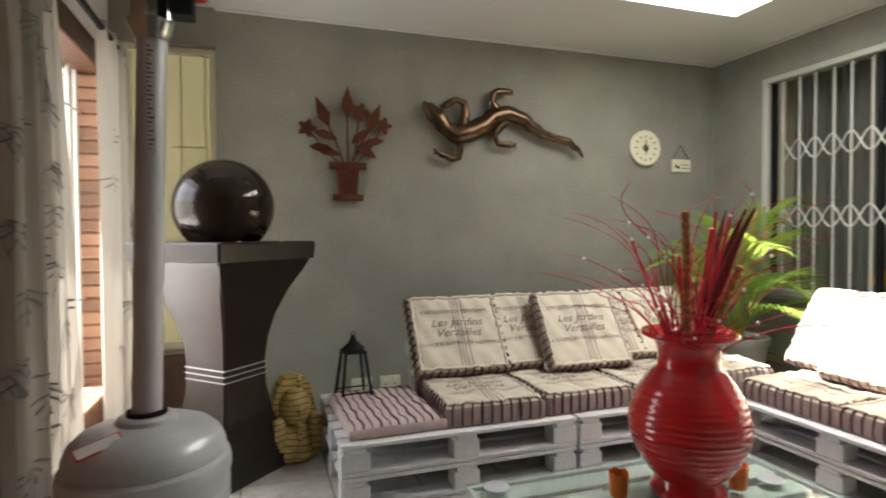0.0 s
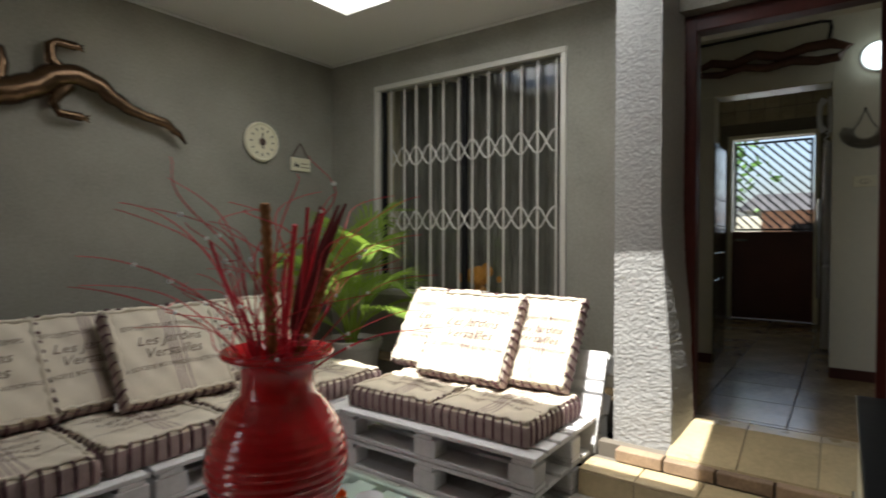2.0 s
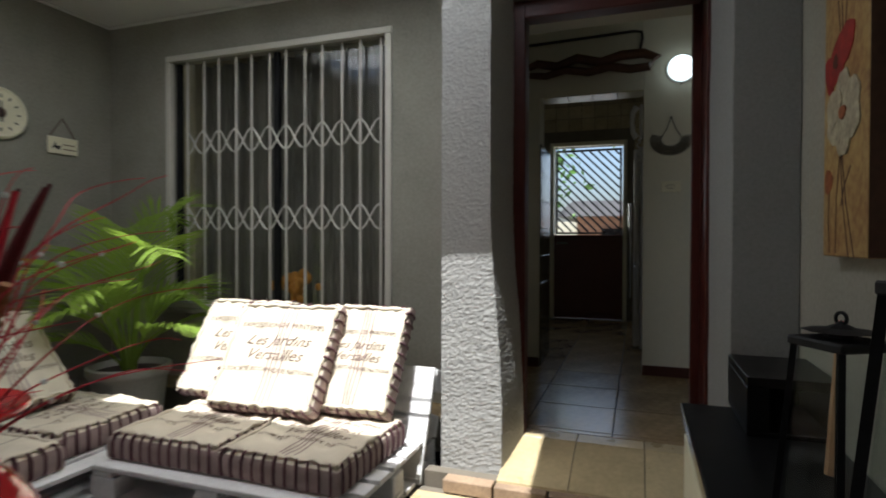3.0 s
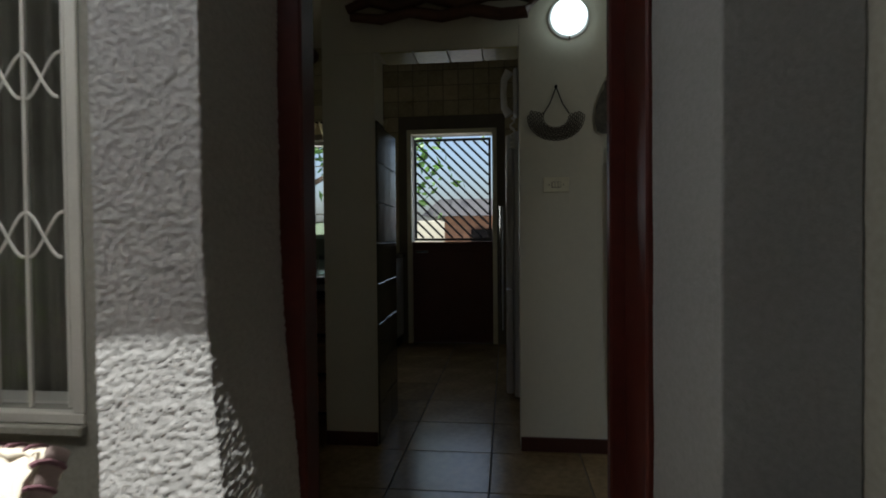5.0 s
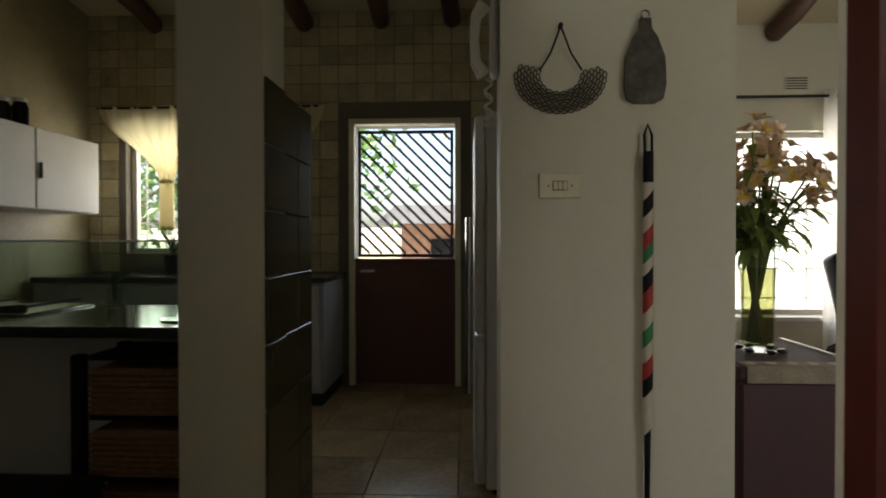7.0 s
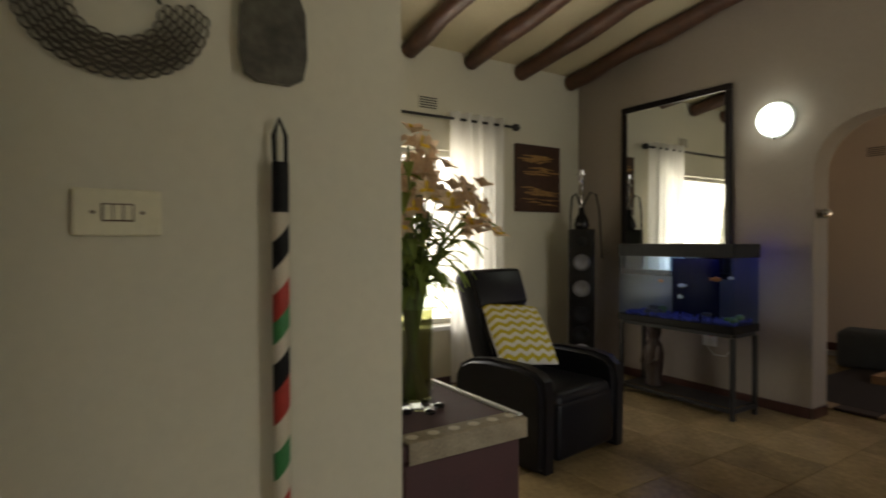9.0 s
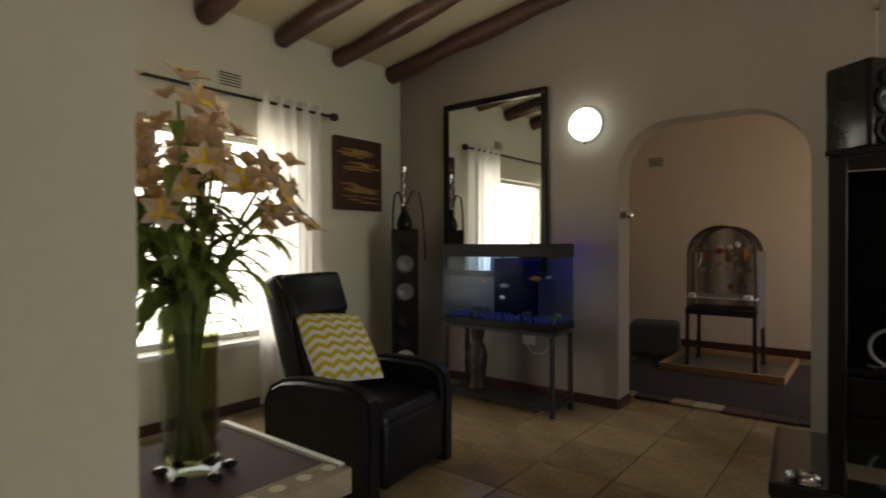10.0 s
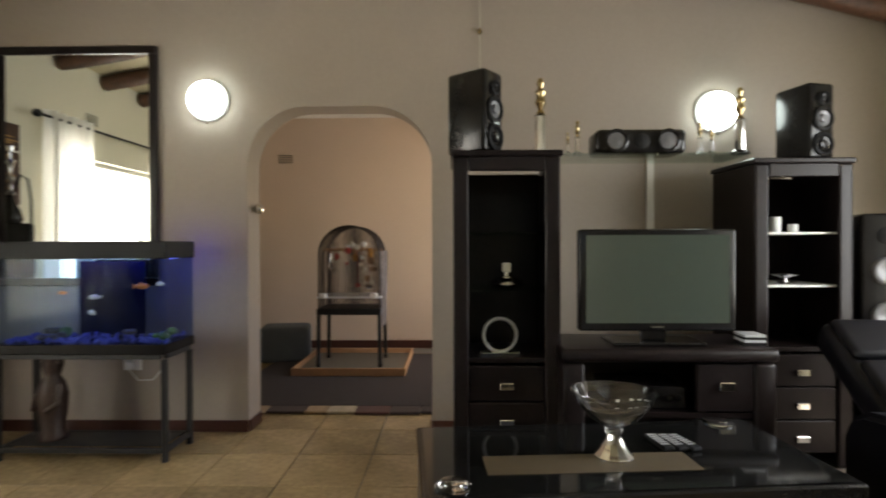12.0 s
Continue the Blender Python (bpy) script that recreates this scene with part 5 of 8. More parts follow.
def hangings():
    M["beads"] = mat("bead_and_shell_mesh", (0.09, 0.075, 0.055), 0.6, var=0.6, scale=60, fine=160, bump=0.3)
    t = thing("beaded_collar", "woven beaded collar necklace hanging from a nail", "wall hanging", (4.985, 0.157, 1.517), -90)
    part("nail", rod((0, 0, 0.255), (0, -0.018, 0.257), 0.007, seg=8), "black_matt", t)
    for s in (-1, 1):
        part("cord", tube([(0, -0.012, 0.255), (s * 0.03, -0.012, 0.175), (s * 0.062, -0.012, 0.125)], 0.003, 5), "black_matt", t)
    ring = shared(("bead_ring",), lambda: tube([(0.0095 * math.cos(a), 0, 0.006 * math.sin(a)) for a in [i * math.pi / 5 for i in range(11)]], 0.0019, 4, caps=False))
    for k in range(8):
        r = 0.062 + 0.0088 * k
        n = int(r * math.pi * 0.95 / 0.0165)
        for i in range(n):
            a = math.pi * 0.92 + (math.pi * 1.16) * (i + 0.5 * (k % 2)) / n
            if k > 6 and (i < 1 or i > n - 2):
                continue
            piece("bead_link", ring, "beads", t, pose(1.05 * r * math.cos(a), -0.006, 0.112 + 0.87 * r * math.sin(a), 0, -math.degrees(a) + 90))
    t = thing("bottle_shaped_hanging", "dark stone-patterned bottle-shaped board hanging on the wall", "wall hanging", (4.986, -0.088, 1.555), -90)
    M["stone_dark"] = mat("mottled_dark_stone", (0.055, 0.045, 0.04), 0.35, var=0.7, scale=18, fine=50, bump=0.2, tint=(0.13, 0.12, 0.09))
    part("board", prism([(-0.052, 0.0), (-0.06, 0.04), (-0.057, 0.12), (-0.035, 0.18), (-0.018, 0.205), (-0.016, 0.235), (0.016, 0.235), (0.018, 0.205), (0.035, 0.18), (0.057, 0.12), (0.06, 0.04), (0.052, 0.0), (0.03, -0.012), (-0.03, -0.012)], -0.016, 0), "stone_dark", t)
    part("ring", tube([(0.012 * math.cos(a), -0.008, 0.247 + 0.012 * math.sin(a)) for a in [i * math.pi / 6 for i in range(13)]], 0.0025, 5, caps=False), "chrome", t)
    t = thing("beaded_stick", "long ceremonial stick wrapped in red, green, white and black beads", "stick", (4.984, -0.095, 0.62), -90)
    part("wrist_loop", tube([(-0.008, -0.012, 0.78), (-0.010, -0.012, 0.83), (0.0, -0.012, 0.86), (0.012, -0.012, 0.83), (0.012, -0.012, 0.78)], 0.004, 6), "black_matt", t)
    cols = ("black_matt", "canvas", "black_matt", "canvas", "bead_red", "bead_green", "canvas", "black_matt", "bead_red", "canvas", "bead_green", "canvas", "bead_red", "black_matt", "canvas", "canvas")
    M["bead_red"] = mat("red_beadwork", (0.4, 0.03, 0.02), 0.5, var=0.25, scale=40, fine=250, bump=0.4)
    M["bead_green"] = mat("green_beadwork", (0.03, 0.2, 0.06), 0.5, var=0.25, scale=40, fine=250, bump=0.4)
    z = 0.78
    for i, c in enumerate(cols):
        ln = (0.09, 0.035, 0.05, 0.045, 0.05, 0.04, 0.035, 0.05, 0.06, 0.05, 0.05, 0.045, 0.05, 0.05, 0.05, 0.06)[i]
        z0 = z - ln
        b = bmesh.new()
        top, bot = [], []
        for k in range(12):
            a = 2 * math.pi * k / 12
            lean = 0.018 * math.cos(a) if i > 1 else 0
            lean0 = 0.018 * math.cos(a) if i > 0 else 0
            top.append(b.verts.new((0.015 * math.cos(a), -0.018 + 0.015 * math.sin(a), z + lean)))
            bot.append(b.verts.new((0.015 * math.cos(a), -0.018 + 0.015 * math.sin(a), z0 + lean0)))
        for k in range(12):
            b.faces.new((bot[k], bot[(k + 1) % 12], top[(k + 1) % 12], top[k]))
        part("bead_band", b, c, t, smooth=60)
        z = z0
    part("shaft", tube([(0, -0.018, z), (0.0, -0.016, z - 0.2), (0.006, -0.012, z - 0.4), (0.04, -0.012, -0.60)], [0.010, 0.008, 0.006, 0.005], 8), "black_matt", t)
    t = thing("light_switch", "cream three-lever light switch plate on the wall", "switch", (4.987, 0.157, 1.304), -90)
    part("plate", box(-0.0615, -0.008, -0.037, 0.0615, 0, 0.037, 0.003), "clock_cream", t)
    part("bezel", box(-0.022, -0.0105, -0.014, 0.022, -0.0085, 0.014, 0.001), "print", t)
    for x in (-0.014, 0.0, 0.014):
        part("lever", box(x - 0.006, -0.014, -0.012, x + 0.006, -0.0108, 0.012, 0.001), "clock_cream", t)
    for x in (-0.034, 0.034):
        part("screw", rod((x, -0.0105, 0), (x, -0.008, 0), 0.003, seg=8), "print", t)


hangings()
for a in ((1.62, -4.079, 0, 4.608, -4.064, 0.075), (5.807, -4.079, 0, 7.984, -4.064, 0.075), (7.985, -4.062, 0, 7.999, -0.37, 0.075), (4.976, -0.37, 0, 4.989, 0.332, 0.07), (4.976, 1.05, 0, 4.989, 1.32, 0.07), (5.184, -0.37, 0, 7.98, -0.357, 0.07), (4.61, -4.298, 0, 4.622, -4.082, 0.075), (5.793, -4.298, 0, 5.804, -4.082, 0.075), (3.62, -6.999, 0, 7.19, -6.985, 0.09)):
    lump("baseboard", box(*a, 0.003), "skirt", "dark red-brown skirting along the wall", "baseboard", kind="structure")


# ---- living room ----
def box_thing(name, label, cat, a, material, bevel=0.004, group="", kind=""):
    return lump(name, box(*a, bevel), material, label, cat, group=group, kind=kind)


barred_window("window_4", "living room window with white bars and frame", "x", 8.11, -2.84, -1.0, 0.53, 2.05, 7, 0.25)
box_thing("window_sill", "white painted inner window sill", "window sill", (7.93, -2.88, 0.49, 8.03, -0.96, 0.528), "white", kind="structure")
tagged(part("curtain_rod", rod((7.87, -3.12, 2.30), (7.87, -0.62, 2.30), 0.012, seg=10), "iron", None), "thin dark curtain rod over the living room window", "curtain rod")
b = lathe([(0, -0.06), (0.02, -0.05), (0.035, -0.02), (0.03, 0.01), (0.012, 0.03), (0, 0.032)], 12)
lump("rod_finial", b, "iron", "leaf-shaped iron end of the curtain rod", "finial", (7.87, -3.13, 2.30)).matrix_world = pose(7.87, -3.14, 2.30, 90)
M["voile"] = sheer("white_voile", (0.84, 0.83, 0.80), 0.65)
for y0, y1, sd in ((-3.02, -2.42, 1), (-1.25, -0.70, 2)):
    drape("voile_curtain", "white voile eyelet curtain beside the bright window", 7.87, y0, y1, 0.05, 2.36, "voile", 5, 0.035, seed=sd, group="voile curtains")
drape("voile_curtain", "white voile curtain hanging against the cream wall", -0.70, 1.66, 2.20, 0.05, 2.3, "voile", 4, 0.035, seed=7, group="voile curtains", along="x")
for s, (x, y, z, turn, lab) in enumerate(((7.998, -2.26, 2.435, -90, "white"), (6.44, -6.998, 2.22, 180, "white"))):
    t = thing("air_vent", "slotted wall air vent grille", "vent", (x, y, z), turn, "air vents")
    part("plate", box(-0.1, -0.008, -0.06, 0.1, 0, 0.06, 0.003), "cream" if s == 0 else "peach", t)
    for k in range(5):
        part("slot", box(-0.085, -0.0095, -0.045 + k * 0.021, 0.085, -0.0082, -0.036 + k * 0.021), "black_matt", t)

t = thing("wall_picture", "dark brown abstract canvas with golden streaks", "painting", (7.996, -3.49, 1.86), -90)
M["brown_paint"] = mat("dark_brown_canvas_paint", (0.05, 0.018, 0.009), 0.4, var=0.6, scale=3, fine=30, bump=0.15)
M["gold_paint"] = mat("golden_streak_paint", (0.34, 0.19, 0.06), 0.4, var=0.5, scale=10, fine=60, bump=0.2)
part("canvas", box(-0.28, -0.045, -0.32, 0.28, 0, 0.32, 0.004), "brown_paint", t)
rnd = random.Random(6)
for k in range(34):
    z = rnd.choice((0.2, 0.17, 0.06, -0.11, -0.15, -0.22)) + rnd.gauss(0, 0.02)
    x = rnd.uniform(-0.27, 0.0)
    ln = rnd.uniform(0.12, 0.45)
    part("streak", tube([(x, -0.0455, z), (x + ln * 0.5, -0.0455, z + rnd.uniform(-0.01, 0.01)), (min(0.275, x + ln), -0.0455, z + rnd.uniform(-0.012, 0.012))], [0.002, rnd.uniform(0.004, 0.012), 0.002], 6, flat=0.15), "gold_paint", t)


def mirror():
    t = thing("wall_mirror", "tall mirror in a dark wooden frame on the taupe wall", "mirror", (6.905, -4.078, 0.95), 180)
    w, h = 0.525, 1.545
    for a in ((-w, -0.035, h - 0.05, w, 0, h), (-w, -0.035, 0, w, 0, 0.05), (-w, -0.035, 0.0505, -w + 0.05, 0, h - 0.0505), (w - 0.05, -0.035, 0.0505, w, 0, h - 0.0505)):
        part("frame", box(*a, 0.005), "espresso", t)
    m = bpy.data.materials.new("mirror_silver")
    m.use_nodes = True
    n = m.node_tree.nodes["Principled BSDF"]
    n.inputs["Base Color"].default_value, n.inputs["Metallic"].default_value, n.inputs["Roughness"].default_value = (0.88, 0.9, 0.88, 1), 1, 0.012
    part("mirror_glass", box(-w + 0.045, -0.02, 0.045, w - 0.045, -0.012, h - 0.045), m, t)


mirror()


def aquarium():
    t = thing("aquarium_stand", "black square-tube metal aquarium stand", "stand", (6.56, -3.715, 0))
    w, d = 0.473, 0.145
    for x in (-w, w):
        for y in (-d, d):
            part("leg", box(x - 0.015, y - 0.015, 0.0, x + 0.015, y + 0.015, 0.575, 0.002), "iron", t)
    for z in (0.05, 0.576):
        for y in (-d, d):
            part("rail", box(-w + 0.0155, y - 0.014, z, w - 0.0155, y + 0.014, z + 0.026, 0.002), "iron", t)
        for x in (-w, w):
            part("rail", box(x - 0.014, -d + 0.0155, z, x + 0.014, d - 0.0155, z + 0.026, 0.002), "iron", t)
    t = thing("aquarium", "lit aquarium with a black hood, blue light and fish", "aquarium", (6.56, -3.715, 0.604))
    w, d, h = 0.488, 0.165, 0.53
    part("base_trim", box(-w - 0.006, -d - 0.006, 0, w + 0.006, d + 0.006, 0.055, 0.004), "black", t)
    for a in ((-w, -d, 0.056, w, -d + 0.006, h), (-w, d - 0.006, 0.056, w, d, h), (-w, -d + 0.0065, 0.056, -w + 0.006, d - 0.0065, h), (w - 0.006, -d + 0.0065, 0.056, w, d - 0.0065, h)):
        g = part("pane", box(*a), "tank_glass", t)
        g.visible_shadow = False
    hood = part("hood", box(-w - 0.008, -d - 0.008, h + 0.001, w + 0.008, d + 0.008, h + 0.10, 0.006), "black_matt", t, "black plastic hood")
    part("light_bar", box(-w + 0.08, -0.13, h - 0.004, w - 0.05, -0.07, h - 0.001), glow("blue_aquarium_light", (0.12, 0.16, 1.0), 1.0), t, "blue aquarium light bar")
    # added emitter behind the hood: throws the tank light's blue halo on the wall
    part("wall_light", box(-w + 0.01, -d - 0.03, h + 0.03, -w + 0.05, -d - 0.009, h + 0.07), glow("blue_wall_glow", (0.06, 0.05, 1.0), 2.8), t, "glowing block added for the blue halo on the wall")
    # flat navy panel across the middle of the tank, at the back pane
    part("dark_backing", box(-0.20, d - 0.02, 0.06, 0.20, d - 0.008, h - 0.02), M.setdefault("navy", mat("navy_panel", (0.003, 0.004, 0.02), 0.9, bump=0, spec=0.05)), t).matrix_basis = pose(0, -2 * d + 0.028, 0)
    b, rnd = bmesh.new(), random.Random(4)
    for k in range(190):
        ball(rnd.uniform(0.008, 0.016), (rnd.uniform(-w + 0.02, w - 0.02), rnd.uniform(-d + 0.02, d - 0.02), 0.06 + rnd.uniform(0, 0.014)), u=6, v=4, bm=b)
    tagged(part("gravel", b, M.setdefault("blue_gravel", mat("blue_gravel", (0.05, 0.06, 0.30), 0.6, var=0.6, scale=60, fine=90)), t), kind="stuff")
    for k in range(7):
        x, y = rnd.uniform(-w + 0.08, w - 0.1), rnd.uniform(-0.08, 0.1)
        b = bmesh.new()
        for i in range(4):
            ball(rnd.uniform(0.018, 0.035), (x + rnd.gauss(0, 0.02), y + rnd.gauss(0, 0.02), 0.075 + rnd.uniform(0, 0.03)), sz=0.7, u=8, v=6, bm=b)
        part("rock", b, "leaf" if k % 3 == 0 else "stone_dark", t)
    fish = mat("orange_fish_scales", (0.7, 0.22, 0.04), 0.35, var=0.3, scale=30, fine=90)
    pale = mat("pale_fish_scales", (0.6, 0.58, 0.55), 0.3, var=0.2, scale=30, fine=90)
    for x, y, z, s, turn, m in ((-0.28, 0.02, 0.37, 0.07, 20, fish), (0.05, -0.05, 0.30, 0.06, 200, pale), (0.0, 0.05, 0.22, 0.06, 150, pale), (-0.36, -0.02, 0.38, 0.05, 170, pale), (0.2, 0.0, 0.33, 0.04, 10, fish)):
        b = ball(s * 0.5, (0, 0, 0), sx=1, sy=0.35, sz=0.5, u=12, v=8)
        prism([(s * 0.42, 0), (s * 0.72, s * 0.22), (s * 0.65, 0), (s * 0.72, -s * 0.22)], -0.002, 0.002, b)
        prism([(-s * 0.1, s * 0.2), (s * 0.2, s * 0.36), (s * 0.2, s * 0.15)], -0.0015, 0.0015, b)
        part("fish", b, m, t, "small aquarium fish", smooth=50).matrix_basis = pose(x, y, z, 0, 0, turn)


aquarium()


def figurine():
    M["carved"] = mat("carved_dark_wood", (0.034, 0.016, 0.010), 0.5, var=0.5, scale=12, fine=60, bump=0.4)
    b = lathe([(0, 0), (0.075, 0), (0.08, 0.02), (0.06, 0.05), (0.075, 0.16), (0.082, 0.26), (0.065, 0.33), (0.04, 0.37), (0.05, 0.40), (0.058, 0.44), (0.048, 0.49), (0.02, 0.515), (0, 0.52)], 20)
    for s in (-1, 1):
        tube([(s * 0.07, 0, 0.32), (s * 0.095, -0.03, 0.22), (s * 0.05, -0.075, 0.18)], [0.022, 0.02, 0.016], 8, b)
        ball(0.016, (s * 0.055, 0, 0.455), u=8, v=6, bm=b)
    return lump("wooden_figure", b, "carved", "carved dark wooden animal figure standing under the aquarium", "statue", (6.83, -3.72, 0.079), 160, smooth=50)


box_thing("stand_board", "dark low board across the stand's bottom rails", "board", (6.11, -3.83, 0.0765, 7.01, -3.60, 0.0785), "iron", 0)
figurine()
t = thing("wall_socket", "white double wall socket with a plugged-in adapter", "socket", (6.56, -4.078, 0.46), 180)
part("plate", box(-0.06, -0.01, -0.06, 0.06, 0, 0.06, 0.004), "white", t)
part("plug", box(-0.03, -0.05, -0.045, 0.015, -0.0105, 0.0, 0.005), "white", t)
part("pilot", box(0.0, -0.013, 0.02, 0.03, -0.0105, 0.035), M["knob"], t)
part("cable", tube([(-0.01, -0.045, -0.04), (0.05, -0.03, -0.12), (0.14, -0.02, -0.12), (0.2, -0.02, -0.05), (0.2, -0.02, 0.08)], 0.004, 6), "white", t, "thin white cable")


def tower_speaker(x, y, turn, h=1.37):
    t = thing("tower_speaker", "tall slim black floor-standing loudspeaker with silver cones", "loudspeaker", (x, y, 0), turn, "tower loudspeakers")
    part("foot", lathe([(0, 0), (0.17, 0), (0.18, 0.012), (0.16, 0.04), (0.05, 0.06), (0, 0.06)], 28), "black", t)
    part("cabinet", box(-0.12, -0.12, 0.06, 0.12, 0.14, h, 0.02, seg=3), "black", t, smooth=30)
    for z in (0.40, 0.58, 0.82, 1.06):
        part("cone", lathe([(0.0, 0.0), (0.02, 0.004), (0.045, 0.016), (0.062, 0.02), (0.075, 0.012), (0.078, 0)], 24), M.setdefault("cone_grey", mat("grey_cone_paper", (0.16, 0.16, 0.17), 0.4, 0.3, var=0.2)) if z > 0.7 else M["black_matt"], t, smooth=60).matrix_basis = pose(0, -0.1195, z, 90)
    part("tweeter", lathe([(0, 0.018), (0.02, 0.014), (0.045, 0.006), (0.048, 0)], 20), "black_matt", t).matrix_basis = pose(0, -0.1195, 1.25, 90)
    part("woofer", lathe([(0.0, 0.0), (0.03, 0.004), (0.06, 0.02), (0.085, 0.024), (0.09, 0)], 24), "steel", t, smooth=60).matrix_basis = pose(0, -0.1195, 0.22, 90)


tower_speaker(7.62, -3.72, -137)
tower_speaker(2.13, -3.62, 165)


def hookah():
    t = thing("hookah", "black water pipe with two looping hoses on the loudspeaker", "water pipe", (7.62, -3.72, 1.371))
    part("vase", lathe([(0, 0), (0.06, 0), (0.075, 0.03), (0.06, 0.09), (0.03, 0.15), (0.022, 0.2), (0, 0.2)], 20), "black", t, smooth=50)
    part("stem", lathe([(0, 0.2), (0.025, 0.2), (0.03, 0.22), (0.012, 0.24), (0.012, 0.3), (0.028, 0.32), (0.012, 0.34), (0.012, 0.40), (0.022, 0.42), (0.03, 0.45), (0.012, 0.46), (0.01, 0.5), (0.05, 0.505), (0.05, 0.512), (0.02, 0.515), (0.025, 0.55), (0, 0.55)], 16), "chrome", t, smooth=40)
    for s in (-1, 1):
        part("hose", tube([(s * 0.02, 0, 0.22), (s * 0.09, -0.02, 0.34), (s * 0.15, -0.03, 0.31), (s * 0.18, -0.04, 0.15), (s * 0.19, -0.05, -0.1), (s * 0.16, -0.1, -0.27), (s * 0.13, -0.12, -0.25)], 0.009, 7), "iron", t, smooth=60)


hookah()


def recliner(at, turn, label, lean=19.5):
    t = thing("recliner_armchair", label, "armchair", at, turn, "black leather recliners")
    part("base", box(-0.27, -0.31, 0.04, 0.27, 0.28, 0.28, 0.03, seg=3), "leather", t, smooth=40)
    part("footrest", box(-0.265, -0.37, 0.06, 0.265, -0.312, 0.38, 0.03, seg=3), "leather", t, smooth=40)
    part("seat", box(-0.265, -0.36, 0.282, 0.265, 0.22, 0.43, 0.05, seg=4), "leather", t, smooth=40)
    for s in (-1, 1):
        prof = [(-0.365, 0.0), (-0.37, 0.40), (-0.355, 0.49), (-0.30, 0.535), (-0.2, 0.555), (0.06, 0.555), (0.2, 0.535), (0.29, 0.49), (0.335, 0.41), (0.32, 0.0)]
        b = bmesh.new()
        a = [b.verts.new((s * 0.275, y, z + 0.02)) for y, z in prof]
        c = [b.verts.new((s * 0.395, y, z + 0.02)) for y, z in prof]
        b.faces.new(a)
        b.faces.new(c[::-1])
        for i in range(len(prof)):
            j = (i + 1) % len(prof)
            b.faces.new((a[i], c[i], c[j], a[j]))
        bmesh.ops.recalc_face_normals(b, faces=b.faces)
        bmesh.ops.bevel(b, geom=[e for e in b.edges if abs(e.verts[0].co.x - e.verts[1].co.x) < 0.001], offset=0.028, segments=3, affect="EDGES")
        part("armrest", b, "leather", t, smooth=40)
    m = pose(0, 0.21, 0.38, -lean)
    b = box(-0.25, -0.075, 0.0, 0.25, 0.075, 0.72, 0.045, seg=4, m=m)
    part("backrest", b, "leather", t, smooth=40)
    part("head_panel", box(-0.225, -0.115, 0.45, 0.225, -0.06, 0.70, 0.03, seg=4, m=m), "leather", t, smooth=40)
    part("lumbar_panel", box(-0.225, -0.115, 0.06, 0.225, -0.06, 0.43, 0.03, seg=4, m=m), "leather", t, smooth=40)


recliner((6.511, -2.138, 0), -82.5, "black leather recliner armchair with rolled arms")
recliner((2.52, -2.45, 0), 174, "black leather recliner armchair tipped back before the wall cabinets", 57)


def chevron_cushion():
    M["chevron_yellow"] = mat("mustard_cotton", (0.52, 0.42, 0.03), 0.9, var=0.08, scale=10, fine=250, bump=0.3, dist=0.001)
    M["chevron_white"] = mat("white_cotton", (0.72, 0.70, 0.64), 0.9, var=0.05, scale=10, fine=250, bump=0.3, dist=0.001)
    t = thing("scatter_cushion", "mustard and white chevron cushion leaning in the recliner", "cushion", (6.69, -2.14, 0.475))
    t.matrix_world = pose(6.62, -2.09, 0.672, 0, 0, -102) @ pose(0, 0, 0, 49) @ pose(0, 0, 0, 0, 9)
    s = 0.43

    def high(x, y):
        u, v = abs(2 * x / s), abs(2 * y / s)
        return 0.065 * max(0.0, (1 - u ** 2.6) * (1 - v ** 2.6)) ** 0.45

    n = 28
    b = bmesh.new()
    for sg in (1, -1):
        g = [[b.verts.new((-s / 2 + s * i / n, -s / 2 + s * j / n, sg * (high(-s / 2 + s * i / n, -s / 2 + s * j / n) + 0.002))) for j in range(n + 1)] for i in range(n + 1)]
        for i in range(n):
            for j in range(n):
                q = [g[i][j], g[i + 1][j], g[i + 1][j + 1], g[i][j + 1]]
                b.faces.new(q if sg > 0 else q[::-1])
    part("cover", b, "chevron_white", t, smooth=60)
    for k in range(8):
        y0 = -s / 2 + 0.012 + k * s / 7.9
        b = bmesh.new()
        prev = None
        for i in range(57):
            x = -s / 2 + s * i / 56
            ph = (i / 56 * 5.0) % 1.0
            z = y0 + 0.026 * (1 - abs(2 * ph - 1)) - 0.01
            row = []
            for f in range(5):
                y = max(-s / 2, min(s / 2, z + 0.027 * f / 4))
                row.append(b.verts.new((x, y, high(x, y) + 0.0045)))
            if prev:
                for f in range(4):
                    b.faces.new((prev[f], row[f], row[f + 1], prev[f + 1]))
            prev = row
        part("chevron_stripe", b, "chevron_yellow", t)


chevron_cushion()


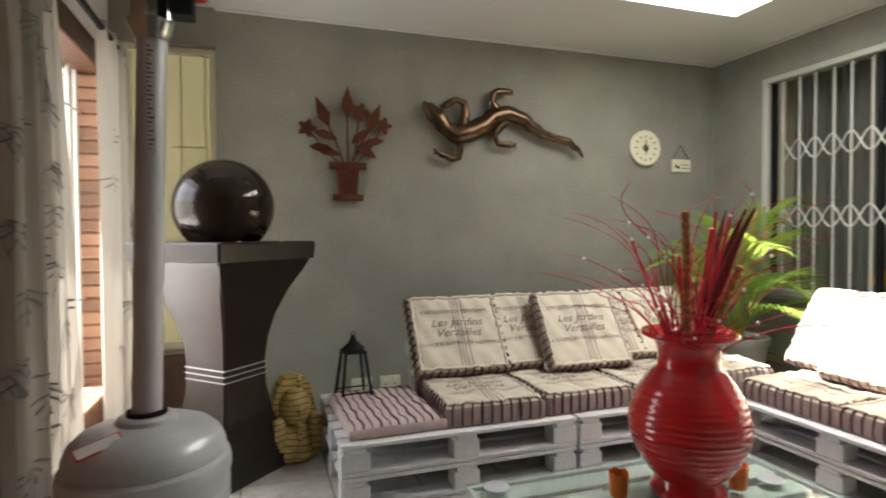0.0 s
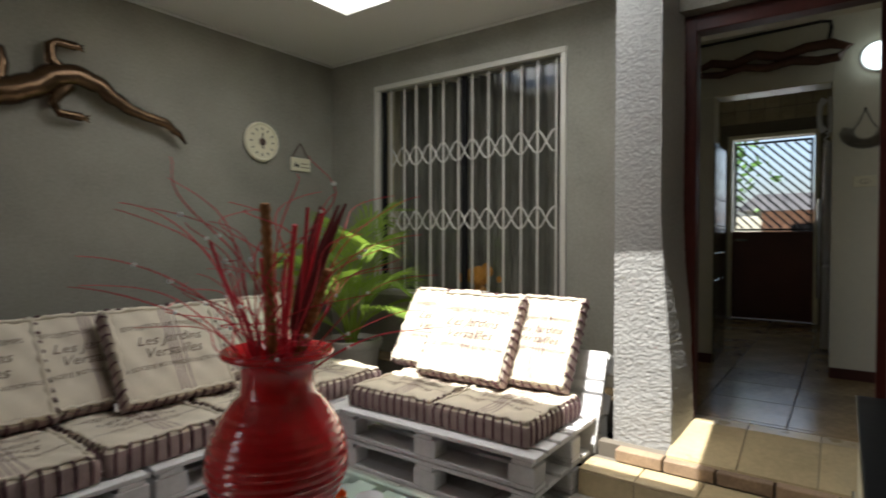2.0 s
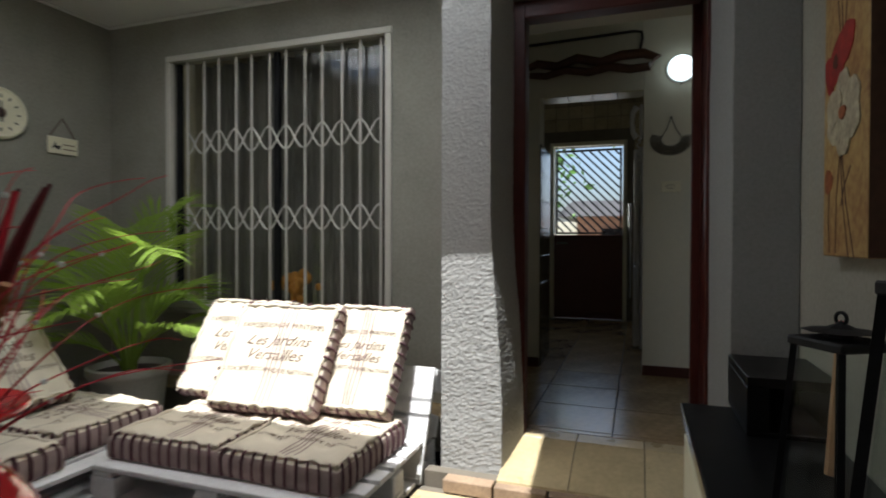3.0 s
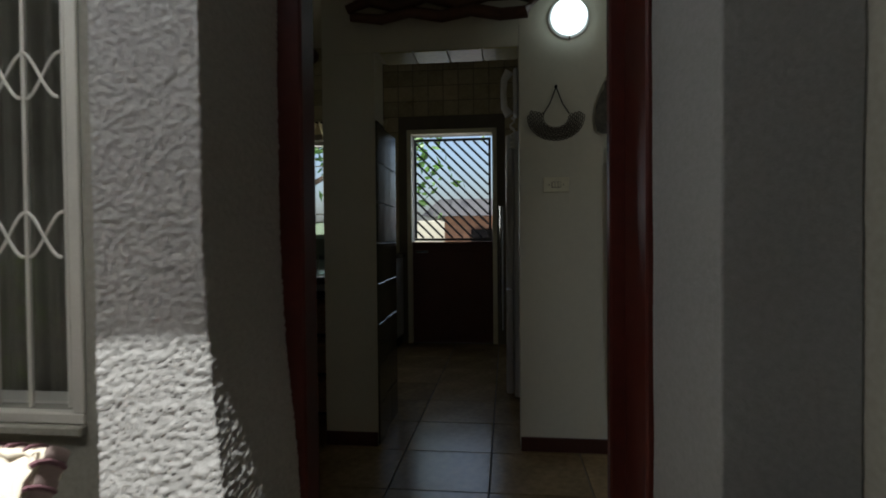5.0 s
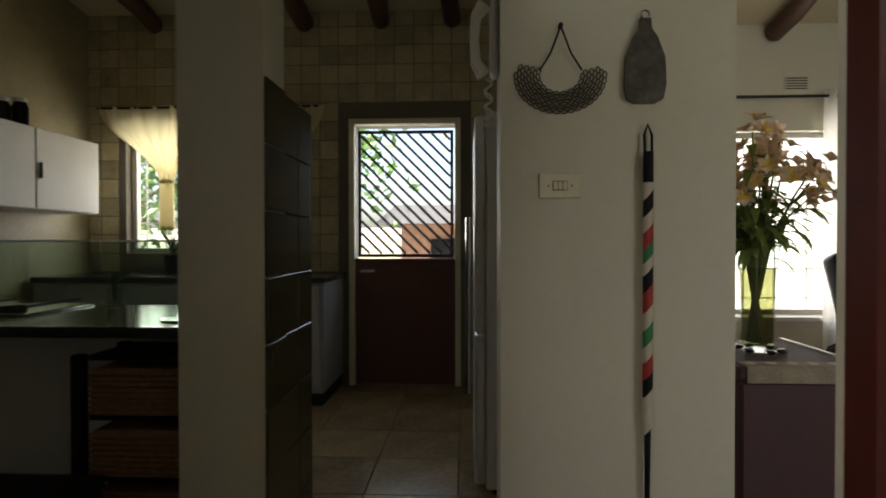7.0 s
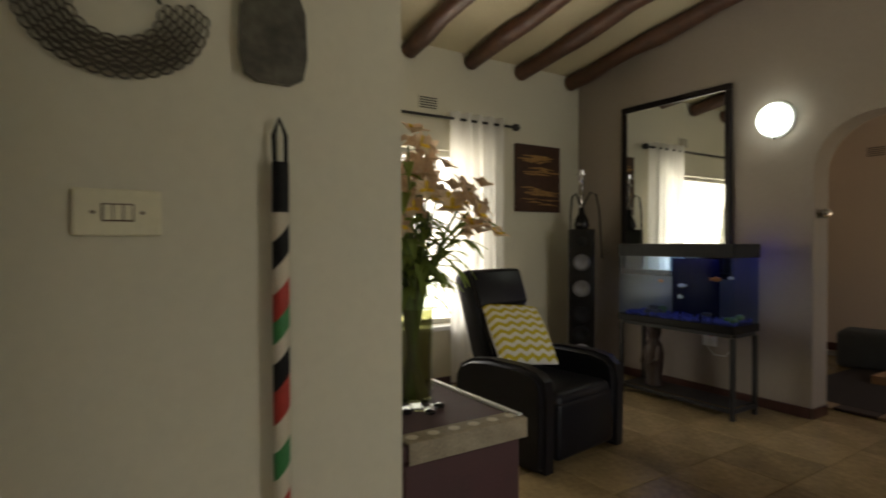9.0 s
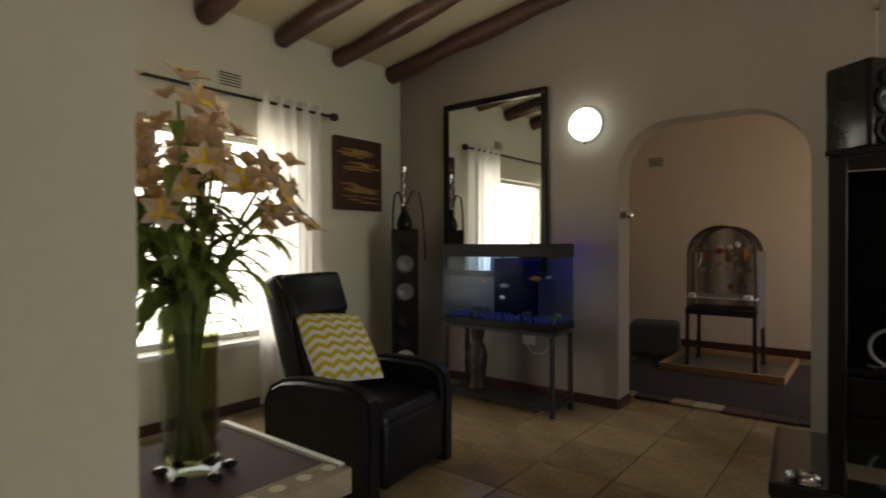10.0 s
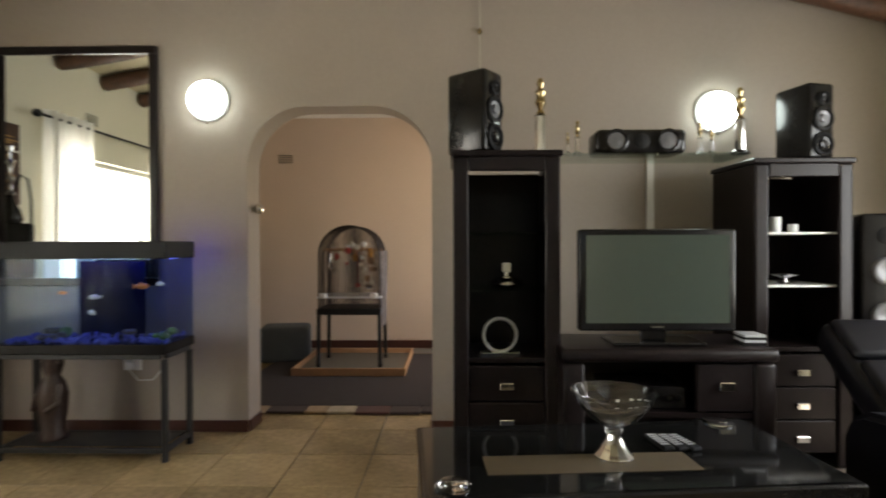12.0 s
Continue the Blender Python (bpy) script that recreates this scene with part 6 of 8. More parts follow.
def trunk():
    M["plum_leather"] = mat("plum_brown_leather", (0.06, 0.02, 0.022), 0.5, var=0.25, scale=6, fine=120, bump=0.3, dist=0.002)
    M["runner_border"] = mat("beige_printed_border", (0.31, 0.26, 0.185), 0.85, var=0.4, scale=14, fine=120, bump=0.2)
    M["runner_cloth"] = mat("plum_runner_cloth", (0.075, 0.035, 0.04), 0.8, var=0.3, scale=14, fine=200, bump=0.4)
    t = thing("leather_chest", "plum leather storage trunk under a bordered cloth", "chest", (5.525, -0.72, 0))
    part("body", box(-0.26, -0.205, 0, 0.26, 0.215, 0.66, 0.012), "plum_leather", t)
    part("lid", box(-0.268, -0.213, 0.662, 0.268, 0.222, 0.71, 0.012, seg=2), "plum_leather", t)
    # white strip stands in for the window's reflection along this edge
    part("edge_strip", box(-0.25, -0.217, 0.7105, 0.268, -0.2, 0.7215), "white", t, "window glint on the trunk's far edge, laid on as a white strip")
    t = thing("table_runner", "plum cloth with a beige patterned border over the trunk", "cloth", (5.525, -0.72, 0.7115))
    part("cloth", box(-0.20, -0.195, 0, 0.25, 0.2, 0.004, 0.001), "runner_cloth", t)
    part("border", box(-0.272, -0.216, 0, -0.2005, 0.2, 0.005, 0.001), "runner_border", t, "beige patterned border")
    part("hanging_border", box(-0.276, -0.216, -0.055, -0.2725, 0.2, 0.0045, 0.001), "runner_border", t, "beige patterned border hanging over")
    for k in range(6):
        part("border_motif", lathe([(0, 0), (0.016, 0), (0.018, 0.0015), (0.009, 0.002), (0, 0.0015)], 12), "canvas", t).matrix_basis = pose(-0.236, -0.18 + k * 0.07, 0.0052)


trunk()


def bouquet():
    M["stem_green"] = mat("pale_green_stem", (0.12, 0.17, 0.04), 0.5, var=0.3, scale=10, fine=60)
    M["stem_olive"] = mat("olive_wet_stem", (0.13, 0.115, 0.04), 0.5, var=0.45, scale=12, fine=60)
    M["lily_leaf"] = sheer("yellow_green_lily_leaf", (0.24, 0.32, 0.08), 0.5)
    M["petal"] = mat("peach_lily_petal", (0.88, 0.64, 0.42), 0.6, var=0.3, scale=25, fine=90, bump=0.15, isle=0.7, tint=(0.95, 0.88, 0.74))
    n, l = M["petal"].node_tree.nodes, M["petal"].node_tree.links
    tl, mx = n.new("ShaderNodeBsdfTranslucent"), n.new("ShaderNodeMixShader")
    tl.inputs[0].default_value, mx.inputs[0].default_value = (0.90, 0.66, 0.45, 1), 0.45
    l.new(n["Principled BSDF"].outputs[0], mx.inputs[1])
    l.new(tl.outputs[0], mx.inputs[2])
    l.new(mx.outputs[0], n["Material Output"].inputs[0])
    M["petal_yellow"] = mat("yellow_petal_throat", (0.75, 0.5, 0.05), 0.6, var=0.3, scale=25, fine=90, isle=0.4)
    t = thing("flower_vase", "tall glass vase of peach and cream lilies on the trunk", "vase", (5.54, -0.70, 0.7165))
    prof = [(0, 0.0), (0.065, 0.0), (0.068, 0.01), (0.062, 0.15), (0.066, 0.3), (0.082, 0.425), (0.079, 0.425), (0.063, 0.3), (0.058, 0.15), (0.06, 0.025), (0, 0.022)]
    g = part("glass", lathe(prof, 28), "glass", t, smooth=40)
    g.visible_shadow = False
    part("water", lathe([(0, 0.024), (0.056, 0.026), (0.055, 0.15), (0.062, 0.32), (0, 0.32)], 24), M.setdefault("water", glass("vase_water", (0.62, 0.60, 0.40), clear=1)), t, smooth=50).visible_shadow = False
    for k in range(6):
        a = k * 1.05
        part("glass_pebble", ball(0.018, (0.085 * math.cos(a) - 0.02, 0.07 * math.sin(a), 0.008), sz=0.5, u=10, v=6), "black", t, "dark glossy glass pebble")
    rnd = random.Random(12)
    lf = shared(("lily_leaf",), lambda: leaf_blade(0.15, 0.017))
    for k in range(16):
        a, q = rnd.uniform(0, 6.28), rnd.uniform(0.01, 0.048)
        part("stem", tube([(-q * math.cos(a), -q * math.sin(a), 0.03), (q * 0.2, 0.01, 0.2), (q * 1.2 * math.cos(a), q * 1.2 * math.sin(a), 0.48)], 0.0075, 6), "stem_olive", t, "olive flower stem in the water")
    for k in range(24):
        a = rnd.uniform(0, 2 * math.pi)
        reach, top = rnd.uniform(0.03, 0.30), rnd.uniform(0.66, 0.91)
        tip = Vector((reach * math.cos(a), reach * math.sin(a) * 1.1, top - 0.55 * reach))
        p0 = Vector((-0.03 * math.cos(a), -0.03 * math.sin(a), 0.03))
        p1 = Vector((0.045 * math.cos(a), 0.045 * math.sin(a), 0.42))
        stem = part("stem", tube([p0, p0.lerp(p1, 0.5), p1, p1.lerp(tip, 0.5) + Vector((0, 0, 0.02)), tip], [0.0065, 0.0065, 0.006, 0.0045, 0.003], 6), "stem_green", t, "green stem with leaves")
        for i in range(8):
            q = p1.lerp(tip, rnd.uniform(-0.25, 0.8))
            piece("leaf", lf, "lily_leaf", stem, Matrix.Translation(q) @ Euler((rnd.uniform(-0.5, 0.35), 0, rnd.uniform(0, 6.28))).to_matrix().to_4x4())
        for i in range(rnd.choice((4, 5, 6))):
            c = tip + Vector((rnd.gauss(0, 0.045), rnd.gauss(0, 0.045), rnd.gauss(0.01, 0.035)))
            f = bloom(rnd)
            f.matrix_basis = Matrix.Translation(c) @ Euler((rnd.uniform(0.2, 1.3), 0, math.atan2(c.y, c.x) + math.pi / 2 + rnd.uniform(-0.7, 0.7))).to_matrix().to_4x4() @ Matrix.Scale(rnd.uniform(0.82, 1.12), 4)
            f.parent = stem


def leaf_blade(ln, w):
    b = bmesh.new()
    rows = []
    for i in range(7):
        f = i / 6
        ww = w * math.sin(math.pi * min(1, f * 0.93 + 0.04)) ** 0.8
        z = 0.045 * math.sin(f * 2.2) - 0.05 * f * f
        rows.append([b.verts.new((-ww, f * ln, z + 0.003)), b.verts.new((0, f * ln, z)), b.verts.new((ww, f * ln, z + 0.003))])
    for p, q in zip(rows, rows[1:]):
        b.faces.new((p[0], p[1], q[1], q[0]))
        b.faces.new((p[1], p[2], q[2], q[1]))
    return b


def bloom_mesh():
    b = bmesh.new()
    for k in range(6):
        m = pose(0, 0, 0, 0, 0, k * 60) @ pose(0, 0, 0, 38 + 10 * (k % 2))
        rows = []
        for i in range(5):
            f = i / 4
            ww = 0.0165 * math.sin(math.pi * min(1, f * 0.85 + 0.1)) * (1.1 if k % 2 else 0.8)
            rows.append([b.verts.new(m @ Vector((s * ww, f * 0.047, 0.004 * abs(s) - 0.016 * f * f))) for s in (-1, 0, 1)])
        for p, q in zip(rows, rows[1:]):
            b.faces.new((p[0], p[1], q[1], q[0]))
            b.faces.new((p[1], p[2], q[2], q[1]))
    return b


def throat_mesh():
    b = bmesh.new()
    for k in (0, 1, 2):
        m = pose(0, 0, 0.003, 0, 0, k * 120) @ pose(0, 0, 0, 42)
        v = [b.verts.new(m @ Vector(q)) for q in ((-0.005, 0.004, 0.003), (0.005, 0.004, 0.003), (0.007, 0.026, 0.0), (0, 0.034, -0.004), (-0.007, 0.026, 0.0))]
        b.faces.new(v)
    return b


def bloom(rnd):
    f = piece("blossom", shared(("lily",), bloom_mesh), "petal", None, Matrix())
    piece("throat", shared(("lily_throat",), throat_mesh), "petal_yellow", f, Matrix())
    return f


bouquet()


def cabinet_tower(x, y, label, left):
    t = thing("display_cabinet", label, "cabinet", (x, y, 0), 180, "dark wood display cabinets")
    w, d, h = 0.245, 0.46, 1.64
    for s in (-1, 1):
        part("side_panel", box(s * w - 0.012, 0.0, 0.0, s * w + 0.012, d, h, 0.003), "espresso", t)
        part("front_post", box(s * (w - 0.02) - 0.038, -0.03, 0, s * (w - 0.02) + 0.038, -0.001, h, 0.012, seg=3), "espresso", t)
    part("back_panel", box(-w + 0.0125, d - 0.014, 0.06, w - 0.0125, d - 0.004, h - 0.03), "espresso", t)
    part("top", box(-w - 0.03, -0.04, h + 0.001, w + 0.03, d, h + 0.03, 0.006), "espresso", t)
    part("head_rail", box(-w + 0.06, -0.03, h - 0.07, w - 0.06, -0.001, h, 0.004), "espresso", t)
    for z in (0.97, 1.26):
        part("shelf", box(-w + 0.013, 0.02, z, w - 0.013, d - 0.016, z + 0.012, 0.002), "green_glass" if left else "white", t, "glass shelf" if left else "pale shelf edge")
    part("shelf", box(-w + 0.013, 0.01, 0.62, w - 0.013, d - 0.016, 0.645, 0.002), "espresso", t)
    for z in (0.075, 0.255, 0.435):
        dr = part("drawer", box(-w + 0.06, -0.012, z, w - 0.06, 0.02, z + 0.172, 0.004), "espresso", t)
        part("handle", box(-0.035, -0.03, z + 0.058, 0.035, -0.0125, z + 0.093, 0.003), "chrome", dr, "square brushed metal handle")
    return t


cabinet_tower(4.213, -3.255, "dark wood display cabinet with drawers and ornaments", True)
cabinet_tower(2.59, -3.55, "dark wood display cabinet with a few small ornaments", False)


def tv_group():
    t = thing("tv_stand", "dark wood television stand with drawers and a player shelf", "tv stand", (3.475, -3.10, 0), 180)
    part("top", box(-0.50, -0.03, 0.66, 0.50, 0.44, 0.725, 0.025, seg=4), "espresso", t, smooth=30)
    for x in (-0.44, 0.44):
        part("side_post", box(x - 0.05, -0.02, 0, x + 0.05, 0.42, 0.658, 0.02, seg=3), "espresso", t, smooth=30)
    part("back_panel", box(-0.39, 0.38, 0.05, 0.39, 0.41, 0.655), "espresso", t)
    for z in (0.06, 0.40):
        part("shelf", box(-0.388, 0.0, z, 0.388, 0.378, z + 0.025), "espresso", t)
    for z in (0.09, 0.43):
        dr = part("drawer", box(0.13, -0.008, z, 0.385, 0.03, z + 0.22 if z > 0.2 else z + 0.30, 0.004), "espresso", t)
        part("handle", box(0.225, -0.026, z + 0.1, 0.295, -0.0085, z + 0.14, 0.003), "chrome", dr, "square brushed metal handle")
    t = thing("media_player", "black media receiver on the stand's shelf", "receiver", (3.55, -3.14, 0.4265), 180)
    part("case", box(-0.19, 0, 0.004, 0.17, 0.28, 0.11, 0.004), "black", t)
    part("display", box(-0.16, -0.002, 0.05, 0.05, -0.0005, 0.075), "glass", t)
    for x in (0.09, 0.13):
        part("knob", rod((x, -0.014, 0.06), (x, -0.0005, 0.06), 0.016, seg=16), "chrome", t)
    for x in (-0.15, -0.08, -0.04, 0.0):
        part("button", box(x - 0.008, -0.004, 0.02, x + 0.008, -0.0005, 0.03), "steel", t)
    t = thing("television", "flat black television, switched off and reflecting the room", "television", (3.502, -3.10, 0.727), 180)
    part("foot", box(-0.22, 0.03, 0.0, 0.22, 0.25, 0.016, 0.006), "black", t)
    part("neck", box(-0.06, 0.12, 0.016, 0.06, 0.15, 0.09, 0.005), "black", t)
    part("casing", box(-0.372, 0.07, 0.066, 0.372, 0.135, 0.553, 0.012, seg=3), "black", t, smooth=30)
    M["screen"] = mat("dark_glossy_screen", (0.05, 0.066, 0.055), 0.1, var=0.03, scale=2, fine=20, bump=0, spec=1.0, coat=1.0)
    part("screen", box(-0.34, 0.066, 0.105, 0.34, 0.0695, 0.525), "screen", t, "glossy grey-green screen")
    part("maker_mark", box(-0.03, 0.068, 0.083, 0.03, 0.0698, 0.09), "chrome", t)
    t = thing("case_stack", "short stack of thin plastic cases beside the television", "cases", (3.045, -3.16, 0.727), 176)
    for k in range(4):
        part("case", box(-0.05, 0, k * 0.0125, 0.05, 0.12, k * 0.0125 + 0.011, 0.001), "steel" if k % 2 else "black_matt", t)
    gs = box_thing("glass_shelf", "long clear glass shelf bridging the two cabinets", "shelf", (2.98, -3.62, 1.658, 3.97, -3.32, 1.668), "green_glass", 0.001)
    gs.visible_shadow = False
    box_thing("cable_duct", "white plastic cable duct on the wall over the television", "cable duct", (3.195, -4.078, 0.9, 3.24, -4.06, 1.74), "white", 0.003)
    for x, y, turn in ((4.36, -3.42, 180 + 52), (2.47, -3.72, 180 + 14)):
        t = thing("bookshelf_speaker", "glossy black two-cone loudspeaker on a cabinet", "loudspeaker", (x, y, 1.672), turn, "shelf loudspeakers")
        part("cabinet", box(-0.085, -0.12, 0, 0.085, 0.12, 0.425, 0.022, seg=3), "black", t, smooth=30)
        for z, r in ((0.085, 0.062), (0.225, 0.062), (0.335, 0.035)):
            part("surround", lathe([(r * 0.7, 0), (r, 0.002), (r * 1.05, 0.016), (r * 0.85, 0.02), (r * 0.72, 0.008)], 28), "black_matt", t, smooth=50).matrix_basis = pose(0, -0.12, z, 90)
            part("cone", lathe([(0, 0.02), (r * 0.35, 0.016), (r * 0.4, 0.004), (r * 0.7, 0.008), (r * 0.7, 0)], 24), M["cone_grey"] if z == 0.225 else M["black"], t, smooth=50).matrix_basis = pose(0, -0.12, z, 90)
    t = thing("centre_speaker", "long low black centre loudspeaker on the glass shelf", "loudspeaker", (3.52, -3.40, 1.6685), 180)
    part("cabinet", box(-0.23, -0.07, 0, 0.23, 0.12, 0.125, 0.03, seg=3), "black", t, smooth=30)
    for x in (-0.13, 0.13):
        part("surround", lathe([(0.042, 0), (0.058, 0.002), (0.06, 0.014), (0.05, 0.018), (0.043, 0.008)], 24), "black", t, smooth=50).matrix_basis = pose(x, -0.07, 0.062, 90)
        part("cone", lathe([(0, 0.014), (0.018, 0.01), (0.042, 0.008), (0.042, 0)], 24), "cone_grey", t, smooth=50).matrix_basis = pose(x, -0.07, 0.062, 90)
    part("tweeter", lathe([(0, 0.01), (0.03, 0.006), (0.04, 0)], 20), "black_matt", t).matrix_basis = pose(0, -0.07, 0.062, 90)
    M["gold"] = mat("gilt_metal", (0.55, 0.44, 0.25), 0.22, 1.0, var=0.25, scale=20, fine=60, bump=0.1)
    for x, z, s, gold in ((4.02, 1.672, 1.0, True), (2.995, 1.672, 0.86, True), (3.83, 1.669, 0.45, False), (3.20, 1.669, 0.42, False), (3.14, 1.669, 0.36, False), (3.88, 1.669, 0.3, False)):
        t = thing("trophy" if gold else "crystal_ornament", "tall gilt trophy figure on a mirrored column" if gold else "small clear crystal ornament with a gilt top", "trophy" if gold else "ornament", (x, -3.40, z), 180, "trophies" if gold else "crystal ornaments")
        part("base", lathe([(0, 0), (0.05 * s, 0), (0.05 * s, 0.012), (0.03 * s, 0.02), (0, 0.02)], 20), "black" if gold else "crystal", t)
        part("column", lathe([(0, 0.021), (0.028 * s, 0.021), (0.028 * s, 0.20 * s), (0.035 * s, 0.205 * s), (0, 0.21 * s)], 8), "chrome" if gold else "crystal", t)
        part("figure", lathe([(0, 0.21 * s), (0.025 * s, 0.215 * s), (0.012 * s, 0.235 * s), (0.03 * s, 0.27 * s), (0.02 * s, 0.30 * s), (0.03 * s, 0.325 * s), (0.012 * s, 0.345 * s), (0.022 * s, 0.37 * s), (0.012 * s, 0.395 * s), (0, 0.40 * s)], 12), "gold", t, smooth=40)
    t = thing("ring_ornament", "silver ring sculpture on a cabinet shelf", "ornament", (4.235, -3.38, 0.6465), 180)
    part("ring", tube([(0.085 * math.cos(a), 0, 0.095 + 0.085 * math.sin(a)) for a in [i * math.pi / 18 for i in range(37)]], 0.009, 8, caps=False), "steel", t, smooth=60)
    part("foot", box(-0.1, -0.03, 0, 0.1, 0.03, 0.008, 0.002), "chrome", t)
    t = thing("perfume_bottle", "squat silver bottle with a pale stopper on a shelf", "bottle", (4.20, -3.38, 0.983), 180)
    t.scale = (1.2, 1.2, 1.25)
    part("flask", lathe([(0, 0), (0.05, 0), (0.075, 0.02), (0.06, 0.04), (0.015, 0.052), (0.015, 0.066), (0, 0.066)], 24), "chrome", t, smooth=50)
    part("stopper", box(-0.018, -0.014, 0.067, 0.018, 0.014, 0.105, 0.004), "white", t)
    for x, z, r, h in ((2.665, 1.273, 0.03, 0.085), (2.565, 1.273, 0.025, 0.045)):
        lump("candle", lathe([(0, 0), (r, 0), (r, h), (r * 0.6, h - 0.004), (0, h - 0.006)], 20), "white", "short white candle on a pale shelf", "candle", (x, -3.66, z), group="shelf candles", smooth=40)
    lump("silver_dish", lathe([(0, 0), (0.03, 0), (0.012, 0.01), (0.012, 0.03), (0.06, 0.05), (0.075, 0.055), (0.055, 0.045), (0, 0.035)], 24), "chrome", "small silver footed dish on a shelf", "dish", (2.61, -3.66, 0.983), smooth=40)
    t = thing("hanging_bead_string", "thin hanging cord with small beads on the wall", "cord", (4.30, -4.06, 2.15))
    part("cord", rod((0, 0, 0), (0, 0, 0.95), 0.002, seg=5), "canvas", t)
    for z in (0.12, 0.42):
        part("bead", ball(0.014, (0, 0, z), sz=1.5, u=8, v=6), "gold", t)


tv_group()


def coffee_table_black():
    t = thing("coffee_table", "low black coffee table with a dark glass top", "table", (3.898, -2.547, 0), 5.3)
    part("top", box(-0.705, -0.335, 0.40, 0.705, 0.335, 0.447, 0.006), "black", t)
    part("glass_inset", box(-0.685, -0.315, 0.4475, 0.685, 0.315, 0.4505), M.setdefault("smoke", mat("smoked_black_glass", (0.01, 0.01, 0.01), 0.05, var=0.1, bump=0, spec=0.8)), t, "polished dark glass")
    for x in (-0.67, 0.67):
        part("side_panel", box(x - 0.03, -0.32, 0, x + 0.03, 0.32, 0.399, 0.004), "espresso", t)
    part("shelf", box(-0.639, -0.30, 0.12, 0.639, 0.30, 0.145), "espresso", t)
    Z = 0.4508
    b = box(-0.365, -0.08, 0, 0.365, 0.08, 0.002)
    lump("place_mat", b, M.setdefault("raffia", mat("woven_tan_mat", (0.095, 0.07, 0.04), 0.6, var=0.25, scale=20, fine=250, bump=0.3)), "woven tan runner mat on the black table", "mat", (4.005, -2.435, Z), 4)
    t = thing("glass_fruit_bowl", "clear glass bowl on a flared silver foot", "bowl", (3.905, -2.50, Z + 0.0022))
    t.scale = (0.97, 0.97, 0.9)
    part("foot", lathe([(0, 0), (0.072, 0), (0.072, 0.004), (0.05, 0.03), (0.028, 0.07), (0.024, 0.09), (0, 0.092)], 12), "chrome", t, "faceted silver foot", smooth=20)
    part("stem", lathe([(0, 0.0925), (0.03, 0.0925), (0.033, 0.105), (0.03, 0.118), (0, 0.12)], 20), "crystal", t, smooth=40)
    part("bowl", lathe([(0, 0.121), (0.04, 0.123), (0.085, 0.15), (0.125, 0.20), (0.152, 0.255), (0.155, 0.258), (0.15, 0.2585), (0.12, 0.206), (0.08, 0.158), (0.04, 0.132), (0, 0.13)], 40), "crystal", t, smooth=50)
    for k, x in enumerate((3.70, 3.655, 3.61)):
        t = thing("remote_control", "slim dark remote control with small buttons", "remote", (x, -2.62, Z + 0.001), 8 + 4 * k, "remote controls")
        part("case", box(-0.022, -0.08, 0, 0.022, 0.08, 0.016, 0.006, seg=2), "black_matt", t)
        for i in range(6):
            for j in (-1, 0, 1):
                part("button", box(j * 0.012 - 0.004, -0.06 + i * 0.02, 0.0162, j * 0.012 + 0.004, -0.05 + i * 0.02, 0.018), "steel", t)
    lump("round_coaster", lathe([(0, 0), (0.06, 0), (0.063, 0.004), (0.058, 0.008), (0, 0.007)], 28), "chrome", "round silver dish on the black table", "coaster", (3.36, -2.87, Z), group="silver coasters", smooth=40)
    lump("round_coaster", lathe([(0, 0), (0.055, 0), (0.058, 0.006), (0.04, 0.02), (0, 0.024)], 28), "crystal", "round glass paperweight on the black table", "paperweight", (4.48, -2.24, Z), smooth=40)
    lump("bench_stool", box(-0.22, -0.18, 0, 0.22, 0.18, 0.14, 0.02, seg=3), "plum_leather", "low dark leather footstool beside the black table", "footstool", (4.86, -2.32, 0.001), smooth=30)


coffee_table_black()


# ---- room beyond the arch ----
rug = thing("rug", "dark shaggy rug with a patchwork hide border", "rug", (5.2, -5.35, 0.0))
M["rug_dark"] = mat("dark_rug_pile", (0.02, 0.013, 0.011), 0.95, var=0.5, scale=12, fine=160, bump=1.0, dist=0.01)
part("rug_field", box(-1.05, -1.2, 0.001, 1.1, 0.76, 0.02, 0.006), "rug_dark", rug)
rnd = random.Random(9)
x = -1.05
while x < 1.08:
    w = rnd.uniform(0.12, 0.3)
    c = rnd.choice(((0.25, 0.17, 0.10), (0.07, 0.03, 0.022), (0.13, 0.05, 0.03), (0.32, 0.26, 0.18), (0.04, 0.025, 0.02)))
    part("border_patch", box(x + 0.003, 0.765, 0.001, min(1.1, x + w), 0.92 + rnd.uniform(-0.015, 0.015), 0.022, 0.006), mat("hide_patch", c, 0.9, var=0.35, scale=20, fine=200, bump=0.6, dist=0.004), rug, "hide border patch")
    x += w


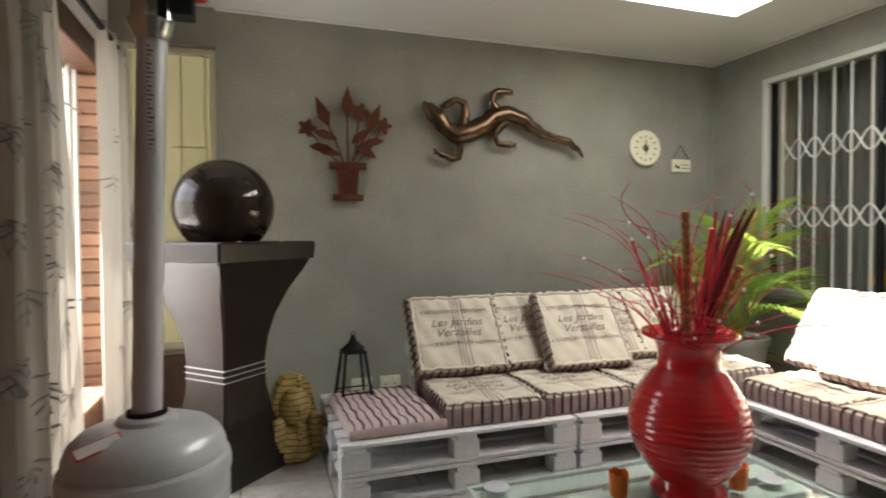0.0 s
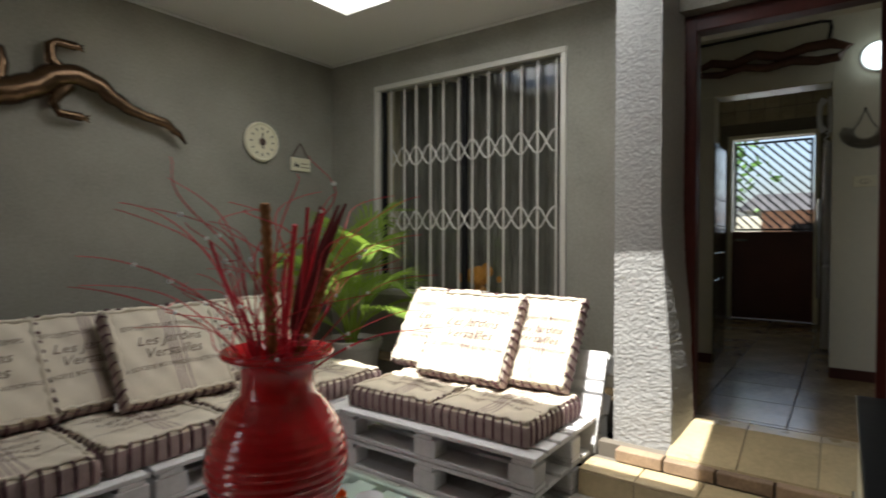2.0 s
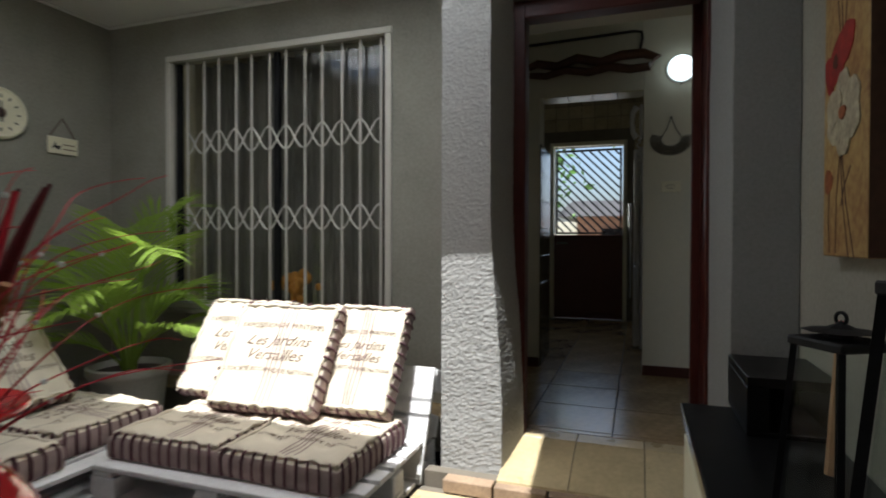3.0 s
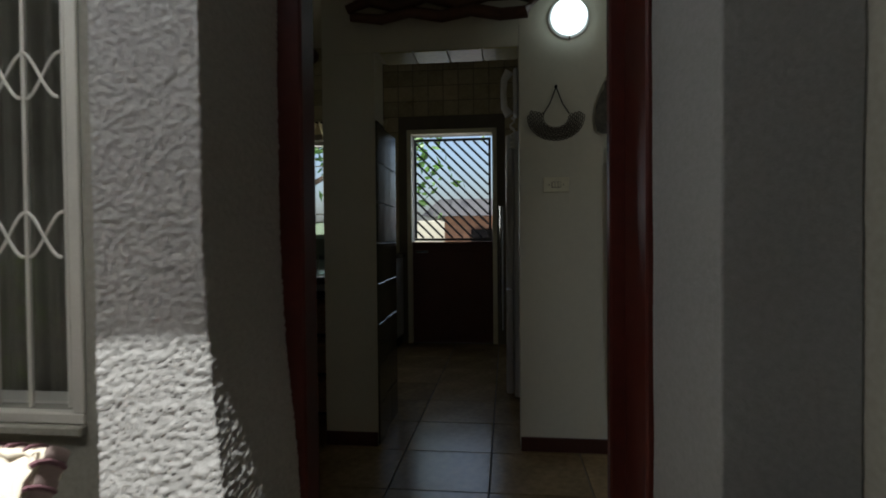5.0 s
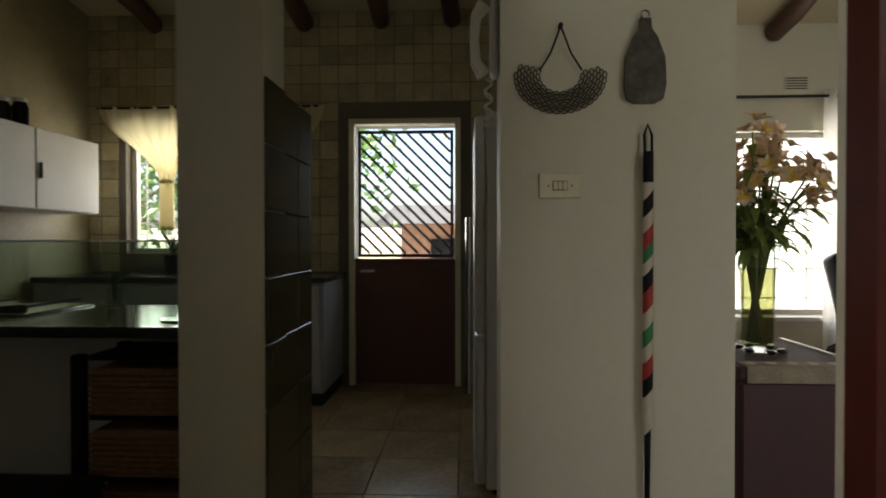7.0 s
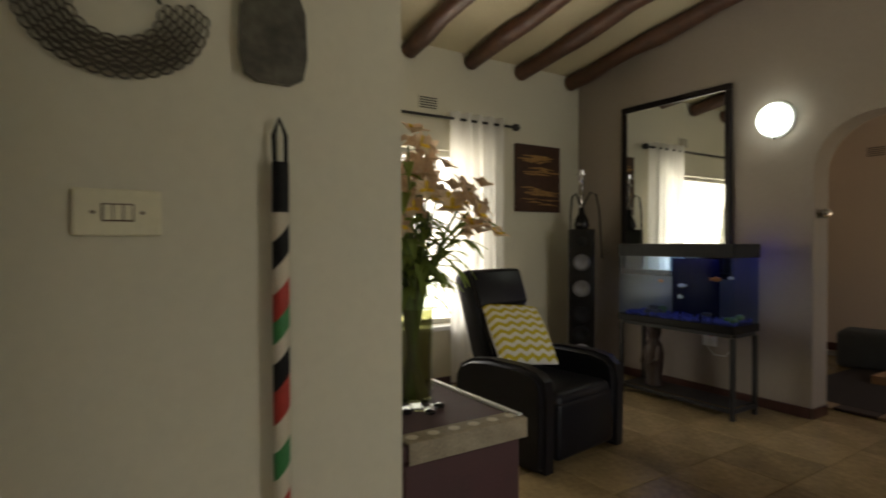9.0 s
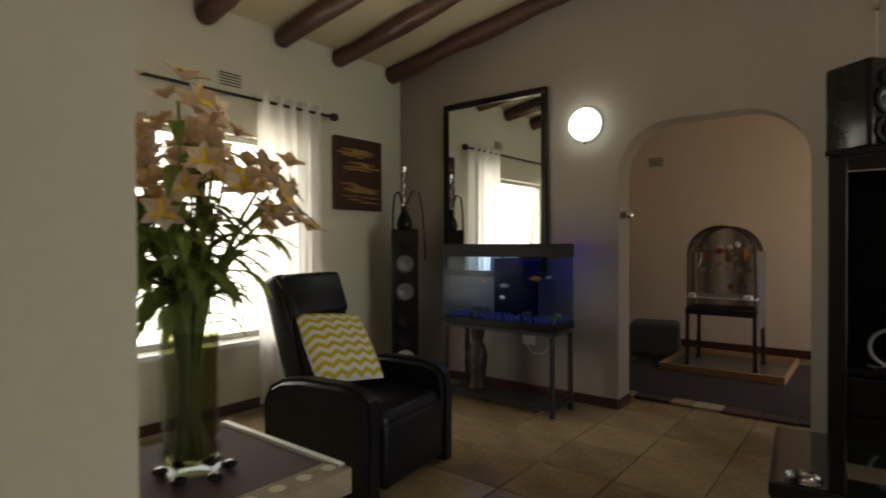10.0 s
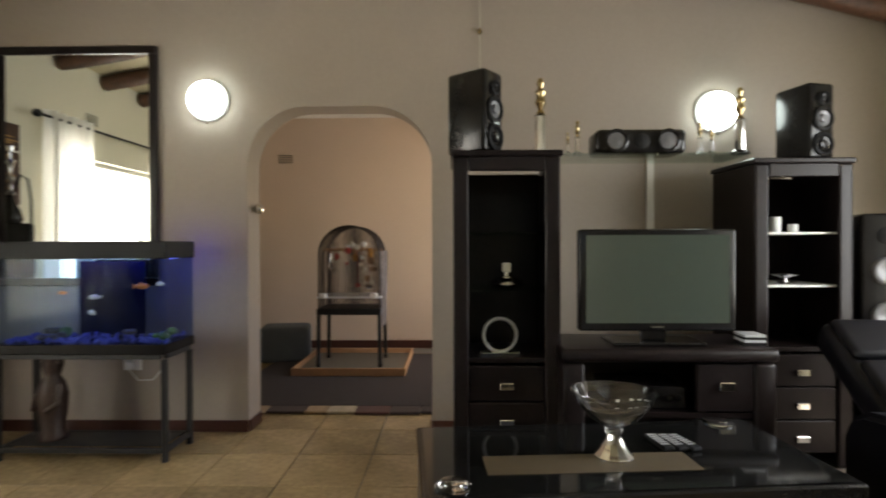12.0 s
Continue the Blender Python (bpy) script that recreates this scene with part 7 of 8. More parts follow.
def birdcage():
    t = thing("birdcage_tray", "shallow wooden tray on the floor under the cage", "tray", (5.43, -6.0, 0.021))
    part("board", box(-0.50, -0.48, 0, 0.50, 0.48, 0.02), "stone_dark", t)
    for a in ((-0.52, 0.481, 0, 0.52, 0.50, 0.07), (-0.52, -0.50, 0, 0.52, -0.481, 0.07), (-0.52, -0.48, 0, -0.501, 0.48, 0.07), (0.501, -0.48, 0, 0.52, 0.48, 0.07)):
        part("rim", box(*a, 0.003), "bare_wood", t)
    t = thing("birdcage", "arched dark wire parrot cage full of toys on a stand", "birdcage", (5.47, -6.0, 0.0415))
    w, d, z0, z1 = 0.29, 0.22, 0.50, 1.08
    M["cage_brown"] = mat("brown_hammered_cage_wire", (0.028, 0.017, 0.012), 0.6, 0.1, var=0.3, scale=12, fine=80)
    for x in (-w, w):
        for y in (-d, d):
            part("leg", rod((x * 1.02, y, 0), (x, y, z0), 0.019, seg=8), "iron", t)
            part("caster", ball(0.022, (x * 1.02, y, 0.022), u=10, v=6), "black_matt", t)
    part("tray", box(-w - 0.02, -d - 0.02, z0, w + 0.02, d + 0.02, z0 + 0.06, 0.006), "iron", t)
    part("rail", box(-w - 0.015, -d - 0.015, z0 + 0.16, w + 0.015, d + 0.015, z0 + 0.175), "steel", t).scale = (1, 1, 1)
    for y in (-d, d):
        for i in range(27):
            x = -w + 2 * w * i / 26
            top = z1 + 0.27 * math.sqrt(max(0, 1 - (x / w) ** 2))
            part("wire", rod((x, y, z0 + 0.06), (x, y, top), 0.005, seg=5), "cage_brown", t)
    for k in range(7):
        y = -d + 2 * d * k / 6
        part("hoop", tube([(w * math.cos(a), y, z1 + 0.27 * math.sin(a)) for a in [i * math.pi / 16 for i in range(17)]], 0.009 if k in (0, 6) else 0.0045, 6), "cage_brown", t)
        for s in (-1, 1):
            part("wire", rod((s * w, y, z0 + 0.06), (s * w, y, z1), 0.009 if k in (0, 6) else 0.0045, seg=5), "cage_brown", t)
    part("perch", rod((-w, 0, 1.12), (w, 0, 1.12), 0.014, seg=8), "bare_wood", t, "wooden perch")
    rnd = random.Random(7)
    for k in range(26):
        x, y, z = rnd.uniform(-0.22, 0.22), rnd.uniform(-0.1, 0.18), rnd.uniform(0.72, 1.2)
        m = ("bead_red", "canvas", "bare_wood", "white", "chrome", "saffron")[k % 6]
        b = ball(rnd.uniform(0.016, 0.034), (x, y, z), sz=rnd.uniform(0.8, 1.8), u=8, v=6)
        rod((x, y, z), (x, y, 1.14), 0.002, seg=4, bm=b)
        part("toy", b, m, t, "small hanging bird toy")
    for x in (-0.24, 0.24):
        part("food_cup", box(x - 0.035, d + 0.001, 0.66, x + 0.035, d + 0.05, 0.71, 0.01), "white", t, "white food cup")
    drape("scarf", "patterned grey scarf hung over the cage's side", 5.16, -6.22, -5.85, 0.42, 1.15, mat("grey_patterned_scarf", (0.12, 0.10, 0.095), 0.9, var=0.7, scale=16, fine=60, bump=0.3), 3, 0.012, seed=3, cat="cloth")


birdcage()
lump("pouf", box(-0.25, -0.22, 0, 0.25, 0.22, 0.36, 0.05, seg=4), mat("grey_blue_felt", (0.10, 0.12, 0.14), 0.9, var=0.15, scale=8, fine=150, bump=0.3), "grey-blue felt pouf standing by the wall", "pouf", (6.25, -6.35, 0.001), 10, smooth=40)
lump("small_wall_light", ball(0.035, (0, 0, 0), u=12, v=8), "chrome", "small chrome fitting on the side wall", "fitting", (5.772, -4.19, 1.45))

# ---- kitchen ----
def stable_door():
    t = thing("door_2", "brown stable door with the upper half open behind a diagonal gate", "door", (7.70, 0.93, 0), -90, kind="structure")
    for a in ((-0.445, -0.02, 0, -0.40, 0.06, 2.12), (0.40, -0.02, 0, 0.445, 0.06, 2.12), (-0.399, -0.02, 2.075, 0.399, 0.06, 2.12)):
        part("door_frame", box(*a, 0.004), "clock_cream", t)
    M["door_brown"] = mat("red_brown_door_paint", (0.13, 0.052, 0.034), 0.45, var=0.2, scale=4, fine=50, bump=0.1)
    leaf = part("lower_leaf", box(-0.395, 0.005, 0.01, 0.395, 0.045, 0.985, 0.004), "door_brown", t)
    part("panel", box(-0.30, -0.001, 0.08, 0.30, 0.0045, 0.92, 0.004), "door_brown", leaf)
    part("bolt", box(-0.36, -0.012, 0.9, -0.24, 0.004, 0.925, 0.003), "chrome", leaf, "chrome slide bolt")
    part("ledge", box(-0.395, -0.01, 0.986, 0.395, 0.05, 1.01, 0.003), "door_brown", t)
    g = part("gate", box(-0.385, 0.07, 1.02, 0.385, 0.09, 1.045), "iron", t)
    part("gate_rail", box(-0.385, 0.07, 2.015, 0.385, 0.09, 2.04), "iron", t)
    for x in (-0.373, 0.373):
        part("gate_stile", box(x - 0.012, 0.07, 1.046, x + 0.012, 0.09, 2.014), "iron", t)
    for k in range(-9, 10):
        c = k * 0.098
        x0, x1 = -0.36, 0.36
        z0, z1 = 1.54 - c + 0.36, 1.54 - c - 0.36
        if z0 > 2.015:
            x0, z0 = x0 + (z0 - 2.015), 2.015
        if z1 < 1.05:
            x1, z1 = x1 - (1.05 - z1), 1.05
        if x1 - x0 > 0.03 and z0 > z1:
            part("gate_bar", tube([(x0, 0.08, z0), (x1, 0.08, z1)], 0.0105, 4), "iron", t)


stable_door()
barred_window("window_5", "kitchen window with white frame and bars", "x", 7.80, 2.2, 3.2, 1.05, 2.05, 6, 0.5)
M["valance"] = sheer("cream_voile_valance", (0.72, 0.66, 0.42), 0.5)
for y0, y1, sd in ((2.27, 3.36, 5), (1.55, 2.25, 6)):
    t, surf = drape("tied_valance", "cream sheer valance tied in over the kitchen window", 7.62, y0, y1, 1.25, 2.215, "valance", 7, 0.022, seed=sd, group="kitchen valances", gather=0.9)
    yc = (y0 + y1) / 2
    part("tie_band", tube([(7.62 + 0.035 * math.cos(a), yc + 0.05 * math.sin(a), 1.62) for a in [i * math.pi / 8 for i in range(17)]], 0.012, 6, caps=False), "valance", t, "gathered cloth tie")
    part("hem_frill", tube([(7.62 + 0.02 * math.sin(i * 1.7), yc - 0.05 + 0.1 * i / 20, 1.25 + 0.012 * math.sin(i * 2.3)) for i in range(21)], 0.010, 6), "valance", t, "frilled hem of the hanging tail")
tagged(part("curtain_rod", rod((7.62, 1.6, 2.21), (7.62, 3.38, 2.21), 0.01, seg=8), "iron", None), "dark rod over the kitchen window", "curtain rod")
M["tile_wall"] = mat("beige_wall_tile", (0.42, 0.36, 0.22), 0.3, var=0.25, scale=8, fine=40, bump=0.1, isle=0.35)
bm = bmesh.new()
verts, faces = [], []
for i in range(25):
    for j in range(20):
        y, z = -0.19 + i * 0.15, 0.005 + j * 0.15
        if (0.38 < y < 1.38 and z < 2.13) or (2.04 < y < 3.21 and 0.9 < z < 2.06) or y > 3.48 or z > 2.95:
            continue
        k = len(verts)
        y1, z1 = y + 0.144, z + 0.144
        verts += [(7.699, y, z), (7.699, y1, z), (7.699, y1, z1), (7.699, y, z1), (7.694, y + 0.003, z + 0.003), (7.694, y1 - 0.003, z + 0.003), (7.694, y1 - 0.003, z1 - 0.003), (7.694, y + 0.003, z1 - 0.003)]
        faces += [(k + 7, k + 6, k + 5, k + 4), (k, k + 1, k + 5, k + 4), (k + 1, k + 2, k + 6, k + 5), (k + 2, k + 3, k + 7, k + 6), (k + 3, k, k + 4, k + 7)]
me = bpy.data.meshes.new("wall_tiles")
me.from_pydata(verts, [], faces)
me.materials.append(M["tile_wall"])
tagged(new("wall_tiles", me), "beige ceramic wall tiles of the kitchen", "tiles", kind="stuff")
M["tile_olive"] = mat("glossy_olive_tile", (0.075, 0.068, 0.036), 0.12, var=0.3, scale=5, fine=40, bump=0.06, rand=0.3)
ret = bpy.data.objects["wall_tiled_return"]
tl = shared(("return_tile",), lambda: box(0, -0.010, 0, 0.170, 0, 0.202, 0.002))
for i in range(3):
    for j in range(8):
        piece("tile", tl, "tile_olive", ret, pose(4.992 + i * 0.1735, 1.0618 if i else 1.0498, 0.004 + j * 0.2055))
tl = shared(("soffit_tile",), lambda: box(0, 0, -0.006, 0.186, 0.166, 0, 0.002))
lint = bpy.data.objects["wall_lintel"]
for i in range(4):
    piece("tile", tl, M.setdefault("tile_soffit", mat("yellow_soffit_tile", (0.5, 0.46, 0.22), 0.3, var=0.2, scale=6, fine=40)), lint, pose(4.992, 0.34 + i * 0.173, 1.9815))


def breakfast_bar():
    t = thing("breakfast_bar", "dark topped breakfast bar with a raised glass screen", "counter", (5.55, 1.95, 0))
    part("worktop", box(-0.33, -0.60, 0.80, 0.36, 1.15, 0.84, 0.006), M.setdefault("granite", mat("dark_granite", (0.03, 0.03, 0.03), 0.15, var=0.5, scale=30, fine=120, bump=0.03)), t)
    part("plinth", box(0.0, -0.58, 0.0, 0.30, 1.12, 0.798), "white", t)
    part("screen_edge", box(-0.321, -0.60, 1.1405, -0.309, 1.15, 1.147), "steel", t, "bright polished glass edge")
    g = part("glass_screen", box(-0.32, -0.60, 0.842, -0.31, 1.15, 1.14, 0.002), M.setdefault("screen_glass", glass("green_screen_glass", (0.74, 0.84, 0.78), clear=1, gloss=0.07)), t, "upright glass screen")
    g.visible_shadow = False
    t = thing("basket_unit", "black shelf unit with wicker basket drawers", "shelf unit", (5.36, 1.55, 0))
    for x in (-0.13, 0.13):
        for y in (-0.26, 0.26):
            part("post", box(x - 0.02, y - 0.02, 0, x + 0.02, y + 0.02, 0.74, 0.002), "black_matt", t)
    for z in (0.06, 0.28, 0.5, 0.715):
        part("shelf", box(-0.11, -0.239, z, 0.15, 0.239, z + 0.02), "black_matt", t)
    M["wicker"] = mat("brown_wicker", (0.30, 0.17, 0.085), 0.8, var=0.4, scale=30, fine=90, bump=0.6, dist=0.006)
    for z in (0.083, 0.303, 0.523):
        b = box(-0.13, -0.225, z, 0.13, 0.225, z + 0.165, 0.012)
        bk = part("wicker_basket", b, "wicker", t, "woven brown wicker basket")
        for k in range(8):
            pts = [(-0.133 - 0.004 * (i % 2 if k % 2 else 1 - i % 2), -0.22 + 0.44 * i / 20, z + 0.012 + k * 0.02) for i in range(21)]
            part("weave", tube(pts, 0.0075, 5), "wicker", bk)
    t = thing("gas_hob", "stainless gas hob set on the worktop", "hob", (5.58, 2.35, 0.8405))
    part("plate", box(-0.2, -0.3, 0, 0.2, 0.3, 0.012, 0.004), "chrome", t)
    for x in (-0.1, 0.1):
        for y in (-0.15, 0.15):
            part("burner", lathe([(0, 0.0125), (0.05, 0.0125), (0.045, 0.03), (0, 0.032)], 20), "black_matt", t)
            t.children[-1].matrix_basis = pose(x, y, 0)
    for y in (-0.15, 0.15):
        part("pan_support", box(-0.19, y - 0.005, 0.035, 0.19, y + 0.005, 0.045), "iron", t)
    t = thing("metal_plate_rack", "small metal stand on the worktop", "stand", (5.42, 1.52, 0.8405))
    part("base", lathe([(0, 0), (0.09, 0), (0.09, 0.006), (0, 0.006)], 24), "chrome", t)
    part("upright", tube([(-0.04, 0, 0.006), (-0.04, 0, 0.12), (0.04, 0, 0.12), (0.04, 0, 0.006)], 0.005, 6), "chrome", t)
    t = thing("potted_sprig", "small green plant in a glass beside the hob", "plant", (5.75, 2.02, 0.8405))
    part("glass", lathe([(0, 0), (0.03, 0), (0.035, 0.1), (0.033, 0.1), (0.028, 0.006), (0, 0.006)], 16), "glass", t)
    for k in range(9):
        a = k * 0.7
        part("leaf", leaf_blade(0.16, 0.012), "leaf", t).matrix_basis = pose(0, 0, 0.03, 62, 0, math.degrees(a))
    t = thing("dining_bench", "dark wooden bench end with a basket below", "bench", (4.72, 1.72, 0))
    part("top", box(-0.22, -0.2, 0.40, 0.22, 0.6, 0.44, 0.005), "espresso", t)
    for x in (-0.19, 0.19):
        for y in (-0.17, 0.57):
            part("leg", box(x - 0.025, y - 0.025, 0, x + 0.025, y + 0.025, 0.399, 0.003), "espresso", t)


breakfast_bar()
# added blocker: keeps outside light from leaking round the lower leaf
box_thing("door_stop", "dark red-brown board added behind the lower door leaf against light leaks", "door frame", (7.79, 0.532, 0.001, 7.82, 1.348, 1.0), "wood_red", kind="structure")


def kitchen_units():
    t = thing("wall_cupboard", "white wall cupboard with dark handles", "cupboard", (6.75, 3.33, 1.35))
    part("body", box(-0.65, -0.16, 0, 0.55, 0.165, 0.52, 0.003), "white", t)
    for x in (-0.64, -0.04):
        dr = part("door", box(x, -0.18, 0.004, x + 0.585, -0.162, 0.516, 0.003), "white", t)
        part("handle", box(x + 0.02, -0.195, 0.2, x + 0.03, -0.1805, 0.3), "black_matt", dr)
    for k, x in enumerate((6.2, 6.33, 6.47, 6.62, 6.76)):
        t = thing("storage_jar", "dark glass storage jar on the cupboard", "jar", (x, 3.3, 1.871), 0, "jars on the cupboard")
        h = 0.14 + 0.03 * (k % 3)
        part("jar", lathe([(0, 0), (0.045, 0), (0.048, h * 0.8), (0.035, h), (0, h)], 16), "black", t, smooth=40)
        part("lid", lathe([(0, h), (0.038, h), (0.038, h + 0.025), (0, h + 0.027)], 16), "steel", t, "metal lid")
    t = thing("kitchen_counter", "grey kitchen base cabinet under a granite top", "cabinet", (7.35, 2.42, 0))
    part("body", box(-0.28, -1.0, 0.1, 0.33, 1.05, 0.86, 0.003), M.setdefault("grey_melamine", mat("grey_melamine", (0.34, 0.34, 0.34), 0.4, var=0.06)), t)
    part("worktop", box(-0.31, -1.02, 0.862, 0.335, 1.06, 0.90, 0.005), "granite", t)
    part("kick", box(-0.22, -0.98, 0.0, 0.33, 1.05, 0.099), "black_matt", t)
    for y in (-0.98, -0.3, 0.38):
        dr = part("door", box(-0.299, y, 0.12, -0.2805, y + 0.66, 0.85, 0.003), "grey_melamine", t)
        part("handle", box(-0.312, y + 0.05, 0.72, -0.2995, y + 0.17, 0.735, 0.002), "chrome", dr)
    t = thing("sink_tap", "chrome mixer tap at the kitchen window", "tap", (7.5, 2.62, 0.9005))
    part("spout", tube([(0, 0, 0), (0, 0, 0.2), (-0.04, 0, 0.24), (-0.12, 0, 0.23), (-0.14, 0, 0.19)], 0.011, 8), "chrome", t, smooth=60)
    for x, y, s in ((7.66, 2.46, 1.0), (7.66, 2.78, 0.8)):
        t = thing("sill_plant", "small wiry potted plant on the kitchen sill", "plant", (x - 0.03, y, 0.9015), 0, "sill plants")
        part("pot", lathe([(0, 0), (0.05, 0), (0.065, 0.14), (0.055, 0.14), (0.045, 0.1), (0, 0.1)], 18), "black_matt", t, smooth=40)
        rnd = random.Random(int(y * 100))
        for k in range(12):
            a = rnd.uniform(0, 6.28)
            part("leaf", leaf_blade(rnd.uniform(0.2, 0.4) * s, 0.011), "leaf", t).matrix_basis = pose(0, 0, 0.1, rnd.uniform(40, 80), 0, math.degrees(a))
    t = thing("refrigerator", "silver upright refrigerator beside the passage", "refrigerator", (6.10, 0.10, 0))
    part("body", box(-0.31, -0.29, 0.03, 0.31, 0.25, 1.72, 0.008), "steel", t)
    part("lower_door", box(-0.308, 0.252, 0.05, 0.308, 0.30, 0.72, 0.014, seg=2), "steel", t)
    part("upper_door", box(-0.308, 0.252, 0.73, 0.308, 0.30, 1.70, 0.014, seg=2), "steel", t)
    for z in (0.45, 0.85):
        part("handle", rod((-0.26, 0.33, z), (-0.26, 0.33, z + 0.4), 0.011, seg=8), "chrome", t)
    for x in (-0.27, 0.27):
        part("foot", rod((x, 0.2, 0), (x, 0.2, 0.03), 0.02, seg=8), "black_matt", t)
    t = thing("wall_phone", "white wall telephone with a coiled cord", "telephone", (5.10, 0.334, 1.66), 180)
    part("base", box(-0.045, -0.025, 0, 0.045, 0, 0.24, 0.01), "white", t)
    part("handset", tube([(0, -0.045, 0.01), (0, -0.07, 0.05), (0, -0.075, 0.12), (0, -0.07, 0.19), (0, -0.045, 0.23)], [0.024, 0.018, 0.015, 0.018, 0.024], 10), "white", t, smooth=60)
    part("coiled_cord", tube([(0.012 * math.cos(i * 0.9) + 0.035 * math.sin(i * math.pi / 60), -0.03 + 0.012 * math.sin(i * 0.9), -0.16 * math.sin(i * math.pi / 60)) for i in range(61)], 0.004, 5), "white", t)
    t = thing("spot_light", "small chrome spotlight fitting under the ceiling", "lamp", (5.30, 1.60, 2.60))
    part("bar", rod((0, -0.2, 0), (0, 0.2, 0), 0.01, seg=8), "chrome", t)
    part("hanger", rod((0, 0, 0), (0, 0, 0.72), 0.006, seg=6), "chrome", t)
    for y in (-0.15, 0.12):
        part("spot", rod((-0.02, y, -0.02), (-0.09, y + 0.05, -0.1), 0.02, 0.038, 16), "chrome", t)


kitchen_units()

# ---- outside ----
M["lawn"] = mat("dry_lawn_and_paving", (0.16, 0.17, 0.09), 0.95, var=0.4, scale=1.5, fine=20, bump=0.5, dist=0.02)
bm = bmesh.new()
for a in ((-400, -400, -1.301, 400), (8.27, -400, 400, 400), (-1.301, -400, 8.27, -7.45), (-1.301, 4.35, 8.27, 400)):
    vs = [bm.verts.new(q) for q in ((a[0], a[1], -0.32), (a[2], a[1], -0.32), (a[2], a[3], -0.32), (a[0], a[3], -0.32))]
    bm.faces.new(vs)
lump("ground", bm, "lawn", "dry lawn and paving around the house", "ground", kind="structure")
# white slabs are made up, to reflect sun and brighten what the windows show
box_thing("pavement", "white ground slab added beside the house to brighten the window view", "pavement", (8.28, -8, -0.33, 12.4, 9, -0.30), "white", 0.005, kind="structure")
box_thing("pavement", "white ground slab added beside the patio to brighten the window view", "pavement", (-4.9, -6, -0.33, -1.32, 9, -0.30), "white", 0.005, kind="structure")
# made-up white wall: bright backdrop behind the living room window
box_thing("garden_wall", "white backdrop wall added to whiten the living room window's view", "wall", (10.6, -7, -0.29, 10.8, -0.9, 2.6), "white", 0.01, kind="structure")
box_thing("boundary_wall", "sunlit pale boundary wall in the garden", "wall", (17.0, -14, -0.32, 17.2, 12, 1.5), "cream", 0.01, kind="structure")
box_thing("boundary_wall", "sunlit pale boundary wall beside the patio", "wall", (-5.2, -12, -0.32, -5.0, 12, 1.9), "cream", 0.01, kind="structure")
nb = thing("neighbour_house", "brick house with a grey roof beyond the garden", "house", (12.6, 0.2, -0.3))
part("wall", box(0, -3.2, 0, 4, 1.35, 1.75, 0.01), "brick", nb)
part("roof", prism([(-3.6, 1.75), (1.75, 1.75), (1.4, 2.05), (-3.2, 2.05)], -0.3, 4.3), mat("grey_roof_sheet", (0.16, 0.16, 0.17), 0.7, var=0.2, scale=2, fine=30), nb).matrix_basis = pose(0, 0, 0, 0, 0, 0) @ Matrix(((0, 1, 0, 0), (1, 0, 0, 0), (0, 0, 1, 0), (0, 0, 0, 1)))
for y in (-0.6, 0.5):
    wn_ = part("window", box(-0.03, y - 0.35, 0.7, -0.001, y + 0.35, 1.5, 0.005), "black", nb, "dark window")
    part("window_frame", box(-0.04, y - 0.38, 0.66, -0.031, y + 0.38, 0.70), "white", wn_)


def tree(x, y, h, r, seed, leaves=1500):
    t = thing("tree", "leafy green garden tree with a dark trunk", "tree", (x, y, -0.33), 0, "garden trees")
    rnd = random.Random(seed)
    M.setdefault("bark", mat("grey_brown_bark", (0.09, 0.065, 0.045), 0.9, var=0.4, scale=8, fine=40, bump=1.0, dist=0.02))
    b = tube([(0, 0, 0), (0.05, 0.03, h * 0.3), (-0.03, 0.05, h * 0.6), (0.03, 0, h * 0.9)], [0.16, 0.12, 0.08, 0.03], 10)
    tips = []
    for k in range(11):
        a, z = rnd.uniform(0, 6.28), rnd.uniform(0.35, 0.85) * h
        e = (r * rnd.uniform(0.5, 0.95) * math.cos(a), r * rnd.uniform(0.5, 0.95) * math.sin(a), z + rnd.uniform(0.1, 0.3) * h)
        tube([(0, 0, z), (e[0] * 0.5, e[1] * 0.5, (z + e[2]) / 2 + 0.1), e], [0.05, 0.035, 0.012], 6, b)
        tips.append(e)
    part("trunk", b, "bark", t, smooth=50)
    vs, fs = [], []
    for k in range(leaves):
        c = Vector(rnd.choice(tips)) + Vector((rnd.gauss(0, r * 0.26), rnd.gauss(0, r * 0.26), rnd.gauss(0, h * 0.09)))
        m = Euler((rnd.uniform(0, 6.28), rnd.uniform(0, 6.28), rnd.uniform(0, 6.28))).to_matrix()
        s = rnd.uniform(0.05, 0.11)
        i = len(vs)
        vs += [c + m @ Vector(q) * s for q in ((0, -1, 0), (0.45, -0.2, 0.1), (0, 1, 0), (-0.45, -0.2, 0.1))]
        fs.append((i, i + 1, i + 2, i + 3))
    me = bpy.data.meshes.new("crown")
    me.from_pydata([tuple(v) for v in vs], [], fs)
    me.materials.append(M["leaf"])
    c = new("crown", me)
    c.parent = t


tree(11.4, 3.75, 4.9, 1.7, 1, 6500)
tree(10.6, 5.2, 4.0, 1.5, 3, 2400)
tree(14.5, -4.5, 4.5, 1.8, 2, 2200)
tree(-4.0, 6.5, 3.6, 1.4, 4, 1800)

# ---- tiles and bricks ----
P = 0.425
tile = shared(("floor_tile",), lambda: box(0.003, 0.003, -0.008, P - 0.003, P - 0.003, 0.0, 0.0015))


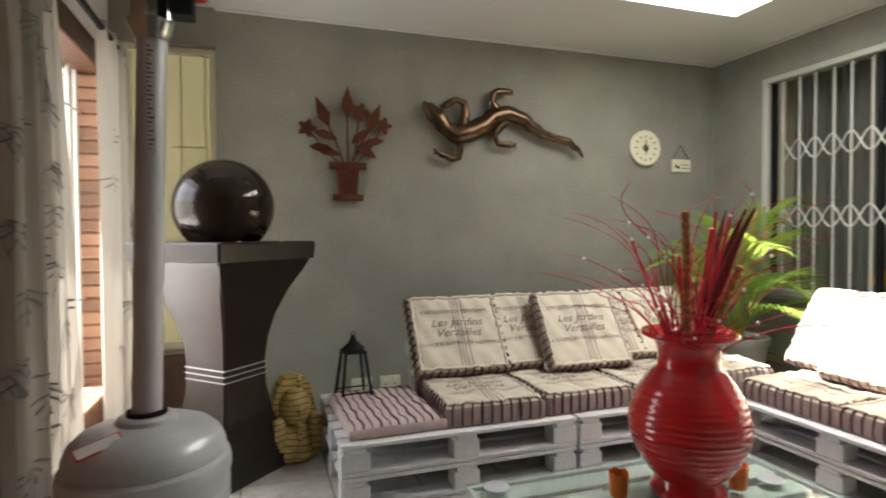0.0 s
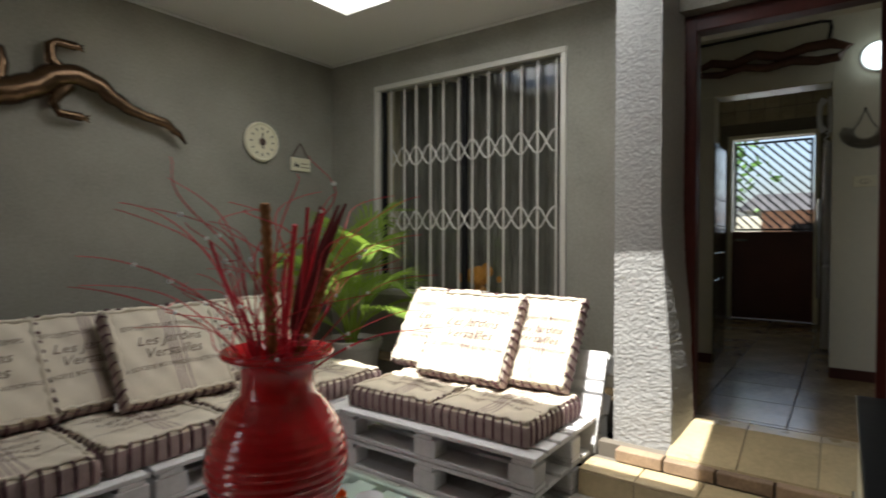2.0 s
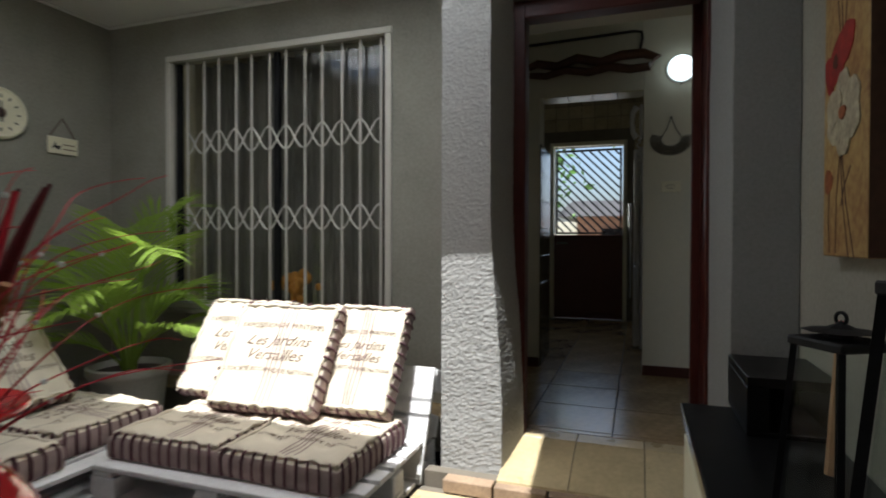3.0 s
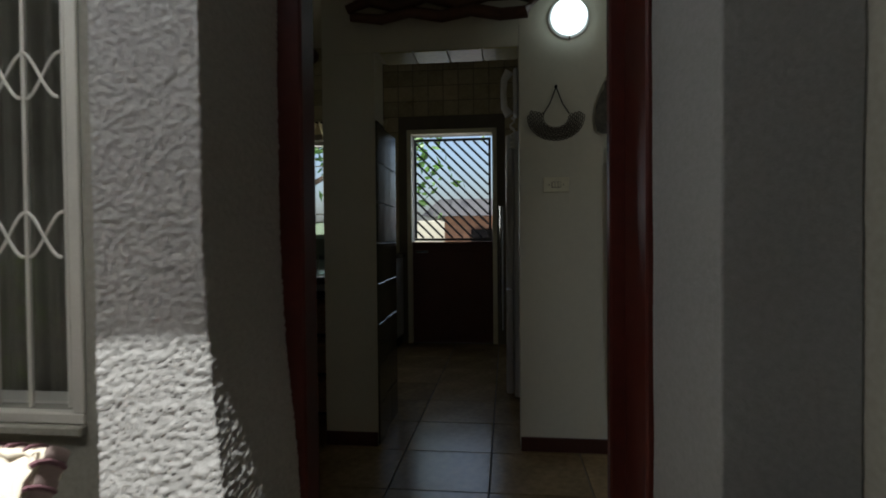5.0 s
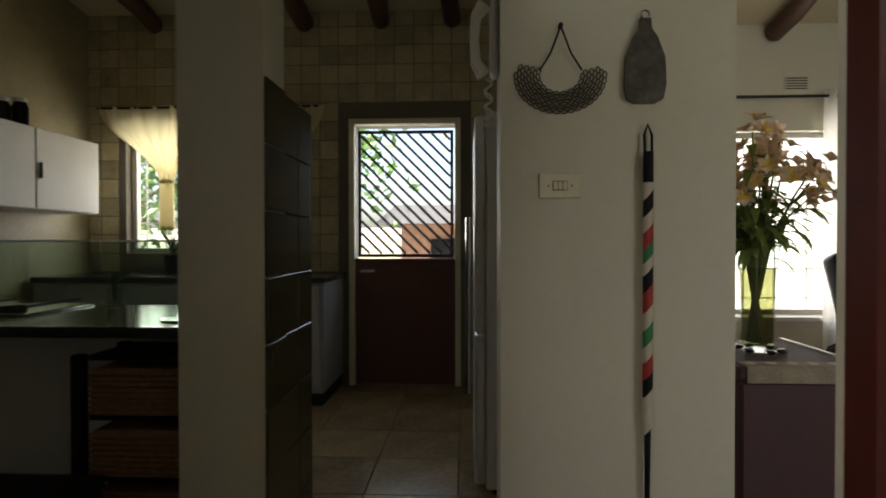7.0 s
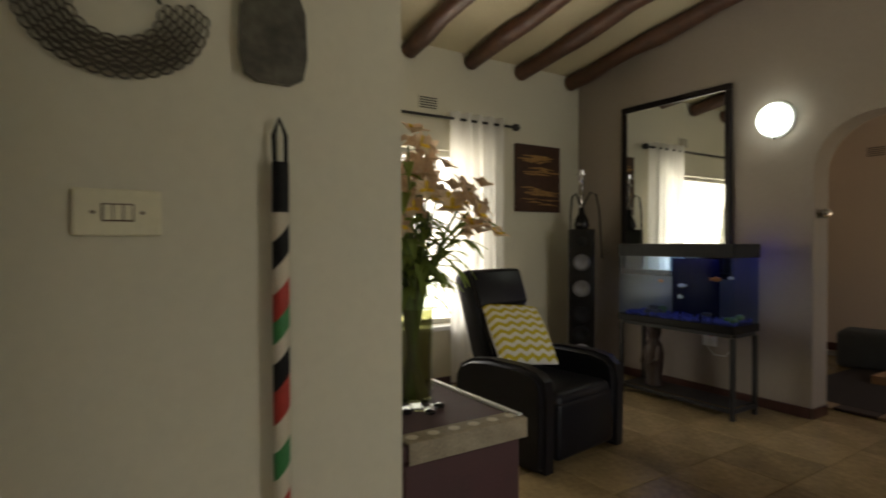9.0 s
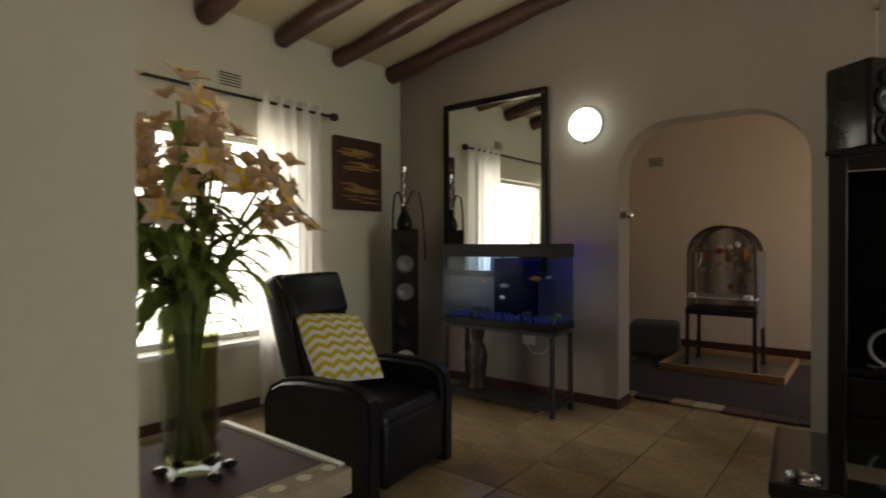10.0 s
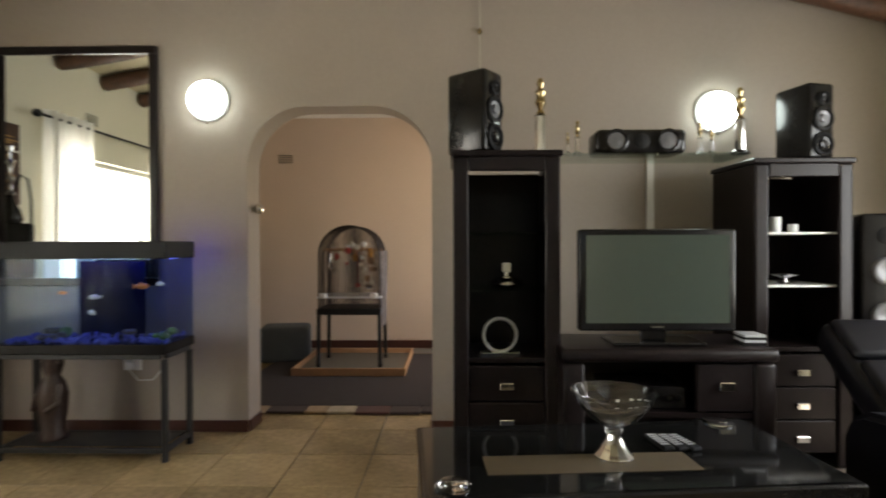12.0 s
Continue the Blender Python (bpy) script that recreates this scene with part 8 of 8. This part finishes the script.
def tiles(parent, mesh_key, material, x0, y0, nx, ny, z, clip):
    for i in range(nx):
        for j in range(ny):
            a, b_, c, d = x0 + i * P, y0 + j * P, x0 + (i + 1) * P, y0 + (j + 1) * P
            q = clip(a, b_, c, d)
            if not q:
                continue
            if q == (a, b_, c, d):
                piece("tile", tile if mesh_key == "in" else tile_o, material, parent, pose(a, b_, z))
            else:
                if q[2] - q[0] < 0.02 or q[3] - q[1] < 0.02:
                    continue
                part("tile", box(q[0] + 0.003, q[1] + 0.003, z - 0.008, q[2] - 0.003, q[3] - 0.003, z, 0.0015), material, parent)


tile_o = shared(("patio_tile",), lambda: box(0.003, 0.003, -0.006, P - 0.003, P - 0.003, 0.0, 0.0015))


def clip_to(*zones):
    def f(a, b_, c, d):
        for x0, y0, x1, y1 in zones:
            q = (max(a, x0), max(b_, y0), min(c, x1), min(d, y1))
            if q[2] > q[0] and q[3] > q[1]:
                mx, my = (a + c) / 2, (b_ + d) / 2
                if x0 <= mx <= x1 and y0 <= my <= y1 or len(zones) == 1:
                    return (a, b_, c, d) if q == (a, b_, c, d) else q
        return None
    return f


tiles(slab, "in", "tile_in", 3.245 - P, -6.665, 13, 15, 0.0, clip_to((1.62, -7.0, 7.98, -0.43)))
tiles(slab, "in", "tile_in", 3.67 - P, -0.375, 11, 10, 0.0, clip_to((3.623, -0.42, 7.69, 3.5)))
tiles(floor, "out", "tile_out", -0.95, -1.4, 10, 13, FLOOR, clip_to((-0.95, -1.4, 3.26, 3.95)))
M["tile_step"] = mat("honey_step_tile", (0.49, 0.40, 0.235), 0.3, var=0.2, scale=6, fine=40, bump=0.1, rand=0.2)
for j in range(3):
    a, b_ = 0.037 + j * 0.297, 0.33 + j * 0.297
    part("tile", box(3.512, a, -0.011, 3.62, b_, 0.0, 0.002), "tile_step", steps)
    part("tile", prism([(3.176, -0.101), (3.509, -0.011), (3.509, 0.0), (3.18, -0.087)], a, b_), "tile_step", steps)
for j in range(4):
    part("tile", box(2.955, 0.223 + j * 0.262, -0.167, 3.127, 0.48 + j * 0.262, -0.155, 0.002), "tile_step", steps)
    part("riser_tile", box(2.955, 0.223 + j * 0.262, FLOOR + 0.001, 2.973, 0.48 + j * 0.262, -0.169, 0.002), "tile_step", steps)
br = shared(("step_brick",), lambda: box(0, 0, 0, 0.07, 0.215, 0.057, 0.004))
for j in range(6):
    y = 0.035 + j * 0.225
    if y + 0.215 < 1.30:
        piece("brick", br, "brick_tan", steps, pose(3.130, y, -0.153))
part("ledge", box(3.201, 0.928, FLOOR, 3.262, 1.26, -0.098), "grout", steps)
west = bpy.data.objects["wall_west_patio"]
rb = shared(("reveal_brick",), lambda: box(-0.10, -0.012, 0, 0.10, 0, 0.068, 0.004))
for k in range(24):
    piece("brick", rb, "brick", west, pose(-0.985, 3.828, 0.034 + k * 0.079))
